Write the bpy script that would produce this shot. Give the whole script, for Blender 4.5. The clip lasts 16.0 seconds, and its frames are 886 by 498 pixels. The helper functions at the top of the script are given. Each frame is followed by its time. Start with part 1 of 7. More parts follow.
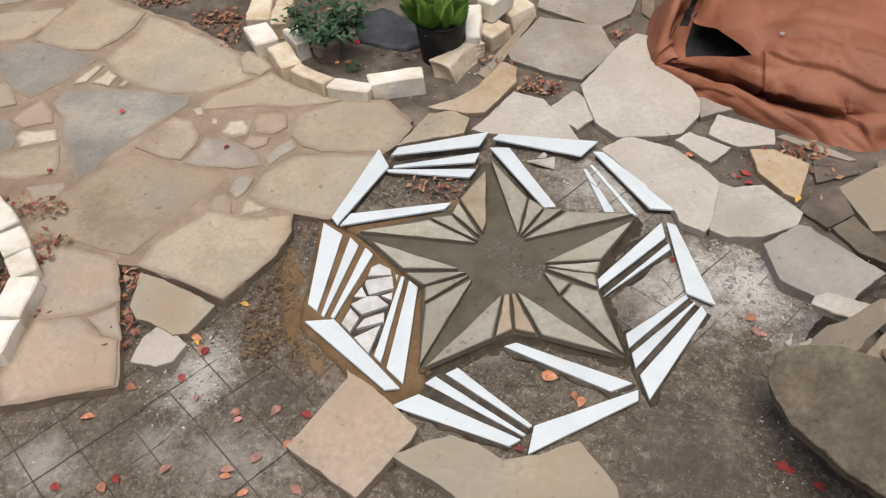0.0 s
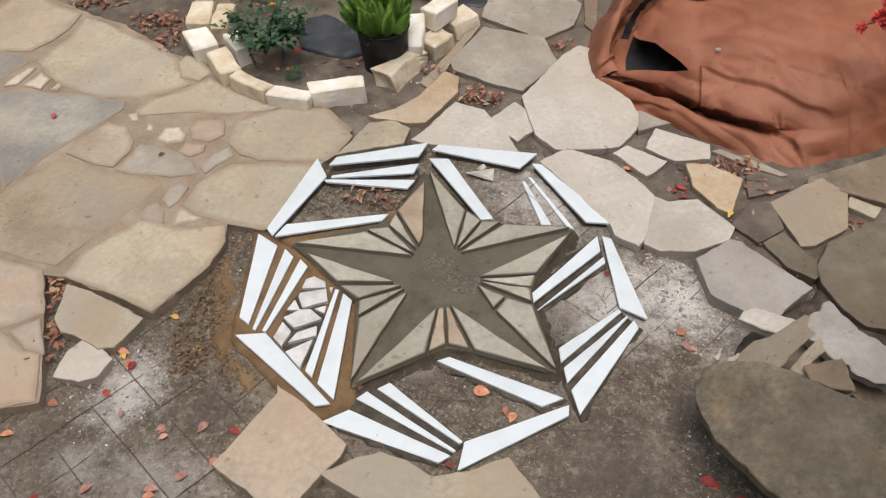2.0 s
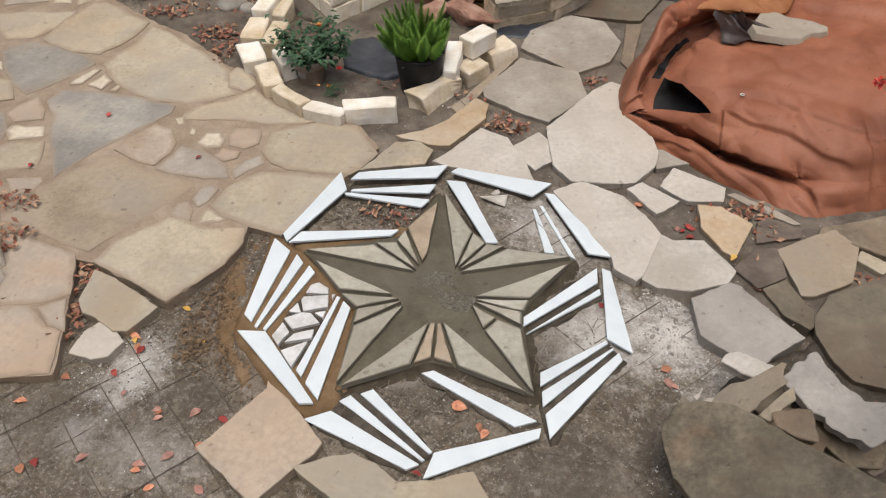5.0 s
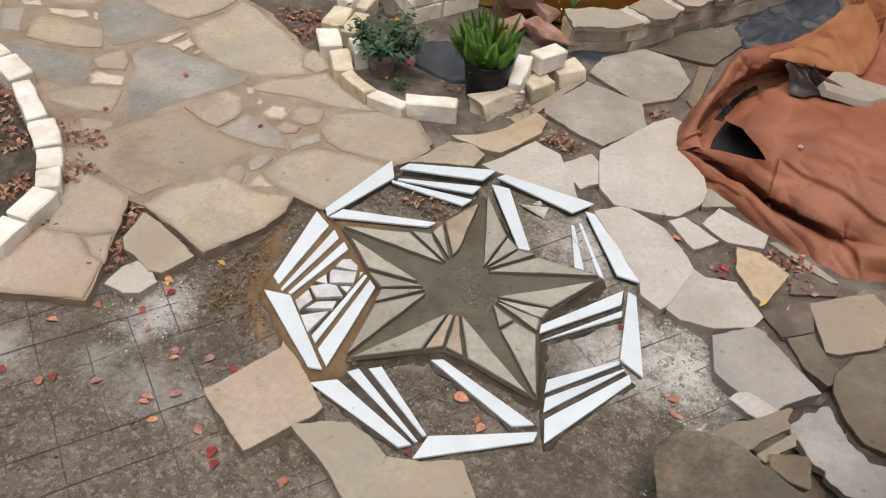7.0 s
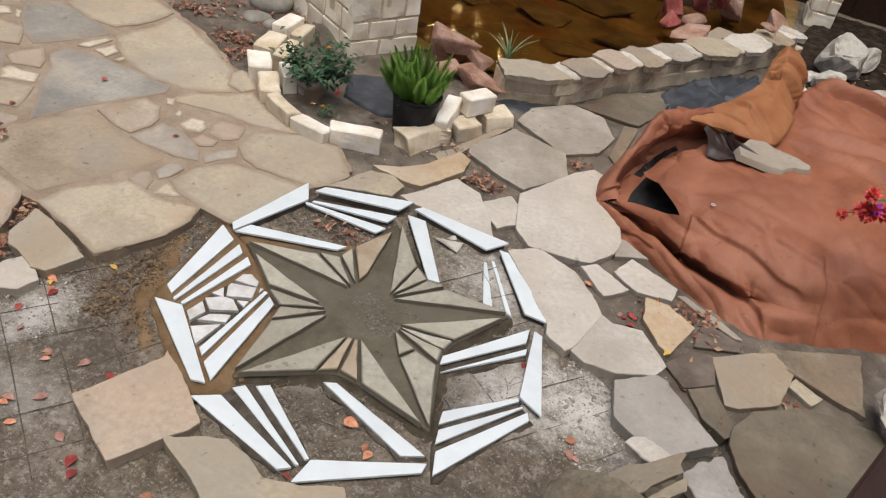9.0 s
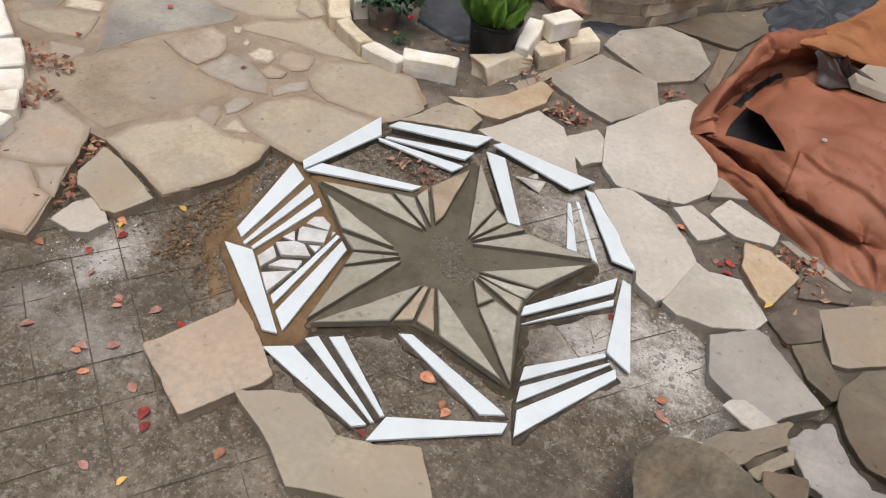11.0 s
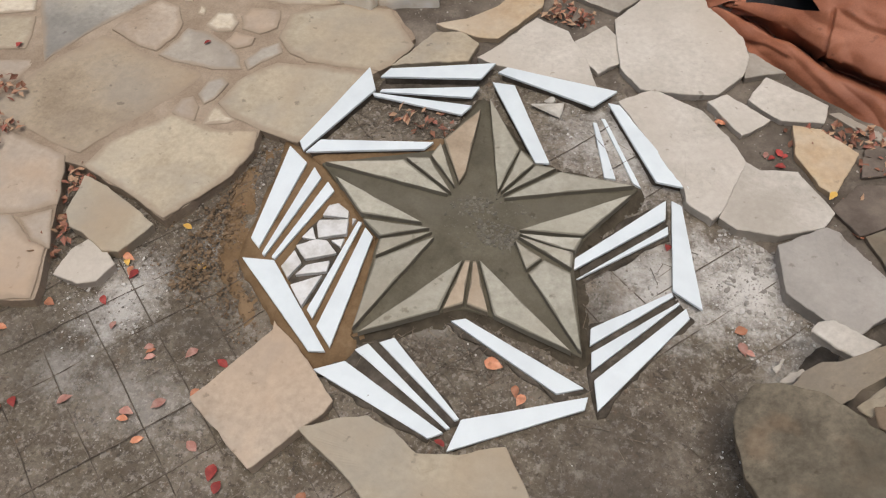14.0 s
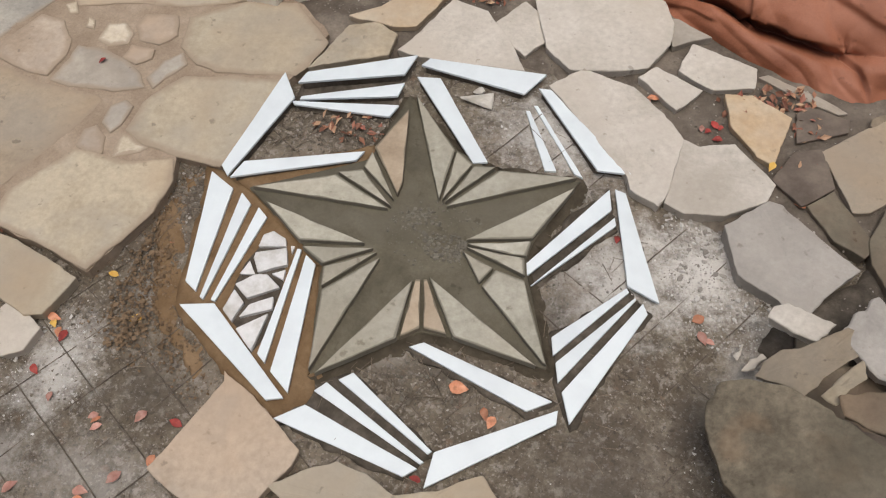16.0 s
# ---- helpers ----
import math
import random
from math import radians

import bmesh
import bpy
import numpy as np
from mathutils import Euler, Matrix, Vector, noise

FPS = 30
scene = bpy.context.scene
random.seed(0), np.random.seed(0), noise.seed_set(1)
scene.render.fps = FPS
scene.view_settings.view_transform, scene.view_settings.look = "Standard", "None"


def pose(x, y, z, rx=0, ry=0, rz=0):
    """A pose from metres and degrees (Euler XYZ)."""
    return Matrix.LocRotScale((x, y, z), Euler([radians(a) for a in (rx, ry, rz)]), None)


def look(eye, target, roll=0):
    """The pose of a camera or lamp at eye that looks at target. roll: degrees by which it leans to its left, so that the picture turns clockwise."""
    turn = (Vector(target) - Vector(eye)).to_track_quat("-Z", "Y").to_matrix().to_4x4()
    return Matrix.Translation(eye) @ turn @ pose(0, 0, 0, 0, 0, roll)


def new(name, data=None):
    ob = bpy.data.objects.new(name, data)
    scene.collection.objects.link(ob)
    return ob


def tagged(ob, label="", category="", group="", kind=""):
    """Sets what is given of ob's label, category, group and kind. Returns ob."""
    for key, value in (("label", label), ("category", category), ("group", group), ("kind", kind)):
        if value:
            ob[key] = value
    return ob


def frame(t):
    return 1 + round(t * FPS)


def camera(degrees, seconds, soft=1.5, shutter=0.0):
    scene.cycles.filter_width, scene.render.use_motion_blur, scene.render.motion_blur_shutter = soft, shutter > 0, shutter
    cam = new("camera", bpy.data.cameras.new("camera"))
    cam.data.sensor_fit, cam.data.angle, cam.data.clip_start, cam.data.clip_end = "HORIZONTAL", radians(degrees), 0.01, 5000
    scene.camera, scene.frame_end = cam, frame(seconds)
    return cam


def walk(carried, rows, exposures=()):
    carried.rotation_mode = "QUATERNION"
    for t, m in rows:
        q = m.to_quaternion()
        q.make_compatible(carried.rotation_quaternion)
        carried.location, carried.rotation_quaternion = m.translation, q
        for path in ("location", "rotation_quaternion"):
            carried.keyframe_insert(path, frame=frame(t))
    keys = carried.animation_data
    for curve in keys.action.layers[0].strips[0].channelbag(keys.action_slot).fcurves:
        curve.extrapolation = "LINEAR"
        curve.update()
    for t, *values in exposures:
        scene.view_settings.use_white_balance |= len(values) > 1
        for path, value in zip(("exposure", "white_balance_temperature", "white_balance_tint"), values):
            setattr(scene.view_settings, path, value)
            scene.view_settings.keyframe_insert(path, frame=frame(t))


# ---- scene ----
cam = camera(57.6, 16.0, soft=1.2)
PATH = [
    (0, (0.388, 0.124, 2.153), (0.072, 1.472, 0.71), -5.0),
    (0.5, (0.397, 0.142, 2.15), (0.118, 1.49, 0.699), -4.8),
    (1, (0.407, 0.149, 2.145), (0.162, 1.515, 0.706), -4.1),
    (1.5, (0.429, 0.16, 2.15), (0.179, 1.531, 0.716), -3.9),
    (2, (0.464, 0.178, 2.164), (0.248, 1.544, 0.719), -1.6),
    (2.5, (0.51, 0.191, 2.188), (0.224, 1.539, 0.738), -2.9),
    (3, (0.549, 0.193, 2.203), (0.237, 1.524, 0.742), -3.3),
    (3.5, (0.58, 0.183, 2.216), (0.231, 1.502, 0.753), -3.2),
    (4, (0.63, 0.174, 2.231), (0.24, 1.514, 0.798), -2.6),
    (4.2, (0.656, 0.172, 2.235), (0.261, 1.532, 0.824), -2.3),
    (6.3, (0.824, 0.074, 2.187), (0.356, 1.426, 0.788), 0.6),
    (6.5, (0.833, 0.069, 2.184), (0.336, 1.409, 0.786), 1.5),
    (7, (0.874, 0.06, 2.173), (0.321, 1.426, 0.821), 3.7),
    (7.5, (0.923, 0.05, 2.157), (0.276, 1.488, 0.926), 5.2),
    (8, (0.944, 0.06, 2.131), (0.399, 1.532, 0.892), 8.2),
    (8.5, (0.968, 0.067, 2.076), (0.499, 1.601, 0.881), 11.2),
    (9, (0.981, 0.075, 2.021), (0.525, 1.599, 0.809), 12.0),
    (9.5, (0.984, 0.092, 1.966), (0.583, 1.519, 0.623), 13.5),
    (9.7, (0.991, 0.094, 1.95), (0.597, 1.512, 0.595), 12.9),
    (11.8, (0.815, 0.416, 1.981), (0.241, 1.656, 0.52), 7.0),
    (12, (0.813, 0.464, 1.985), (0.277, 1.665, 0.478), 7.0),
    (12.5, (0.778, 0.537, 1.983), (0.294, 1.666, 0.404), 3.7),
    (13, (0.72, 0.565, 1.989), (0.241, 1.649, 0.378), -0.1),
    (13.5, (0.715, 0.524, 2.006), (0.285, 1.581, 0.363), -0.1),
    (14, (0.632, 0.565, 2.027), (0.193, 1.668, 0.417), -3.4),
    (14.5, (0.546, 0.667, 2.046), (0.173, 1.785, 0.431), -1.1),
    (15, (0.518, 0.737, 2.055), (0.285, 1.772, 0.36), 1.6),
    (15.5, (0.503, 0.781, 2.079), (0.288, 1.766, 0.352), -1.2),
    (16, (0.5, 0.805, 2.099), (0.276, 1.815, 0.387), -2.5),
]
walk(cam, [(t, look(eye, target, roll)) for t, eye, target, roll in PATH], [(0, -0.2, 6250, 9), (9.5, -0.2, 6250, 9), (12, -0.24, 6150, 9), (13, -0.28, 6150, 9), (14.5, -0.3, 6250, 9), (16, -0.3, 6250, 9)])

# ---- world and light: soft daylight in open shade ----
world = bpy.data.worlds.new("sky")
scene.world = world
world.use_nodes = True
wn = world.node_tree.nodes
sky = wn.new("ShaderNodeTexSky")
sky.sky_type, sky.sun_disc = "NISHITA", False
sky.sun_elevation, sky.sun_rotation = radians(78), radians(155)
world.node_tree.links.new(sky.outputs["Color"], wn["Background"].inputs["Color"])
sky.air_density, sky.dust_density, sky.ozone_density = 1.0, 7.0, 0.4
wn["Background"].inputs["Strength"].default_value = 0.125
sun_data = bpy.data.lights.new("sun", "SUN")
sun_data.energy, sun_data.angle, sun_data.color = 2.0, radians(60), (1.0, 0.95, 0.88)
sun = new("sun", sun_data)
sun.matrix_world = look((0.1, 1.9, 6.5), (0.1, 2.6, 0.0))


# ---- materials ----
def rgb(c):
    return (c[0], c[1], c[2], 1.0)


def stuff_material(name, colours, scale=6.0, rough=0.85, bump=0.3, fine=48.0, spec=0.3, rand=0.0, stain=None, stain_scale=3.0, metal=0.0, stretch=(1, 1, 1), grain=0.28, cloud=None, warm=None, rim=None):
    """A weathered surface: a ramp of colours over coarse noise, fine grain over it, stains, relief."""
    m = bpy.data.materials.new(name)
    m.use_nodes = True
    n, l = m.node_tree.nodes, m.node_tree.links
    b = n["Principled BSDF"]
    geo = n.new("ShaderNodeNewGeometry")
    mp = n.new("ShaderNodeMapping")
    mp.inputs["Scale"].default_value = stretch
    info = n.new("ShaderNodeObjectInfo")
    off = n.new("ShaderNodeVectorMath")
    off.operation = "MULTIPLY_ADD"
    off.inputs[1].default_value = (37.0, 17.0, 23.0)
    cmb = n.new("ShaderNodeCombineXYZ")
    for s in ("X", "Y", "Z"):
        l.new(info.outputs["Random"], cmb.inputs[s])
    l.new(cmb.outputs[0], off.inputs[0])
    l.new(geo.outputs["Position"], mp.inputs["Vector"])
    l.new(mp.outputs[0], off.inputs[2])
    src = off.outputs[0]
    n1 = n.new("ShaderNodeTexNoise")
    n1.inputs["Scale"].default_value, n1.inputs["Detail"].default_value, n1.inputs["Roughness"].default_value = scale, 6.0, 0.6
    l.new(src, n1.inputs["Vector"])
    r = n.new("ShaderNodeValToRGB")
    el = r.color_ramp.elements
    lo, hi = 0.32, 0.68
    el[0].position, el[0].color = lo, rgb(colours[0])
    el[1].position, el[1].color = hi, rgb(colours[-1])
    for i, c in enumerate(colours[1:-1]):
        e = el.new(lo + (hi - lo) * (i + 1) / (len(colours) - 1))
        e.color = rgb(c)
    l.new(n1.outputs["Fac"], r.inputs["Fac"])
    n2 = n.new("ShaderNodeTexNoise")
    n2.inputs["Scale"].default_value, n2.inputs["Detail"].default_value, n2.inputs["Roughness"].default_value = fine, 4.0, 0.7
    l.new(src, n2.inputs["Vector"])
    mix = n.new("ShaderNodeMix")
    mix.data_type, mix.blend_type = "RGBA", "OVERLAY"
    mix.inputs["Factor"].default_value = grain
    l.new(r.outputs["Color"], mix.inputs["A"])
    l.new(n2.outputs["Fac"], mix.inputs["B"])
    col = mix.outputs["Result"]
    marks = []
    if stain:
        marks.append((stain, stain_scale, 0.53, 0.68, 0.5))
    if cloud:
        # broad cloudy discolouring, and small dark pits
        marks += [(cloud, 2.4, 0.44, 0.60, 0.62), ((cloud[0] * 0.45, cloud[1] * 0.42, cloud[2] * 0.38, 0.55), 26.0, 0.66, 0.72, 0.5)]
    if warm:
        marks.append((warm, 1.5, 0.50, 0.64, 0.55))
    for stain, size, lo, hi, rougher in marks:
        n3 = n.new("ShaderNodeTexNoise")
        n3.inputs["Scale"].default_value, n3.inputs["Detail"].default_value, n3.inputs["Roughness"].default_value = size, 5.0, rougher
        l.new(src, n3.inputs["Vector"])
        mr = n.new("ShaderNodeMapRange")
        mr.inputs["From Min"].default_value, mr.inputs["From Max"].default_value = lo, hi
        l.new(n3.outputs["Fac"], mr.inputs["Value"])
        mul = n.new("ShaderNodeMath")
        mul.operation = "MULTIPLY"
        mul.inputs[1].default_value = stain[3]
        l.new(mr.outputs[0], mul.inputs[0])
        sm = n.new("ShaderNodeMix")
        sm.data_type = "RGBA"
        l.new(mul.outputs[0], sm.inputs["Factor"])
        l.new(col, sm.inputs["A"])
        sm.inputs["B"].default_value = rgb(stain)
        col = sm.outputs["Result"]
    if rand:
        hs = n.new("ShaderNodeHueSaturation")
        mr2 = n.new("ShaderNodeMapRange")
        mr2.inputs["To Min"].default_value, mr2.inputs["To Max"].default_value = 1 - rand, 1 + rand
        l.new(info.outputs["Random"], mr2.inputs["Value"])
        l.new(mr2.outputs[0], hs.inputs["Value"])
        l.new(col, hs.inputs["Color"])
        col = hs.outputs["Color"]
    if rim:
        # mortar smeared unevenly over the edge of a set stone
        at = n.new("ShaderNodeAttribute")
        at.attribute_name = "rim"
        n4 = n.new("ShaderNodeTexNoise")
        n4.inputs["Scale"].default_value, n4.inputs["Detail"].default_value, n4.inputs["Roughness"].default_value = 9.0, 6.0, 0.7
        l.new(src, n4.inputs["Vector"])
        ad = n.new("ShaderNodeMath")
        ad.operation = "MULTIPLY_ADD"
        ad.inputs[1].default_value = 1.3
        l.new(n4.outputs["Fac"], ad.inputs[0])
        l.new(at.outputs["Fac"], ad.inputs[2])
        mr = n.new("ShaderNodeMapRange")
        mr.interpolation_type = "SMOOTHSTEP"
        mr.inputs["From Min"].default_value, mr.inputs["From Max"].default_value, mr.inputs["To Max"].default_value = 0.92, 1.55, rim[3]
        l.new(ad.outputs[0], mr.inputs["Value"])
        sm = n.new("ShaderNodeMix")
        sm.data_type = "RGBA"
        l.new(mr.outputs[0], sm.inputs["Factor"])
        l.new(col, sm.inputs["A"])
        sm.inputs["B"].default_value = rgb(rim)
        col = sm.outputs["Result"]
    l.new(col, b.inputs["Base Color"])
    b.inputs["Roughness"].default_value = rough
    b.inputs["Specular IOR Level"].default_value = spec
    b.inputs["Metallic"].default_value = metal
    if bump:
        add = n.new("ShaderNodeMath")
        add.operation = "MULTIPLY_ADD"
        add.inputs[1].default_value = 0.35
        l.new(n2.outputs["Fac"], add.inputs[0])
        l.new(n1.outputs["Fac"], add.inputs[2])
        bp = n.new("ShaderNodeBump")
        bp.inputs["Strength"].default_value, bp.inputs["Distance"].default_value = bump, 0.01
        l.new(add.outputs[0], bp.inputs["Height"])
        l.new(bp.outputs[0], b.inputs["Normal"])
    return m


MAT = {
    "buff": stuff_material("buff_sandstone", [(0.332, 0.275, 0.192), (0.422, 0.36, 0.262), (0.493, 0.43, 0.323)], 3.0, bump=0.3, rand=0.08, stain=(0.27, 0.21, 0.14, 0.5), cloud=(0.33, 0.30, 0.25, 0.55), warm=(0.40, 0.29, 0.18, 0.42), rim=(0.30, 0.235, 0.17, 0.8)),
    "cream": stuff_material("cream_sandstone", [(0.45, 0.38, 0.275), (0.54, 0.47, 0.36), (0.60, 0.54, 0.44)], 6.0, bump=0.25, rand=0.06, rim=(0.30, 0.235, 0.17, 0.8)),
    "pale": stuff_material("pale_sandstone", [(0.415, 0.378, 0.318), (0.525, 0.482, 0.42), (0.60, 0.558, 0.50)], 3.0, bump=0.3, rand=0.06, stain=(0.32, 0.28, 0.22, 0.4), cloud=(0.42, 0.375, 0.315, 0.55), warm=(0.48, 0.40, 0.30, 0.22)),
    "tan": stuff_material("tan_sandstone", [(0.315, 0.245, 0.178), (0.405, 0.332, 0.256), (0.465, 0.396, 0.32)], 3.0, bump=0.3, rand=0.08, stain=(0.35, 0.24, 0.15, 0.45), cloud=(0.33, 0.285, 0.235, 0.75), warm=(0.42, 0.29, 0.18, 0.5), rim=(0.30, 0.235, 0.17, 0.8)),
    "greybuff": stuff_material("grey_buff_sandstone", [(0.26, 0.205, 0.142), (0.36, 0.292, 0.207), (0.45, 0.372, 0.264)], 2.4, bump=0.3, rand=0.06, stain=(0.23, 0.19, 0.15, 0.5), grain=0.4, cloud=(0.24, 0.21, 0.175, 0.6), warm=(0.40, 0.29, 0.18, 0.42), rim=(0.30, 0.235, 0.17, 0.8)),
    "greytan": stuff_material("grey_brown_sandstone", [(0.153, 0.122, 0.0855), (0.23, 0.188, 0.132), (0.32, 0.256, 0.177)], 4.0, bump=0.4, rand=0.08, stain=(0.20, 0.13, 0.08, 0.5), grain=0.5, cloud=(0.19, 0.14, 0.10, 0.5)),
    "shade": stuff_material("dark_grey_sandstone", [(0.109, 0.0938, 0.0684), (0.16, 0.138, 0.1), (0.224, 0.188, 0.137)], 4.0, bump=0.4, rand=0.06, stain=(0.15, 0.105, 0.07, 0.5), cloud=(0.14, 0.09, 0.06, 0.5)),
    "weathered": stuff_material("weathered_brown_sandstone", [(0.096, 0.082, 0.058), (0.166, 0.139, 0.098), (0.255, 0.215, 0.156)], 6.0, bump=0.7, stain=(0.20, 0.13, 0.075, 0.4), stain_scale=9, grain=0.55, warm=(0.17, 0.115, 0.06, 0.25), cloud=(0.12, 0.105, 0.075, 0.55)),
    # planter soil; elsewhere its darkness paints shade in gaps under strips and heap
    "earth_bed": stuff_material("dark_earth_with_gap_shade", [(0.05, 0.041, 0.031), (0.08, 0.067, 0.052), (0.125, 0.105, 0.083)], 20.0, bump=0.8, fine=120, spec=0.15),
    "grey": stuff_material("grey_sandstone", [(0.272, 0.24, 0.193), (0.36, 0.322, 0.267), (0.445, 0.402, 0.338)], 4.0, bump=0.3, rand=0.06, cloud=(0.24, 0.21, 0.175, 0.5), warm=(0.36, 0.29, 0.21, 0.4), rim=(0.30, 0.235, 0.17, 0.8)),
    "greycold": stuff_material("cool_grey_sandstone", [(0.232, 0.215, 0.192), (0.333, 0.31, 0.278), (0.425, 0.395, 0.355)], 4.0, bump=0.3, rand=0.05, cloud=(0.36, 0.325, 0.285, 0.5)),
    "slate": stuff_material("blue_grey_sandstone", [(0.165, 0.153, 0.128), (0.25, 0.235, 0.203), (0.36, 0.332, 0.28)], 2.6, bump=0.35, rand=0.05, stain=(0.42, 0.37, 0.29, 0.6), stain_scale=4, grain=0.4, cloud=(0.22, 0.205, 0.185, 0.5), warm=(0.31, 0.25, 0.18, 0.5), rim=(0.30, 0.235, 0.17, 0.8)),
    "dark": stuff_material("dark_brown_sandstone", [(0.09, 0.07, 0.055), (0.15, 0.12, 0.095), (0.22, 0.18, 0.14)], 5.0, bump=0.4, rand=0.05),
    "orange": stuff_material("ochre_sandstone", [(0.37, 0.25, 0.14), (0.46, 0.345, 0.22), (0.50, 0.42, 0.31)], 4.0, bump=0.25, rand=0.05, stain=(0.34, 0.29, 0.22, 0.4), cloud=(0.47, 0.40, 0.31, 0.5)),
    "star_stone": stuff_material("star_sandstone", [(0.285, 0.268, 0.212), (0.37, 0.35, 0.283), (0.44, 0.42, 0.352)], 6.0, bump=0.2, rand=0.13, stain=(0.25, 0.225, 0.165, 0.45), cloud=(0.29, 0.262, 0.20, 0.45), warm=(0.36, 0.295, 0.205, 0.18), rim=(0.12, 0.106, 0.078, 0.75)),
    "star_tan": stuff_material("star_tan_sandstone", [(0.29, 0.225, 0.155), (0.37, 0.295, 0.21), (0.43, 0.35, 0.26)], 7.0, bump=0.2, rand=0.05, rim=(0.12, 0.106, 0.075, 0.75)),
    "marble": stuff_material("white_marble", [(0.60, 0.645, 0.66), (0.66, 0.71, 0.722), (0.70, 0.742, 0.75)], 5.0, rough=0.4, bump=0.04, spec=0.5, rand=0.03, stain=(0.50, 0.545, 0.57, 0.5), stain_scale=5, grain=0.08),
    "offcut": stuff_material("stained_marble", [(0.52, 0.505, 0.47), (0.62, 0.61, 0.59), (0.68, 0.675, 0.66)], 12.0, rough=0.5, bump=0.15, rand=0.05, stain=(0.40, 0.35, 0.29, 0.35), stain_scale=20),
    "limestone": stuff_material("cut_limestone", [(0.66, 0.59, 0.47), (0.79, 0.74, 0.64), (0.85, 0.83, 0.78)], 9.0, bump=0.5, rand=0.06, stain=(0.58, 0.45, 0.29, 0.3), stain_scale=6),
    "sandblock": stuff_material("cut_tan_limestone", [(0.48, 0.385, 0.25), (0.62, 0.53, 0.39), (0.70, 0.63, 0.51)], 9.0, bump=0.5, rand=0.08, stain=(0.50, 0.36, 0.20, 0.35), stain_scale=7),
    "pillar": stuff_material("pillar_limestone", [(0.74, 0.64, 0.47), (0.88, 0.80, 0.64), (0.95, 0.90, 0.78)], 7.0, bump=0.5, rand=0.07, stain=(0.70, 0.56, 0.36, 0.4), stain_scale=5),
    "rock": stuff_material("grey_rock", [(0.206, 0.19, 0.161), (0.299, 0.28, 0.239), (0.381, 0.355, 0.304)], 7.0, bump=0.5, rand=0.1),
    "pinkrock": stuff_material("reddish_rock", [(0.20, 0.105, 0.072), (0.32, 0.185, 0.132), (0.42, 0.28, 0.215)], 9.0, bump=0.7, rand=0.15, stain=(0.36, 0.27, 0.22, 0.5), stain_scale=9),
    "mortar": stuff_material("set_mortar", [(0.22, 0.165, 0.115), (0.29, 0.225, 0.16), (0.37, 0.295, 0.22)], 7.0, bump=0.4, fine=110, grain=0.3),
    "wet": stuff_material("wet_mortar", [(0.083, 0.073, 0.050), (0.112, 0.099, 0.069), (0.143, 0.127, 0.091)], 9.0, rough=0.78, bump=0.5, fine=120, spec=0.15, cloud=(0.125, 0.112, 0.085, 0.5)),
    "mud": stuff_material("wet_brown_mortar", [(0.126, 0.078, 0.038), (0.179, 0.115, 0.06), (0.223, 0.15, 0.085)], 10.0, rough=0.8, bump=0.5, fine=120, spec=0.15),
    # damp mortar, darkened to paint the shadow at the star's foot as well
    "skirt": stuff_material("damp_mortar_and_foot_shade", [(0.045, 0.036, 0.024), (0.07, 0.057, 0.039), (0.10, 0.083, 0.06)], 14.0, rough=0.8, bump=0.7, fine=90, spec=0.15),
    "mulch": stuff_material("dark_mulch", [(0.014, 0.010, 0.008), (0.03, 0.022, 0.016), (0.07, 0.054, 0.042)], 14.0, bump=0.9, fine=90, grain=0.6, spec=0.05),
    "sand": stuff_material("damp_sand", [(0.065, 0.052, 0.039), (0.115, 0.094, 0.073), (0.20, 0.167, 0.132)], 8.0, bump=0.8, fine=90, grain=0.5, cloud=(0.21, 0.175, 0.137, 0.4)),
    "tarp": stuff_material("orange_brown_tarp", [(0.215, 0.074, 0.036), (0.285, 0.104, 0.053), (0.345, 0.138, 0.076)], 5.0, rough=0.55, bump=0.22, fine=170, spec=0.28, stain=(0.17, 0.06, 0.032, 0.55), stain_scale=3.2, grain=0.35, cloud=(0.36, 0.155, 0.095, 0.45)),
    "tarp_light": stuff_material("faded_orange_tarp", [(0.27, 0.105, 0.042), (0.33, 0.137, 0.056), (0.38, 0.17, 0.076)], 7.0, rough=0.62, bump=0.3, fine=170, spec=0.22, grain=0.3),
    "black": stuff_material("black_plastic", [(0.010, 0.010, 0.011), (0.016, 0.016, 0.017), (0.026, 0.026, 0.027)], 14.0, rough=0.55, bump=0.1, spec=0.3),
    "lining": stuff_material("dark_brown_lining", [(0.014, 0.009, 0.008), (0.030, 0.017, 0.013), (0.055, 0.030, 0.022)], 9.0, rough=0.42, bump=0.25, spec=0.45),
    "liner": stuff_material("black_liner", [(0.03, 0.033, 0.04), (0.045, 0.05, 0.06), (0.07, 0.075, 0.085)], 10.0, rough=0.5, bump=0.2, spec=0.45),
    "clay_pot": stuff_material("faded_plastic_pot", [(0.256, 0.192, 0.144), (0.336, 0.264, 0.208), (0.432, 0.352, 0.288)], 8.0, rough=0.6, bump=0.1),
    "wire": stuff_material("rusty_wire", [(0.075, 0.058, 0.042), (0.125, 0.1, 0.076), (0.19, 0.155, 0.122)], 30.0, rough=0.7, bump=0.2),
    "redwood": stuff_material("dark_stained_wood", [(0.022, 0.010, 0.006), (0.035, 0.016, 0.010), (0.05, 0.024, 0.015)], 6.0, rough=0.5, bump=0.3, stretch=(8, 1, 8)),
    "leaf_green": stuff_material("green_leaf", [(0.028, 0.070, 0.030), (0.045, 0.10, 0.045), (0.075, 0.14, 0.065)], 20.0, rough=0.5, bump=0.1, rand=0.15),
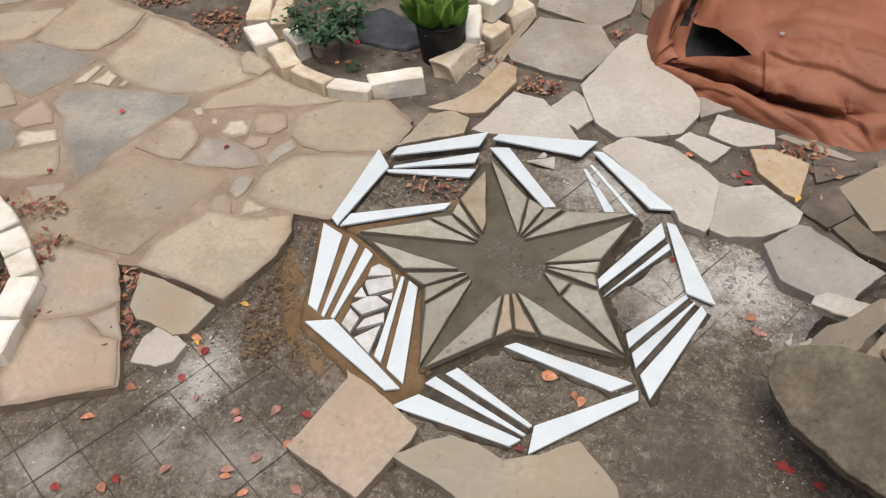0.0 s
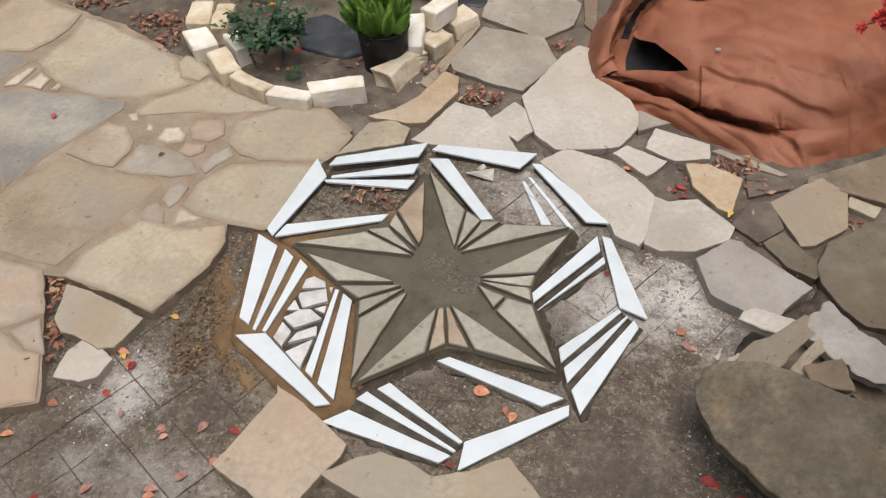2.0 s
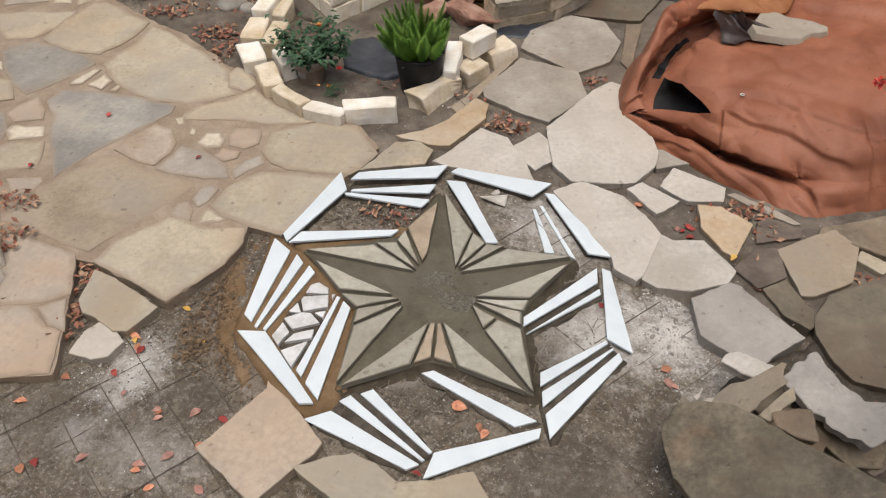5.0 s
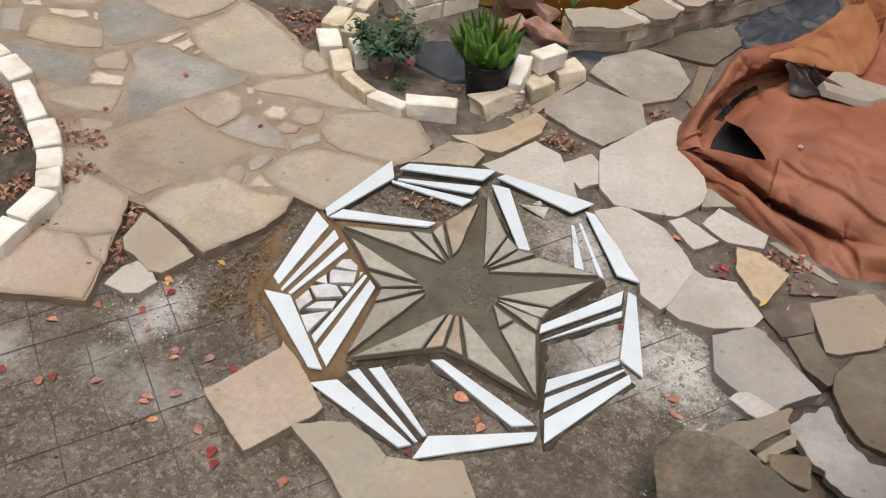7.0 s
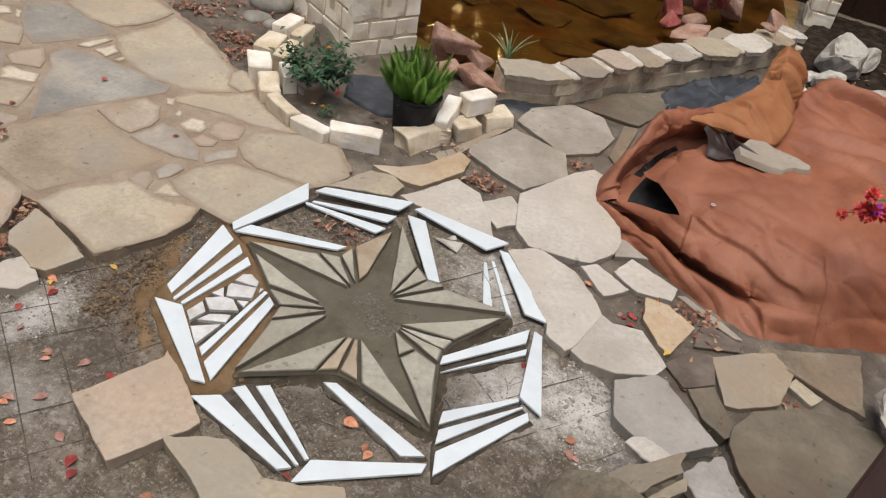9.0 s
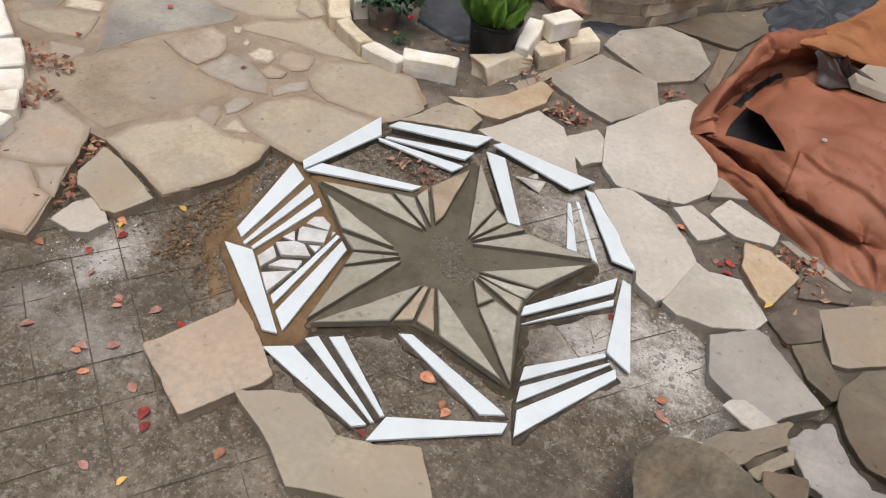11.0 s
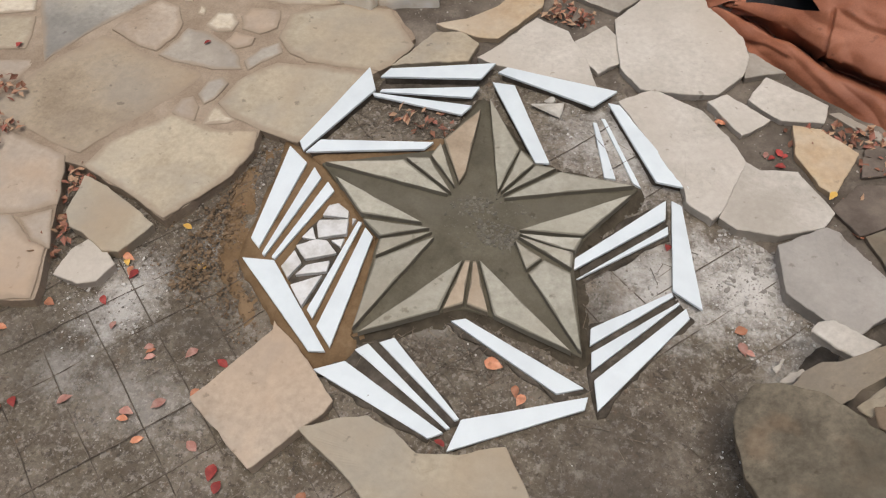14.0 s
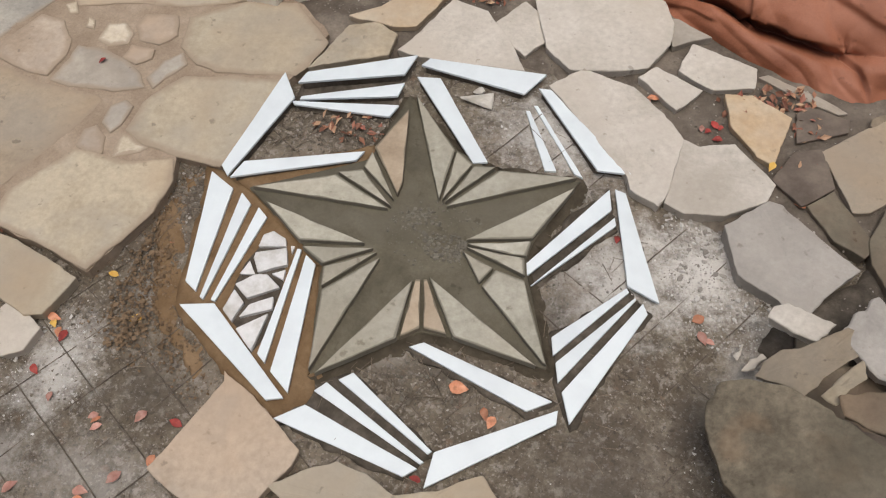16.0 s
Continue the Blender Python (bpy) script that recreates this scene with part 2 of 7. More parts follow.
    "fern": stuff_material("foxtail_fern_green", [(0.10, 0.205, 0.026), (0.18, 0.32, 0.05), (0.28, 0.44, 0.095)], 20.0, rough=0.55, bump=0.1),
    "reed": stuff_material("pale_green_blade", [(0.17, 0.25, 0.12), (0.25, 0.34, 0.18), (0.35, 0.45, 0.27)], 20.0, rough=0.5, bump=0.1),
    "salmon_leaf": stuff_material("fallen_salmon_leaf", [(0.36, 0.135, 0.07), (0.46, 0.195, 0.105), (0.54, 0.27, 0.165)], 45.0, rough=0.6, bump=0.15, rand=0.28, stain=(0.26, 0.12, 0.065, 0.7), stain_scale=60),
    "pink_leaf": stuff_material("fallen_pink_leaf", [(0.34, 0.15, 0.115), (0.44, 0.22, 0.17), (0.52, 0.31, 0.25)], 45.0, rough=0.6, bump=0.15, rand=0.28, stain=(0.30, 0.19, 0.135, 0.7), stain_scale=60),
    "red_leaf": stuff_material("fallen_red_leaf", [(0.22, 0.03, 0.025), (0.33, 0.05, 0.04), (0.42, 0.09, 0.07)], 30.0, rough=0.6, bump=0.15, rand=0.25),
    "yellow_leaf": stuff_material("fallen_yellow_leaf", [(0.55, 0.30, 0.05), (0.65, 0.40, 0.09), (0.70, 0.48, 0.15)], 30.0, rough=0.6, bump=0.15, rand=0.1),
    "red_flower": stuff_material("red_petals", [(0.55, 0.05, 0.045), (0.70, 0.09, 0.075), (0.76, 0.16, 0.13)], 20.0, rough=0.6, bump=0.1, rand=0.1),
    "orange_flower": stuff_material("orange_petals", [(0.65, 0.22, 0.04), (0.75, 0.36, 0.10), (0.80, 0.48, 0.22)], 20.0, rough=0.6, bump=0.1, rand=0.1),
    "magenta_flower": stuff_material("magenta_petals", [(0.30, 0.03, 0.36), (0.40, 0.06, 0.46), (0.50, 0.13, 0.55)], 20.0, rough=0.6, bump=0.1, rand=0.1),
    "chalk": stuff_material("white_rubble", [(0.36, 0.33, 0.27), (0.52, 0.49, 0.43), (0.64, 0.61, 0.55)], 9.0, bump=0.6, rand=0.1, stain=(0.30, 0.24, 0.16, 0.6), stain_scale=9),
    "jointmortar": stuff_material("whitish_mortar", [(0.40, 0.36, 0.30), (0.53, 0.49, 0.42), (0.63, 0.60, 0.53)], 14.0, bump=0.6, rand=0.1),
    "pillar_joint": stuff_material("buff_joint_mortar", [(0.50, 0.41, 0.28), (0.62, 0.52, 0.37), (0.72, 0.63, 0.48)], 12.0, bump=0.5),
    # silt; bright olive and orange tones paint reflections seen on the water
    "pondbed": stuff_material("silt_and_reflection_tones", [(0.09, 0.06, 0.02), (0.23, 0.155, 0.055), (0.38, 0.30, 0.125)], 3.4, bump=0.5, stain=(0.40, 0.13, 0.04, 0.6), stain_scale=2.6, cloud=(0.26, 0.23, 0.095, 0.65), grain=0.4),
    "sunken": stuff_material("algae_covered_stone", [(0.14, 0.115, 0.055), (0.23, 0.19, 0.095), (0.34, 0.29, 0.165)], 5.0, bump=0.5, rand=0.2, stain=(0.12, 0.06, 0.022, 0.5)),
    "redrock": stuff_material("dark_red_rock", [(0.15, 0.035, 0.03), (0.27, 0.065, 0.055), (0.40, 0.15, 0.12)], 9.0, bump=0.7, rand=0.2),
    "twig": stuff_material("dry_twig", [(0.09, 0.07, 0.05), (0.16, 0.125, 0.09), (0.25, 0.205, 0.15)], 20.0, bump=0.2),
}


def soil_material():
    """Trodden earth: grey-brown, with pale cement dust spilt in patches and darker damp spots."""
    m = stuff_material("trodden_earth", [(0.08, 0.063, 0.042), (0.118, 0.096, 0.067), (0.147, 0.122, 0.088), (0.19, 0.161, 0.12)], 17.0, bump=1.0, fine=110, grain=0.75)
    n, l = m.node_tree.nodes, m.node_tree.links
    b = n["Principled BSDF"]
    col = b.inputs["Base Color"].links[0].from_socket
    geo = n.new("ShaderNodeNewGeometry")
    # broad drier patches, damp spots, and small pale and dark flecks
    for scale, lo, hi, amount, tint in ((3.2, 0.48, 0.62, 0.6, (0.255, 0.215, 0.168)), (5.5, 0.53, 0.66, 0.6, (0.068, 0.052, 0.035)), (12.0, 0.50, 0.62, 0.5, (0.088, 0.068, 0.05)), (38.0, 0.54, 0.64, 0.65, (0.31, 0.275, 0.235)), (55.0, 0.55, 0.64, 0.7, (0.05, 0.039, 0.03)), (24.0, 0.60, 0.68, 0.5, (0.20, 0.13, 0.085)), (95.0, 0.57, 0.65, 0.6, (0.36, 0.325, 0.285))):
        tx = n.new("ShaderNodeTexNoise")
        tx.inputs["Scale"].default_value, tx.inputs["Detail"].default_value, tx.inputs["Roughness"].default_value = scale, 6.0, 0.65
        sh = n.new("ShaderNodeVectorMath")
        sh.operation = "ADD"
        sh.inputs[1].default_value = (scale, -scale, 0.3 * scale)
        l.new(geo.outputs["Position"], sh.inputs[0])
        l.new(sh.outputs[0], tx.inputs["Vector"])
        mr = n.new("ShaderNodeMapRange")
        mr.inputs["From Min"].default_value, mr.inputs["From Max"].default_value, mr.inputs["To Max"].default_value = lo, hi, amount
        l.new(tx.outputs["Fac"], mr.inputs["Value"])
        mx = n.new("ShaderNodeMix")
        mx.data_type = "RGBA"
        l.new(mr.outputs[0], mx.inputs["Factor"])
        l.new(col, mx.inputs["A"])
        mx.inputs["B"].default_value = rgb(tint)
        col = mx.outputs["Result"]
    nz = n.new("ShaderNodeTexNoise")
    nz.inputs["Scale"].default_value, nz.inputs["Detail"].default_value, nz.inputs["Roughness"].default_value = 15.0, 10.0, 0.8
    l.new(geo.outputs["Position"], nz.inputs["Vector"])
    for (x, y, rx, ry, amount), tint in [(d, (0.075, 0.062, 0.047)) for d in DAMP] + [(d, (0.56, 0.535, 0.49)) for d in DUST]:
        sub = n.new("ShaderNodeVectorMath")
        sub.operation = "SUBTRACT"
        sub.inputs[1].default_value = (x, y, 0)
        l.new(geo.outputs["Position"], sub.inputs[0])
        dv = n.new("ShaderNodeVectorMath")
        dv.operation = "MULTIPLY"
        dv.inputs[1].default_value = (1 / rx, 1 / ry, 0)
        l.new(sub.outputs[0], dv.inputs[0])
        ln = n.new("ShaderNodeVectorMath")
        ln.operation = "LENGTH"
        l.new(dv.outputs[0], ln.inputs[0])
        ad = n.new("ShaderNodeMath")
        ad.operation = "MULTIPLY_ADD"
        ad.inputs[1].default_value = 2.5
        l.new(nz.outputs["Fac"], ad.inputs[0])
        l.new(ln.outputs["Value"], ad.inputs[2])
        mr = n.new("ShaderNodeMapRange")
        mr.interpolation_type = "SMOOTHSTEP"
        mr.inputs["From Min"].default_value, mr.inputs["From Max"].default_value = 2.2, 1.2
        mr.inputs["To Max"].default_value = amount
        l.new(ad.outputs[0], mr.inputs["Value"])
        mx = n.new("ShaderNodeMix")
        mx.data_type = "RGBA"
        l.new(mr.outputs[0], mx.inputs["Factor"])
        l.new(col, mx.inputs["A"])
        mx.inputs["B"].default_value = rgb(tint)
        col = mx.outputs["Result"]
    l.new(col, b.inputs["Base Color"])
    return m


DAMP = [(0.60, 1.86, 0.10, 0.22, 0.85), (0.32, 1.64, 0.30, 0.09, 0.7), (0.62, 2.12, 0.10, 0.16, 0.7), (-0.62, 2.05, 0.10, 0.2, 0.6), (0.78, 1.36, 0.40, 0.34, 0.8), (1.0, 1.62, 0.14, 0.2, 0.5), (-0.5, 1.45, 0.2, 0.14, 0.6), (-0.9, 1.25, 0.5, 0.3, 0.45), (-0.2, 2.42, 0.2, 0.1, 0.5)]
DUST = [(1.0, 2.10, 0.24, 0.28, 1.0), (0.58, 2.54, 0.40, 0.30, 0.8), (-0.78, 1.48, 0.17, 0.24, 0.75), (-0.83, 1.22, 0.12, 0.12, 0.35), (0.76, 2.02, 0.28, 0.3, 0.8), (1.22, 1.9, 0.2, 0.16, 0.35), (-1.15, 1.1, 0.2, 0.15, 0.4), (-0.6, 1.75, 0.12, 0.12, 0.3), (-0.55, 1.2, 0.3, 0.16, 0.3), (0.1, 1.68, 0.2, 0.08, 0.2), (1.12, 1.75, 0.12, 0.16, 0.45)]
MAT["soil"] = soil_material()


# ---- helpers for things ----
def part(name, bm, material, parent=None, label="", smooth=False):
    me = bpy.data.meshes.new(name)
    bmesh.ops.recalc_face_normals(bm, faces=bm.faces)
    for f in bm.faces:
        f.smooth = smooth
    bm.to_mesh(me)
    bm.free()
    me.materials.append(MAT[material] if isinstance(material, str) else material)
    ob = new(name, me)
    ob.parent = parent
    if label:
        ob["label"] = label
    return ob


def outline(points, step, rough, seed, round_off=0.12):
    """A closed outline through plan corners: corners eased, sides broken into short uneven runs."""
    pts = [Vector((p[0], p[1])) for p in points]
    eased = []
    for i, p in enumerate(pts):
        a, c = pts[i - 1], pts[(i + 1) % len(pts)]
        k = min(round_off, 0.0025 / max((a - p).length, 1e-4), 0.4)
        k2 = min(round_off, 0.0025 / max((c - p).length, 1e-4), 0.4)
        eased += [p.lerp(a, k), p.lerp(c, k2)]
    out = []
    for i, p in enumerate(eased):
        q = eased[(i + 1) % len(eased)]
        d = q - p
        n = max(1, int(d.length / step))
        side = Vector((-d.y, d.x)).normalized() if d.length > 1e-6 else Vector((0, 0))
        for j in range(n):
            s = p.lerp(q, j / n)
            w = noise.noise((s.x * 16 + seed * 3.1, s.y * 16, seed)) + 0.6 * noise.noise((s.x * 45, s.y * 45 + seed, seed * 2.3)) - 1.6 * max(0.0, noise.noise((s.x * 27 + seed, s.y * 27, seed * 0.7)) - 0.25)
            out.append(s + side * w * rough)
    return out


def slab_mesh(points, top, thick, seed, step=0.025, rough=0.006, relief=0.003, edge=0.006, flare=-0.006, round_off=0.12, smear=0.0):
    """A stone slab: uneven outline, worn upper edge, gently uneven top, rough broken sides."""
    bm = bmesh.new()
    layer = bm.verts.layers.float.new("rim") if smear else None
    ring = outline(points, step, rough, seed, round_off)
    c = sum(ring, Vector((0, 0))) / len(ring)

    def loop(k, z, inset=0.0, wob=0.0, rim=1.0):
        vs = []
        for p in ring:
            d = c - p
            q = p + d * k + (d.normalized() * inset if d.length > 1e-6 else d)
            dz = relief * noise.noise((q.x * 7, q.y * 7, seed)) + 0.5 * relief * noise.noise((q.x * 22, q.y * 22, seed + 5))
            vs.append(bm.verts.new((q.x, q.y, z + dz * wob)))
            if smear:
                vs[-1][layer] = rim
        return vs

    loops = [loop(0, top - thick, -flare), loop(0, top - thick * 0.55, -flare * 0.6 + 0.001), loop(0, top - edge, 0.0, 0.6), loop(0, top - edge * 0.25, edge * 0.55, 1), loop(0, top, edge * 1.6, 1, 0.8)]
    if smear:
        loops.append(loop(0.08, top, smear, 1, 0.0))
    loops += [loop(0.35, top, edge, 1, 0.0), loop(0.7, top, 0, 1, 0.0)]
    n = len(ring)
    for a, b in zip(loops, loops[1:]):
        for i in range(n):
            bm.faces.new((a[i], a[(i + 1) % n], b[(i + 1) % n], b[i]))
    mid = bm.verts.new((c.x, c.y, top + relief * noise.noise((c.x * 7, c.y * 7, seed))))
    for i in range(n):
        bm.faces.new((loops[-1][i], loops[-1][(i + 1) % n], mid))
    bm.faces.new(loops[0][::-1])
    return bm


def angular_rock_mesh(size, seed, points=11, bevel=0.04, jag=0.012):
    """A broken stone: the hull of a few uneven points, its edges worn."""
    rng = random.Random(seed)
    bm = bmesh.new()
    for i in range(points):
        v = Vector((rng.gauss(0, 1), rng.gauss(0, 1), rng.gauss(0, 1))).normalized() * rng.uniform(0.42, 0.56)
        bm.verts.new((v.x * size[0], v.y * size[1], v.z * size[2]))
    hull = bmesh.ops.convex_hull(bm, input=bm.verts)
    bmesh.ops.delete(bm, geom=[g for g in hull["geom_interior"] if isinstance(g, bmesh.types.BMVert)], context="VERTS")
    bmesh.ops.bevel(bm, geom=list(bm.edges), offset=bevel * min(size), segments=1, affect="EDGES")
    bmesh.ops.triangulate(bm, faces=bm.faces)
    bmesh.ops.subdivide_edges(bm, edges=[e for e in bm.edges if e.calc_length() > 0.04], cuts=2, use_grid_fill=True)
    for v in bm.verts:
        v.co += v.co.normalized() * jag * max(size) * (noise.noise(v.co * 30 + Vector((seed, 0, 0))) + (1.5 * noise.noise(v.co * 11 + Vector((0, seed, 0))) if jag > 0.02 else 0))
    return bm


def rock_mesh(size, seed, detail=2, rough=0.22, flat=0.0):
    """A rough stone about its centre."""
    bm = bmesh.new()
    bmesh.ops.create_icosphere(bm, subdivisions=detail, radius=0.5)
    for v in bm.verts:
        p = v.co.copy()
        k = 1 + rough * (noise.noise(p * 2.2 + Vector((seed, 0, 0))) + 0.5 * noise.noise(p * 5 + Vector((0, seed, 0))))
        v.co = Vector((p.x * size[0], p.y * size[1], p.z * size[2])) * k
        if flat:
            v.co.z = min(v.co.z, size[2] * 0.5 * flat)
    return bm


def block_mesh(length, width, height, seed, rough=0.006):
    """A split-faced cut stone: slightly skewed, with broken faces and worn edges; base at z = 0."""
    bm = bmesh.new()
    bmesh.ops.create_cube(bm, size=1.0)
    for v in bm.verts:
        v.co = Vector((v.co.x * length, v.co.y * width, (v.co.z + 0.5) * height))
    bmesh.ops.bevel(bm, geom=list(bm.edges), offset=0.006, segments=1, affect="EDGES")
    bmesh.ops.subdivide_edges(bm, edges=[e for e in bm.edges if e.calc_length() > 0.03], cuts=3, use_grid_fill=True)
    for v in bm.verts:
        p = v.co * 9 + Vector((seed * 1.7, seed, -seed))
        v.co += Vector((noise.noise(p), noise.noise(p + Vector((9, 0, 0))), noise.noise(p + Vector((0, 9, 0))) * 0.6)) * rough * 1.6
    return bm


WORDS = {"buff": "buff sandstone", "cream": "small cream sandstone", "pale": "pale beige sandstone", "tan": "tan sandstone", "greybuff": "greyish buff sandstone", "greytan": "grey-brown sandstone", "grey": "grey weathered sandstone", "shade": "dark grey sandstone", "greycold": "cool grey sandstone", "slate": "blue-grey stained sandstone", "dark": "dark brown sandstone", "orange": "ochre-tinted sandstone"}
count = [0]


def seed_next():
    count[0] += 1
    return count[0] * 1.37


# ---- ground ----
def ground_z(x, y):
    """Height of the earth: uneven, and heaped a little under the ring of marble."""
    k = min(1.0, max(0.0, (0.86 - math.hypot(x - 0.19, y - 2.07)) / 0.14))
    return 0.010 * noise.noise((x * 2.5, y * 2.5, 3)) + 0.007 * noise.noise((x * 9, y * 9, 7)) + 0.004 * noise.noise((x * 24, y * 24, 1)) + 0.003 * noise.noise((x * 48, y * 48, 6)) + 0.019 * k * k * (3 - 2 * k)


def build_ground():
    """One sheet of earth: fine and uneven where it lies open, coarse out to the horizon."""
    xs = [-400, -60, -15, -6] + [-3.2 + 0.04 * i for i in range(45)] + [-1.4 + 0.02 * i for i in range(146)] + [1.54 + 0.04 * i for i in range(38)] + [6, 15, 60, 400]
    ys = [-400, -60, -12, -3] + [-0.2 + 0.04 * i for i in range(25)] + [0.8 + 0.02 * i for i in range(106)] + [2.94 + 0.04 * i for i in range(82)] + [9, 20, 60, 400]
    bm = bmesh.new()
    grid = []
    for y in ys:
        row = []
        for x in xs:
            z = ground_z(x, y)
            row.append(bm.verts.new((x, y, z if abs(x) < 5 and -1 < y < 8 else 0)))
        grid.append(row)
    for j in range(len(ys) - 1):
        for i in range(len(xs) - 1):
            bm.faces.new((grid[j][i], grid[j][i + 1], grid[j + 1][i + 1], grid[j + 1][i]))
    ob = part("ground", bm, "soil", smooth=True)
    return tagged(ob, "trodden grey-brown earth with spilt cement dust", "ground", kind="structure")


ground = build_ground()

# ---- mortared paving ----
def build_pavement():
    bm = bmesh.new()
    ring = outline(PAVED, 0.04, 0.012, 3.3)
    low = [bm.verts.new((p.x, p.y, -0.01)) for p in ring]
    top = [bm.verts.new((p.x, p.y, 0.0425)) for p in ring]
    n = len(ring)
    for i in range(n):
        bm.faces.new((low[i], low[(i + 1) % n], top[(i + 1) % n], top[i]))
    bm.faces.new(top)
    return tagged(part("pavement", bm, "mortar"), "brown mortar bed of a crazy-paved stone patio", "pavement", kind="structure")


PAVED = [(-1.37, 1.26), (-1.20, 1.32), (-1.02, 1.38), (-1.09, 1.56), (-1.16, 1.69), (-1.26, 1.88), (-1.19, 1.89), (-0.96, 1.83), (-0.80, 1.77), (-0.68, 2.00), (-0.66, 2.12), (-0.68, 2.22), (-0.53, 2.20), (-0.52, 2.30), (-0.39, 2.65), (-0.33, 2.83), (-0.46, 2.97), (-0.73, 2.99), (-0.94, 3.09), (-1.14, 3.25), (-1.29, 3.31), (-1.66, 3.54), (-1.99, 3.67), (-2.23, 3.80), (-2.42, 3.89), (-2.58, 3.91), (-2.80, 4.11), (-3.05, 4.05), (-3.40, 3.80), (-3.72, 3.50), (-3.66, 3.22), (-3.46, 3.02), (-3.16, 2.74), (-2.79, 2.53), (-2.45, 2.41), (-2.23, 2.31), (-1.92, 2.11), (-1.70, 1.95), (-1.56, 1.78), (-1.51, 1.60), (-1.49, 1.40), (-1.51, 1.23)]
pavement = build_pavement()


def paving_stone(kind, top, corners):
    s = seed_next()
    mx, my = sum(c[0] for c in corners) / len(corners), sum(c[1] for c in corners) / len(corners)
    corners = [(x + 0.005 * (x - mx) / math.hypot(x - mx, y - my), y + 0.005 * (y - my) / math.hypot(x - mx, y - my)) for x, y in corners]
    return part("paving_stone", slab_mesh(corners, top + 0.0015, 0.03, s, relief=0.004, rough=0.005, edge=0.004, smear=0.03), kind, pavement, WORDS[kind] + " slab set in mortar")


def flagstone(kind, top, corners):
    s = seed_next()
    mx, my = sum(c[0] for c in corners) / len(corners), sum(c[1] for c in corners) / len(corners)
    corners = [(x + 0.004 * (x - mx) / math.hypot(x - mx, y - my), y + 0.004 * (y - my) / math.hypot(x - mx, y - my)) for x, y in corners]
    ob = part("flagstone", slab_mesh(corners, top, top + 0.012, s, step=0.016, relief=0.007, rough=0.0042, edge=0.003, flare=-0.007), kind)
    return tagged(ob, WORDS[kind] + " flagstone, irregular, laid dry on earth", "flagstone", "loose patio flagstones")


# ---- the star inlay ----
def build_star_bed():
    bm = bmesh.new()
    ring = outline(STAR, 0.02, 0.003, 8.1, 0.05)
    c = Vector((0.19, 2.07))
    rows = []
    for z, k in ((-0.01, 0.01), (0.03, 0.002), (0.042, 0.0), (0.048, 0.008), (0.0485, 0.3), (0.049, 0.6), (0.051, 0.85)):
        rows.append([bm.verts.new((*(p + (c - p) * k), z + (0.0025 * noise.noise((p.x * 30 * (1 - k), p.y * 30 * (1 - k), 4)) if z > 0 else 0))) for p in ring])
    n = len(ring)
    for a, b in zip(rows, rows[1:]):
        for i in range(n):
            bm.faces.new((a[i], a[(i + 1) % n], b[(i + 1) % n], b[i]))
    bm.faces.new(rows[-1])
    return part("star_bed", bm, "wet", smooth=True)


STAR = [(0.013, 2.596), (-0.048, 2.349), (-0.067, 2.303), (-0.409, 2.138), (-0.155, 1.938), (-0.116, 1.913), (-0.059, 1.561), (0.161, 1.701), (0.219, 1.738), (0.315, 1.733), (0.581, 1.685), (0.490, 1.970), (0.479, 2.023), (0.494, 2.084), (0.611, 2.333), (0.349, 2.330), (0.316, 2.336), (0.212, 2.388)]
star = build_star_bed()
star.name = "star_inlay"
tagged(star, "five-pointed star of cut stone in wet grey mortar", "paving star")


def build_skirt():
    """Damp mortar squeezed out along the star's foot; its dark colour includes the shadow there."""
    bm = bmesh.new()
    ring = outline(STAR, 0.015, 0.004, 2.6, 0.05)
    n = len(ring)
    rows = []
    for out, z in ((-0.004, 0.046), (0.004, 0.034), (0.014, 0.026), (0.030, 0.019), (0.052, 0.006)):
        row = []
        for i, p in enumerate(ring):
            d = ring[(i + 1) % n] - ring[i - 1]
            side = Vector((d.y, -d.x)).normalized()
            if (p + side * 0.01 - Vector((0.19, 2.07))).length < (p - side * 0.01 - Vector((0.19, 2.07))).length:
                side = -side
            w = 1 + 0.6 * noise.noise((p.x * 14, p.y * 14, 2.2))
            row.append(bm.verts.new((*(p + side * out * w), z + 0.003 * noise.noise((p.x * 40, p.y * 40, out * 90)))))
        rows.append(row)
    for a, b in zip(rows, rows[1:]):
        for i in range(n):
            bm.faces.new((a[i], a[(i + 1) % n], b[(i + 1) % n], b[i]))
    skirt = part("mortar_skirt", bm, "skirt", star, "damp mortar along the foot, darkened for the shadow there", True)
    skirt.data.materials.append(MAT["mud"])
    for f in skirt.data.polygons:
        if f.center.x < -0.03 and 1.56 < f.center.y < 2.37:
            f.material_index = 1


build_skirt()


def star_stone(kind, top, corners):
    s = seed_next()
    return part("star_stone", slab_mesh(corners, top, 0.024, s, step=0.03, rough=0.0012, relief=0.0015, edge=0.0025, flare=0, round_off=0.03, smear=0.007), kind, star, "tan cut stone wedge" if kind == "star_tan" else "")


def bedding(corners, top, parent, material, seed):
    """Earth packed under a strip, set back from its edges; the dark kind paints gap shade."""
    mx, my = sum(c[0] for c in corners) / len(corners), sum(c[1] for c in corners) / len(corners)
    ring = []
    for x, y in corners:
        d = math.hypot(x - mx, y - my)
        k = max(0.3, 1 - 0.016 / d)
        ring.append((mx + (x - mx) * k, my + (y - my) * k))
    part("bedding", slab_mesh(ring, top, top + 0.012, seed, step=0.02, rough=0.003, relief=0.0, edge=0.002, flare=0.0, round_off=0.02), material, parent, "earth packed under the marble, dark for the shaded gap")


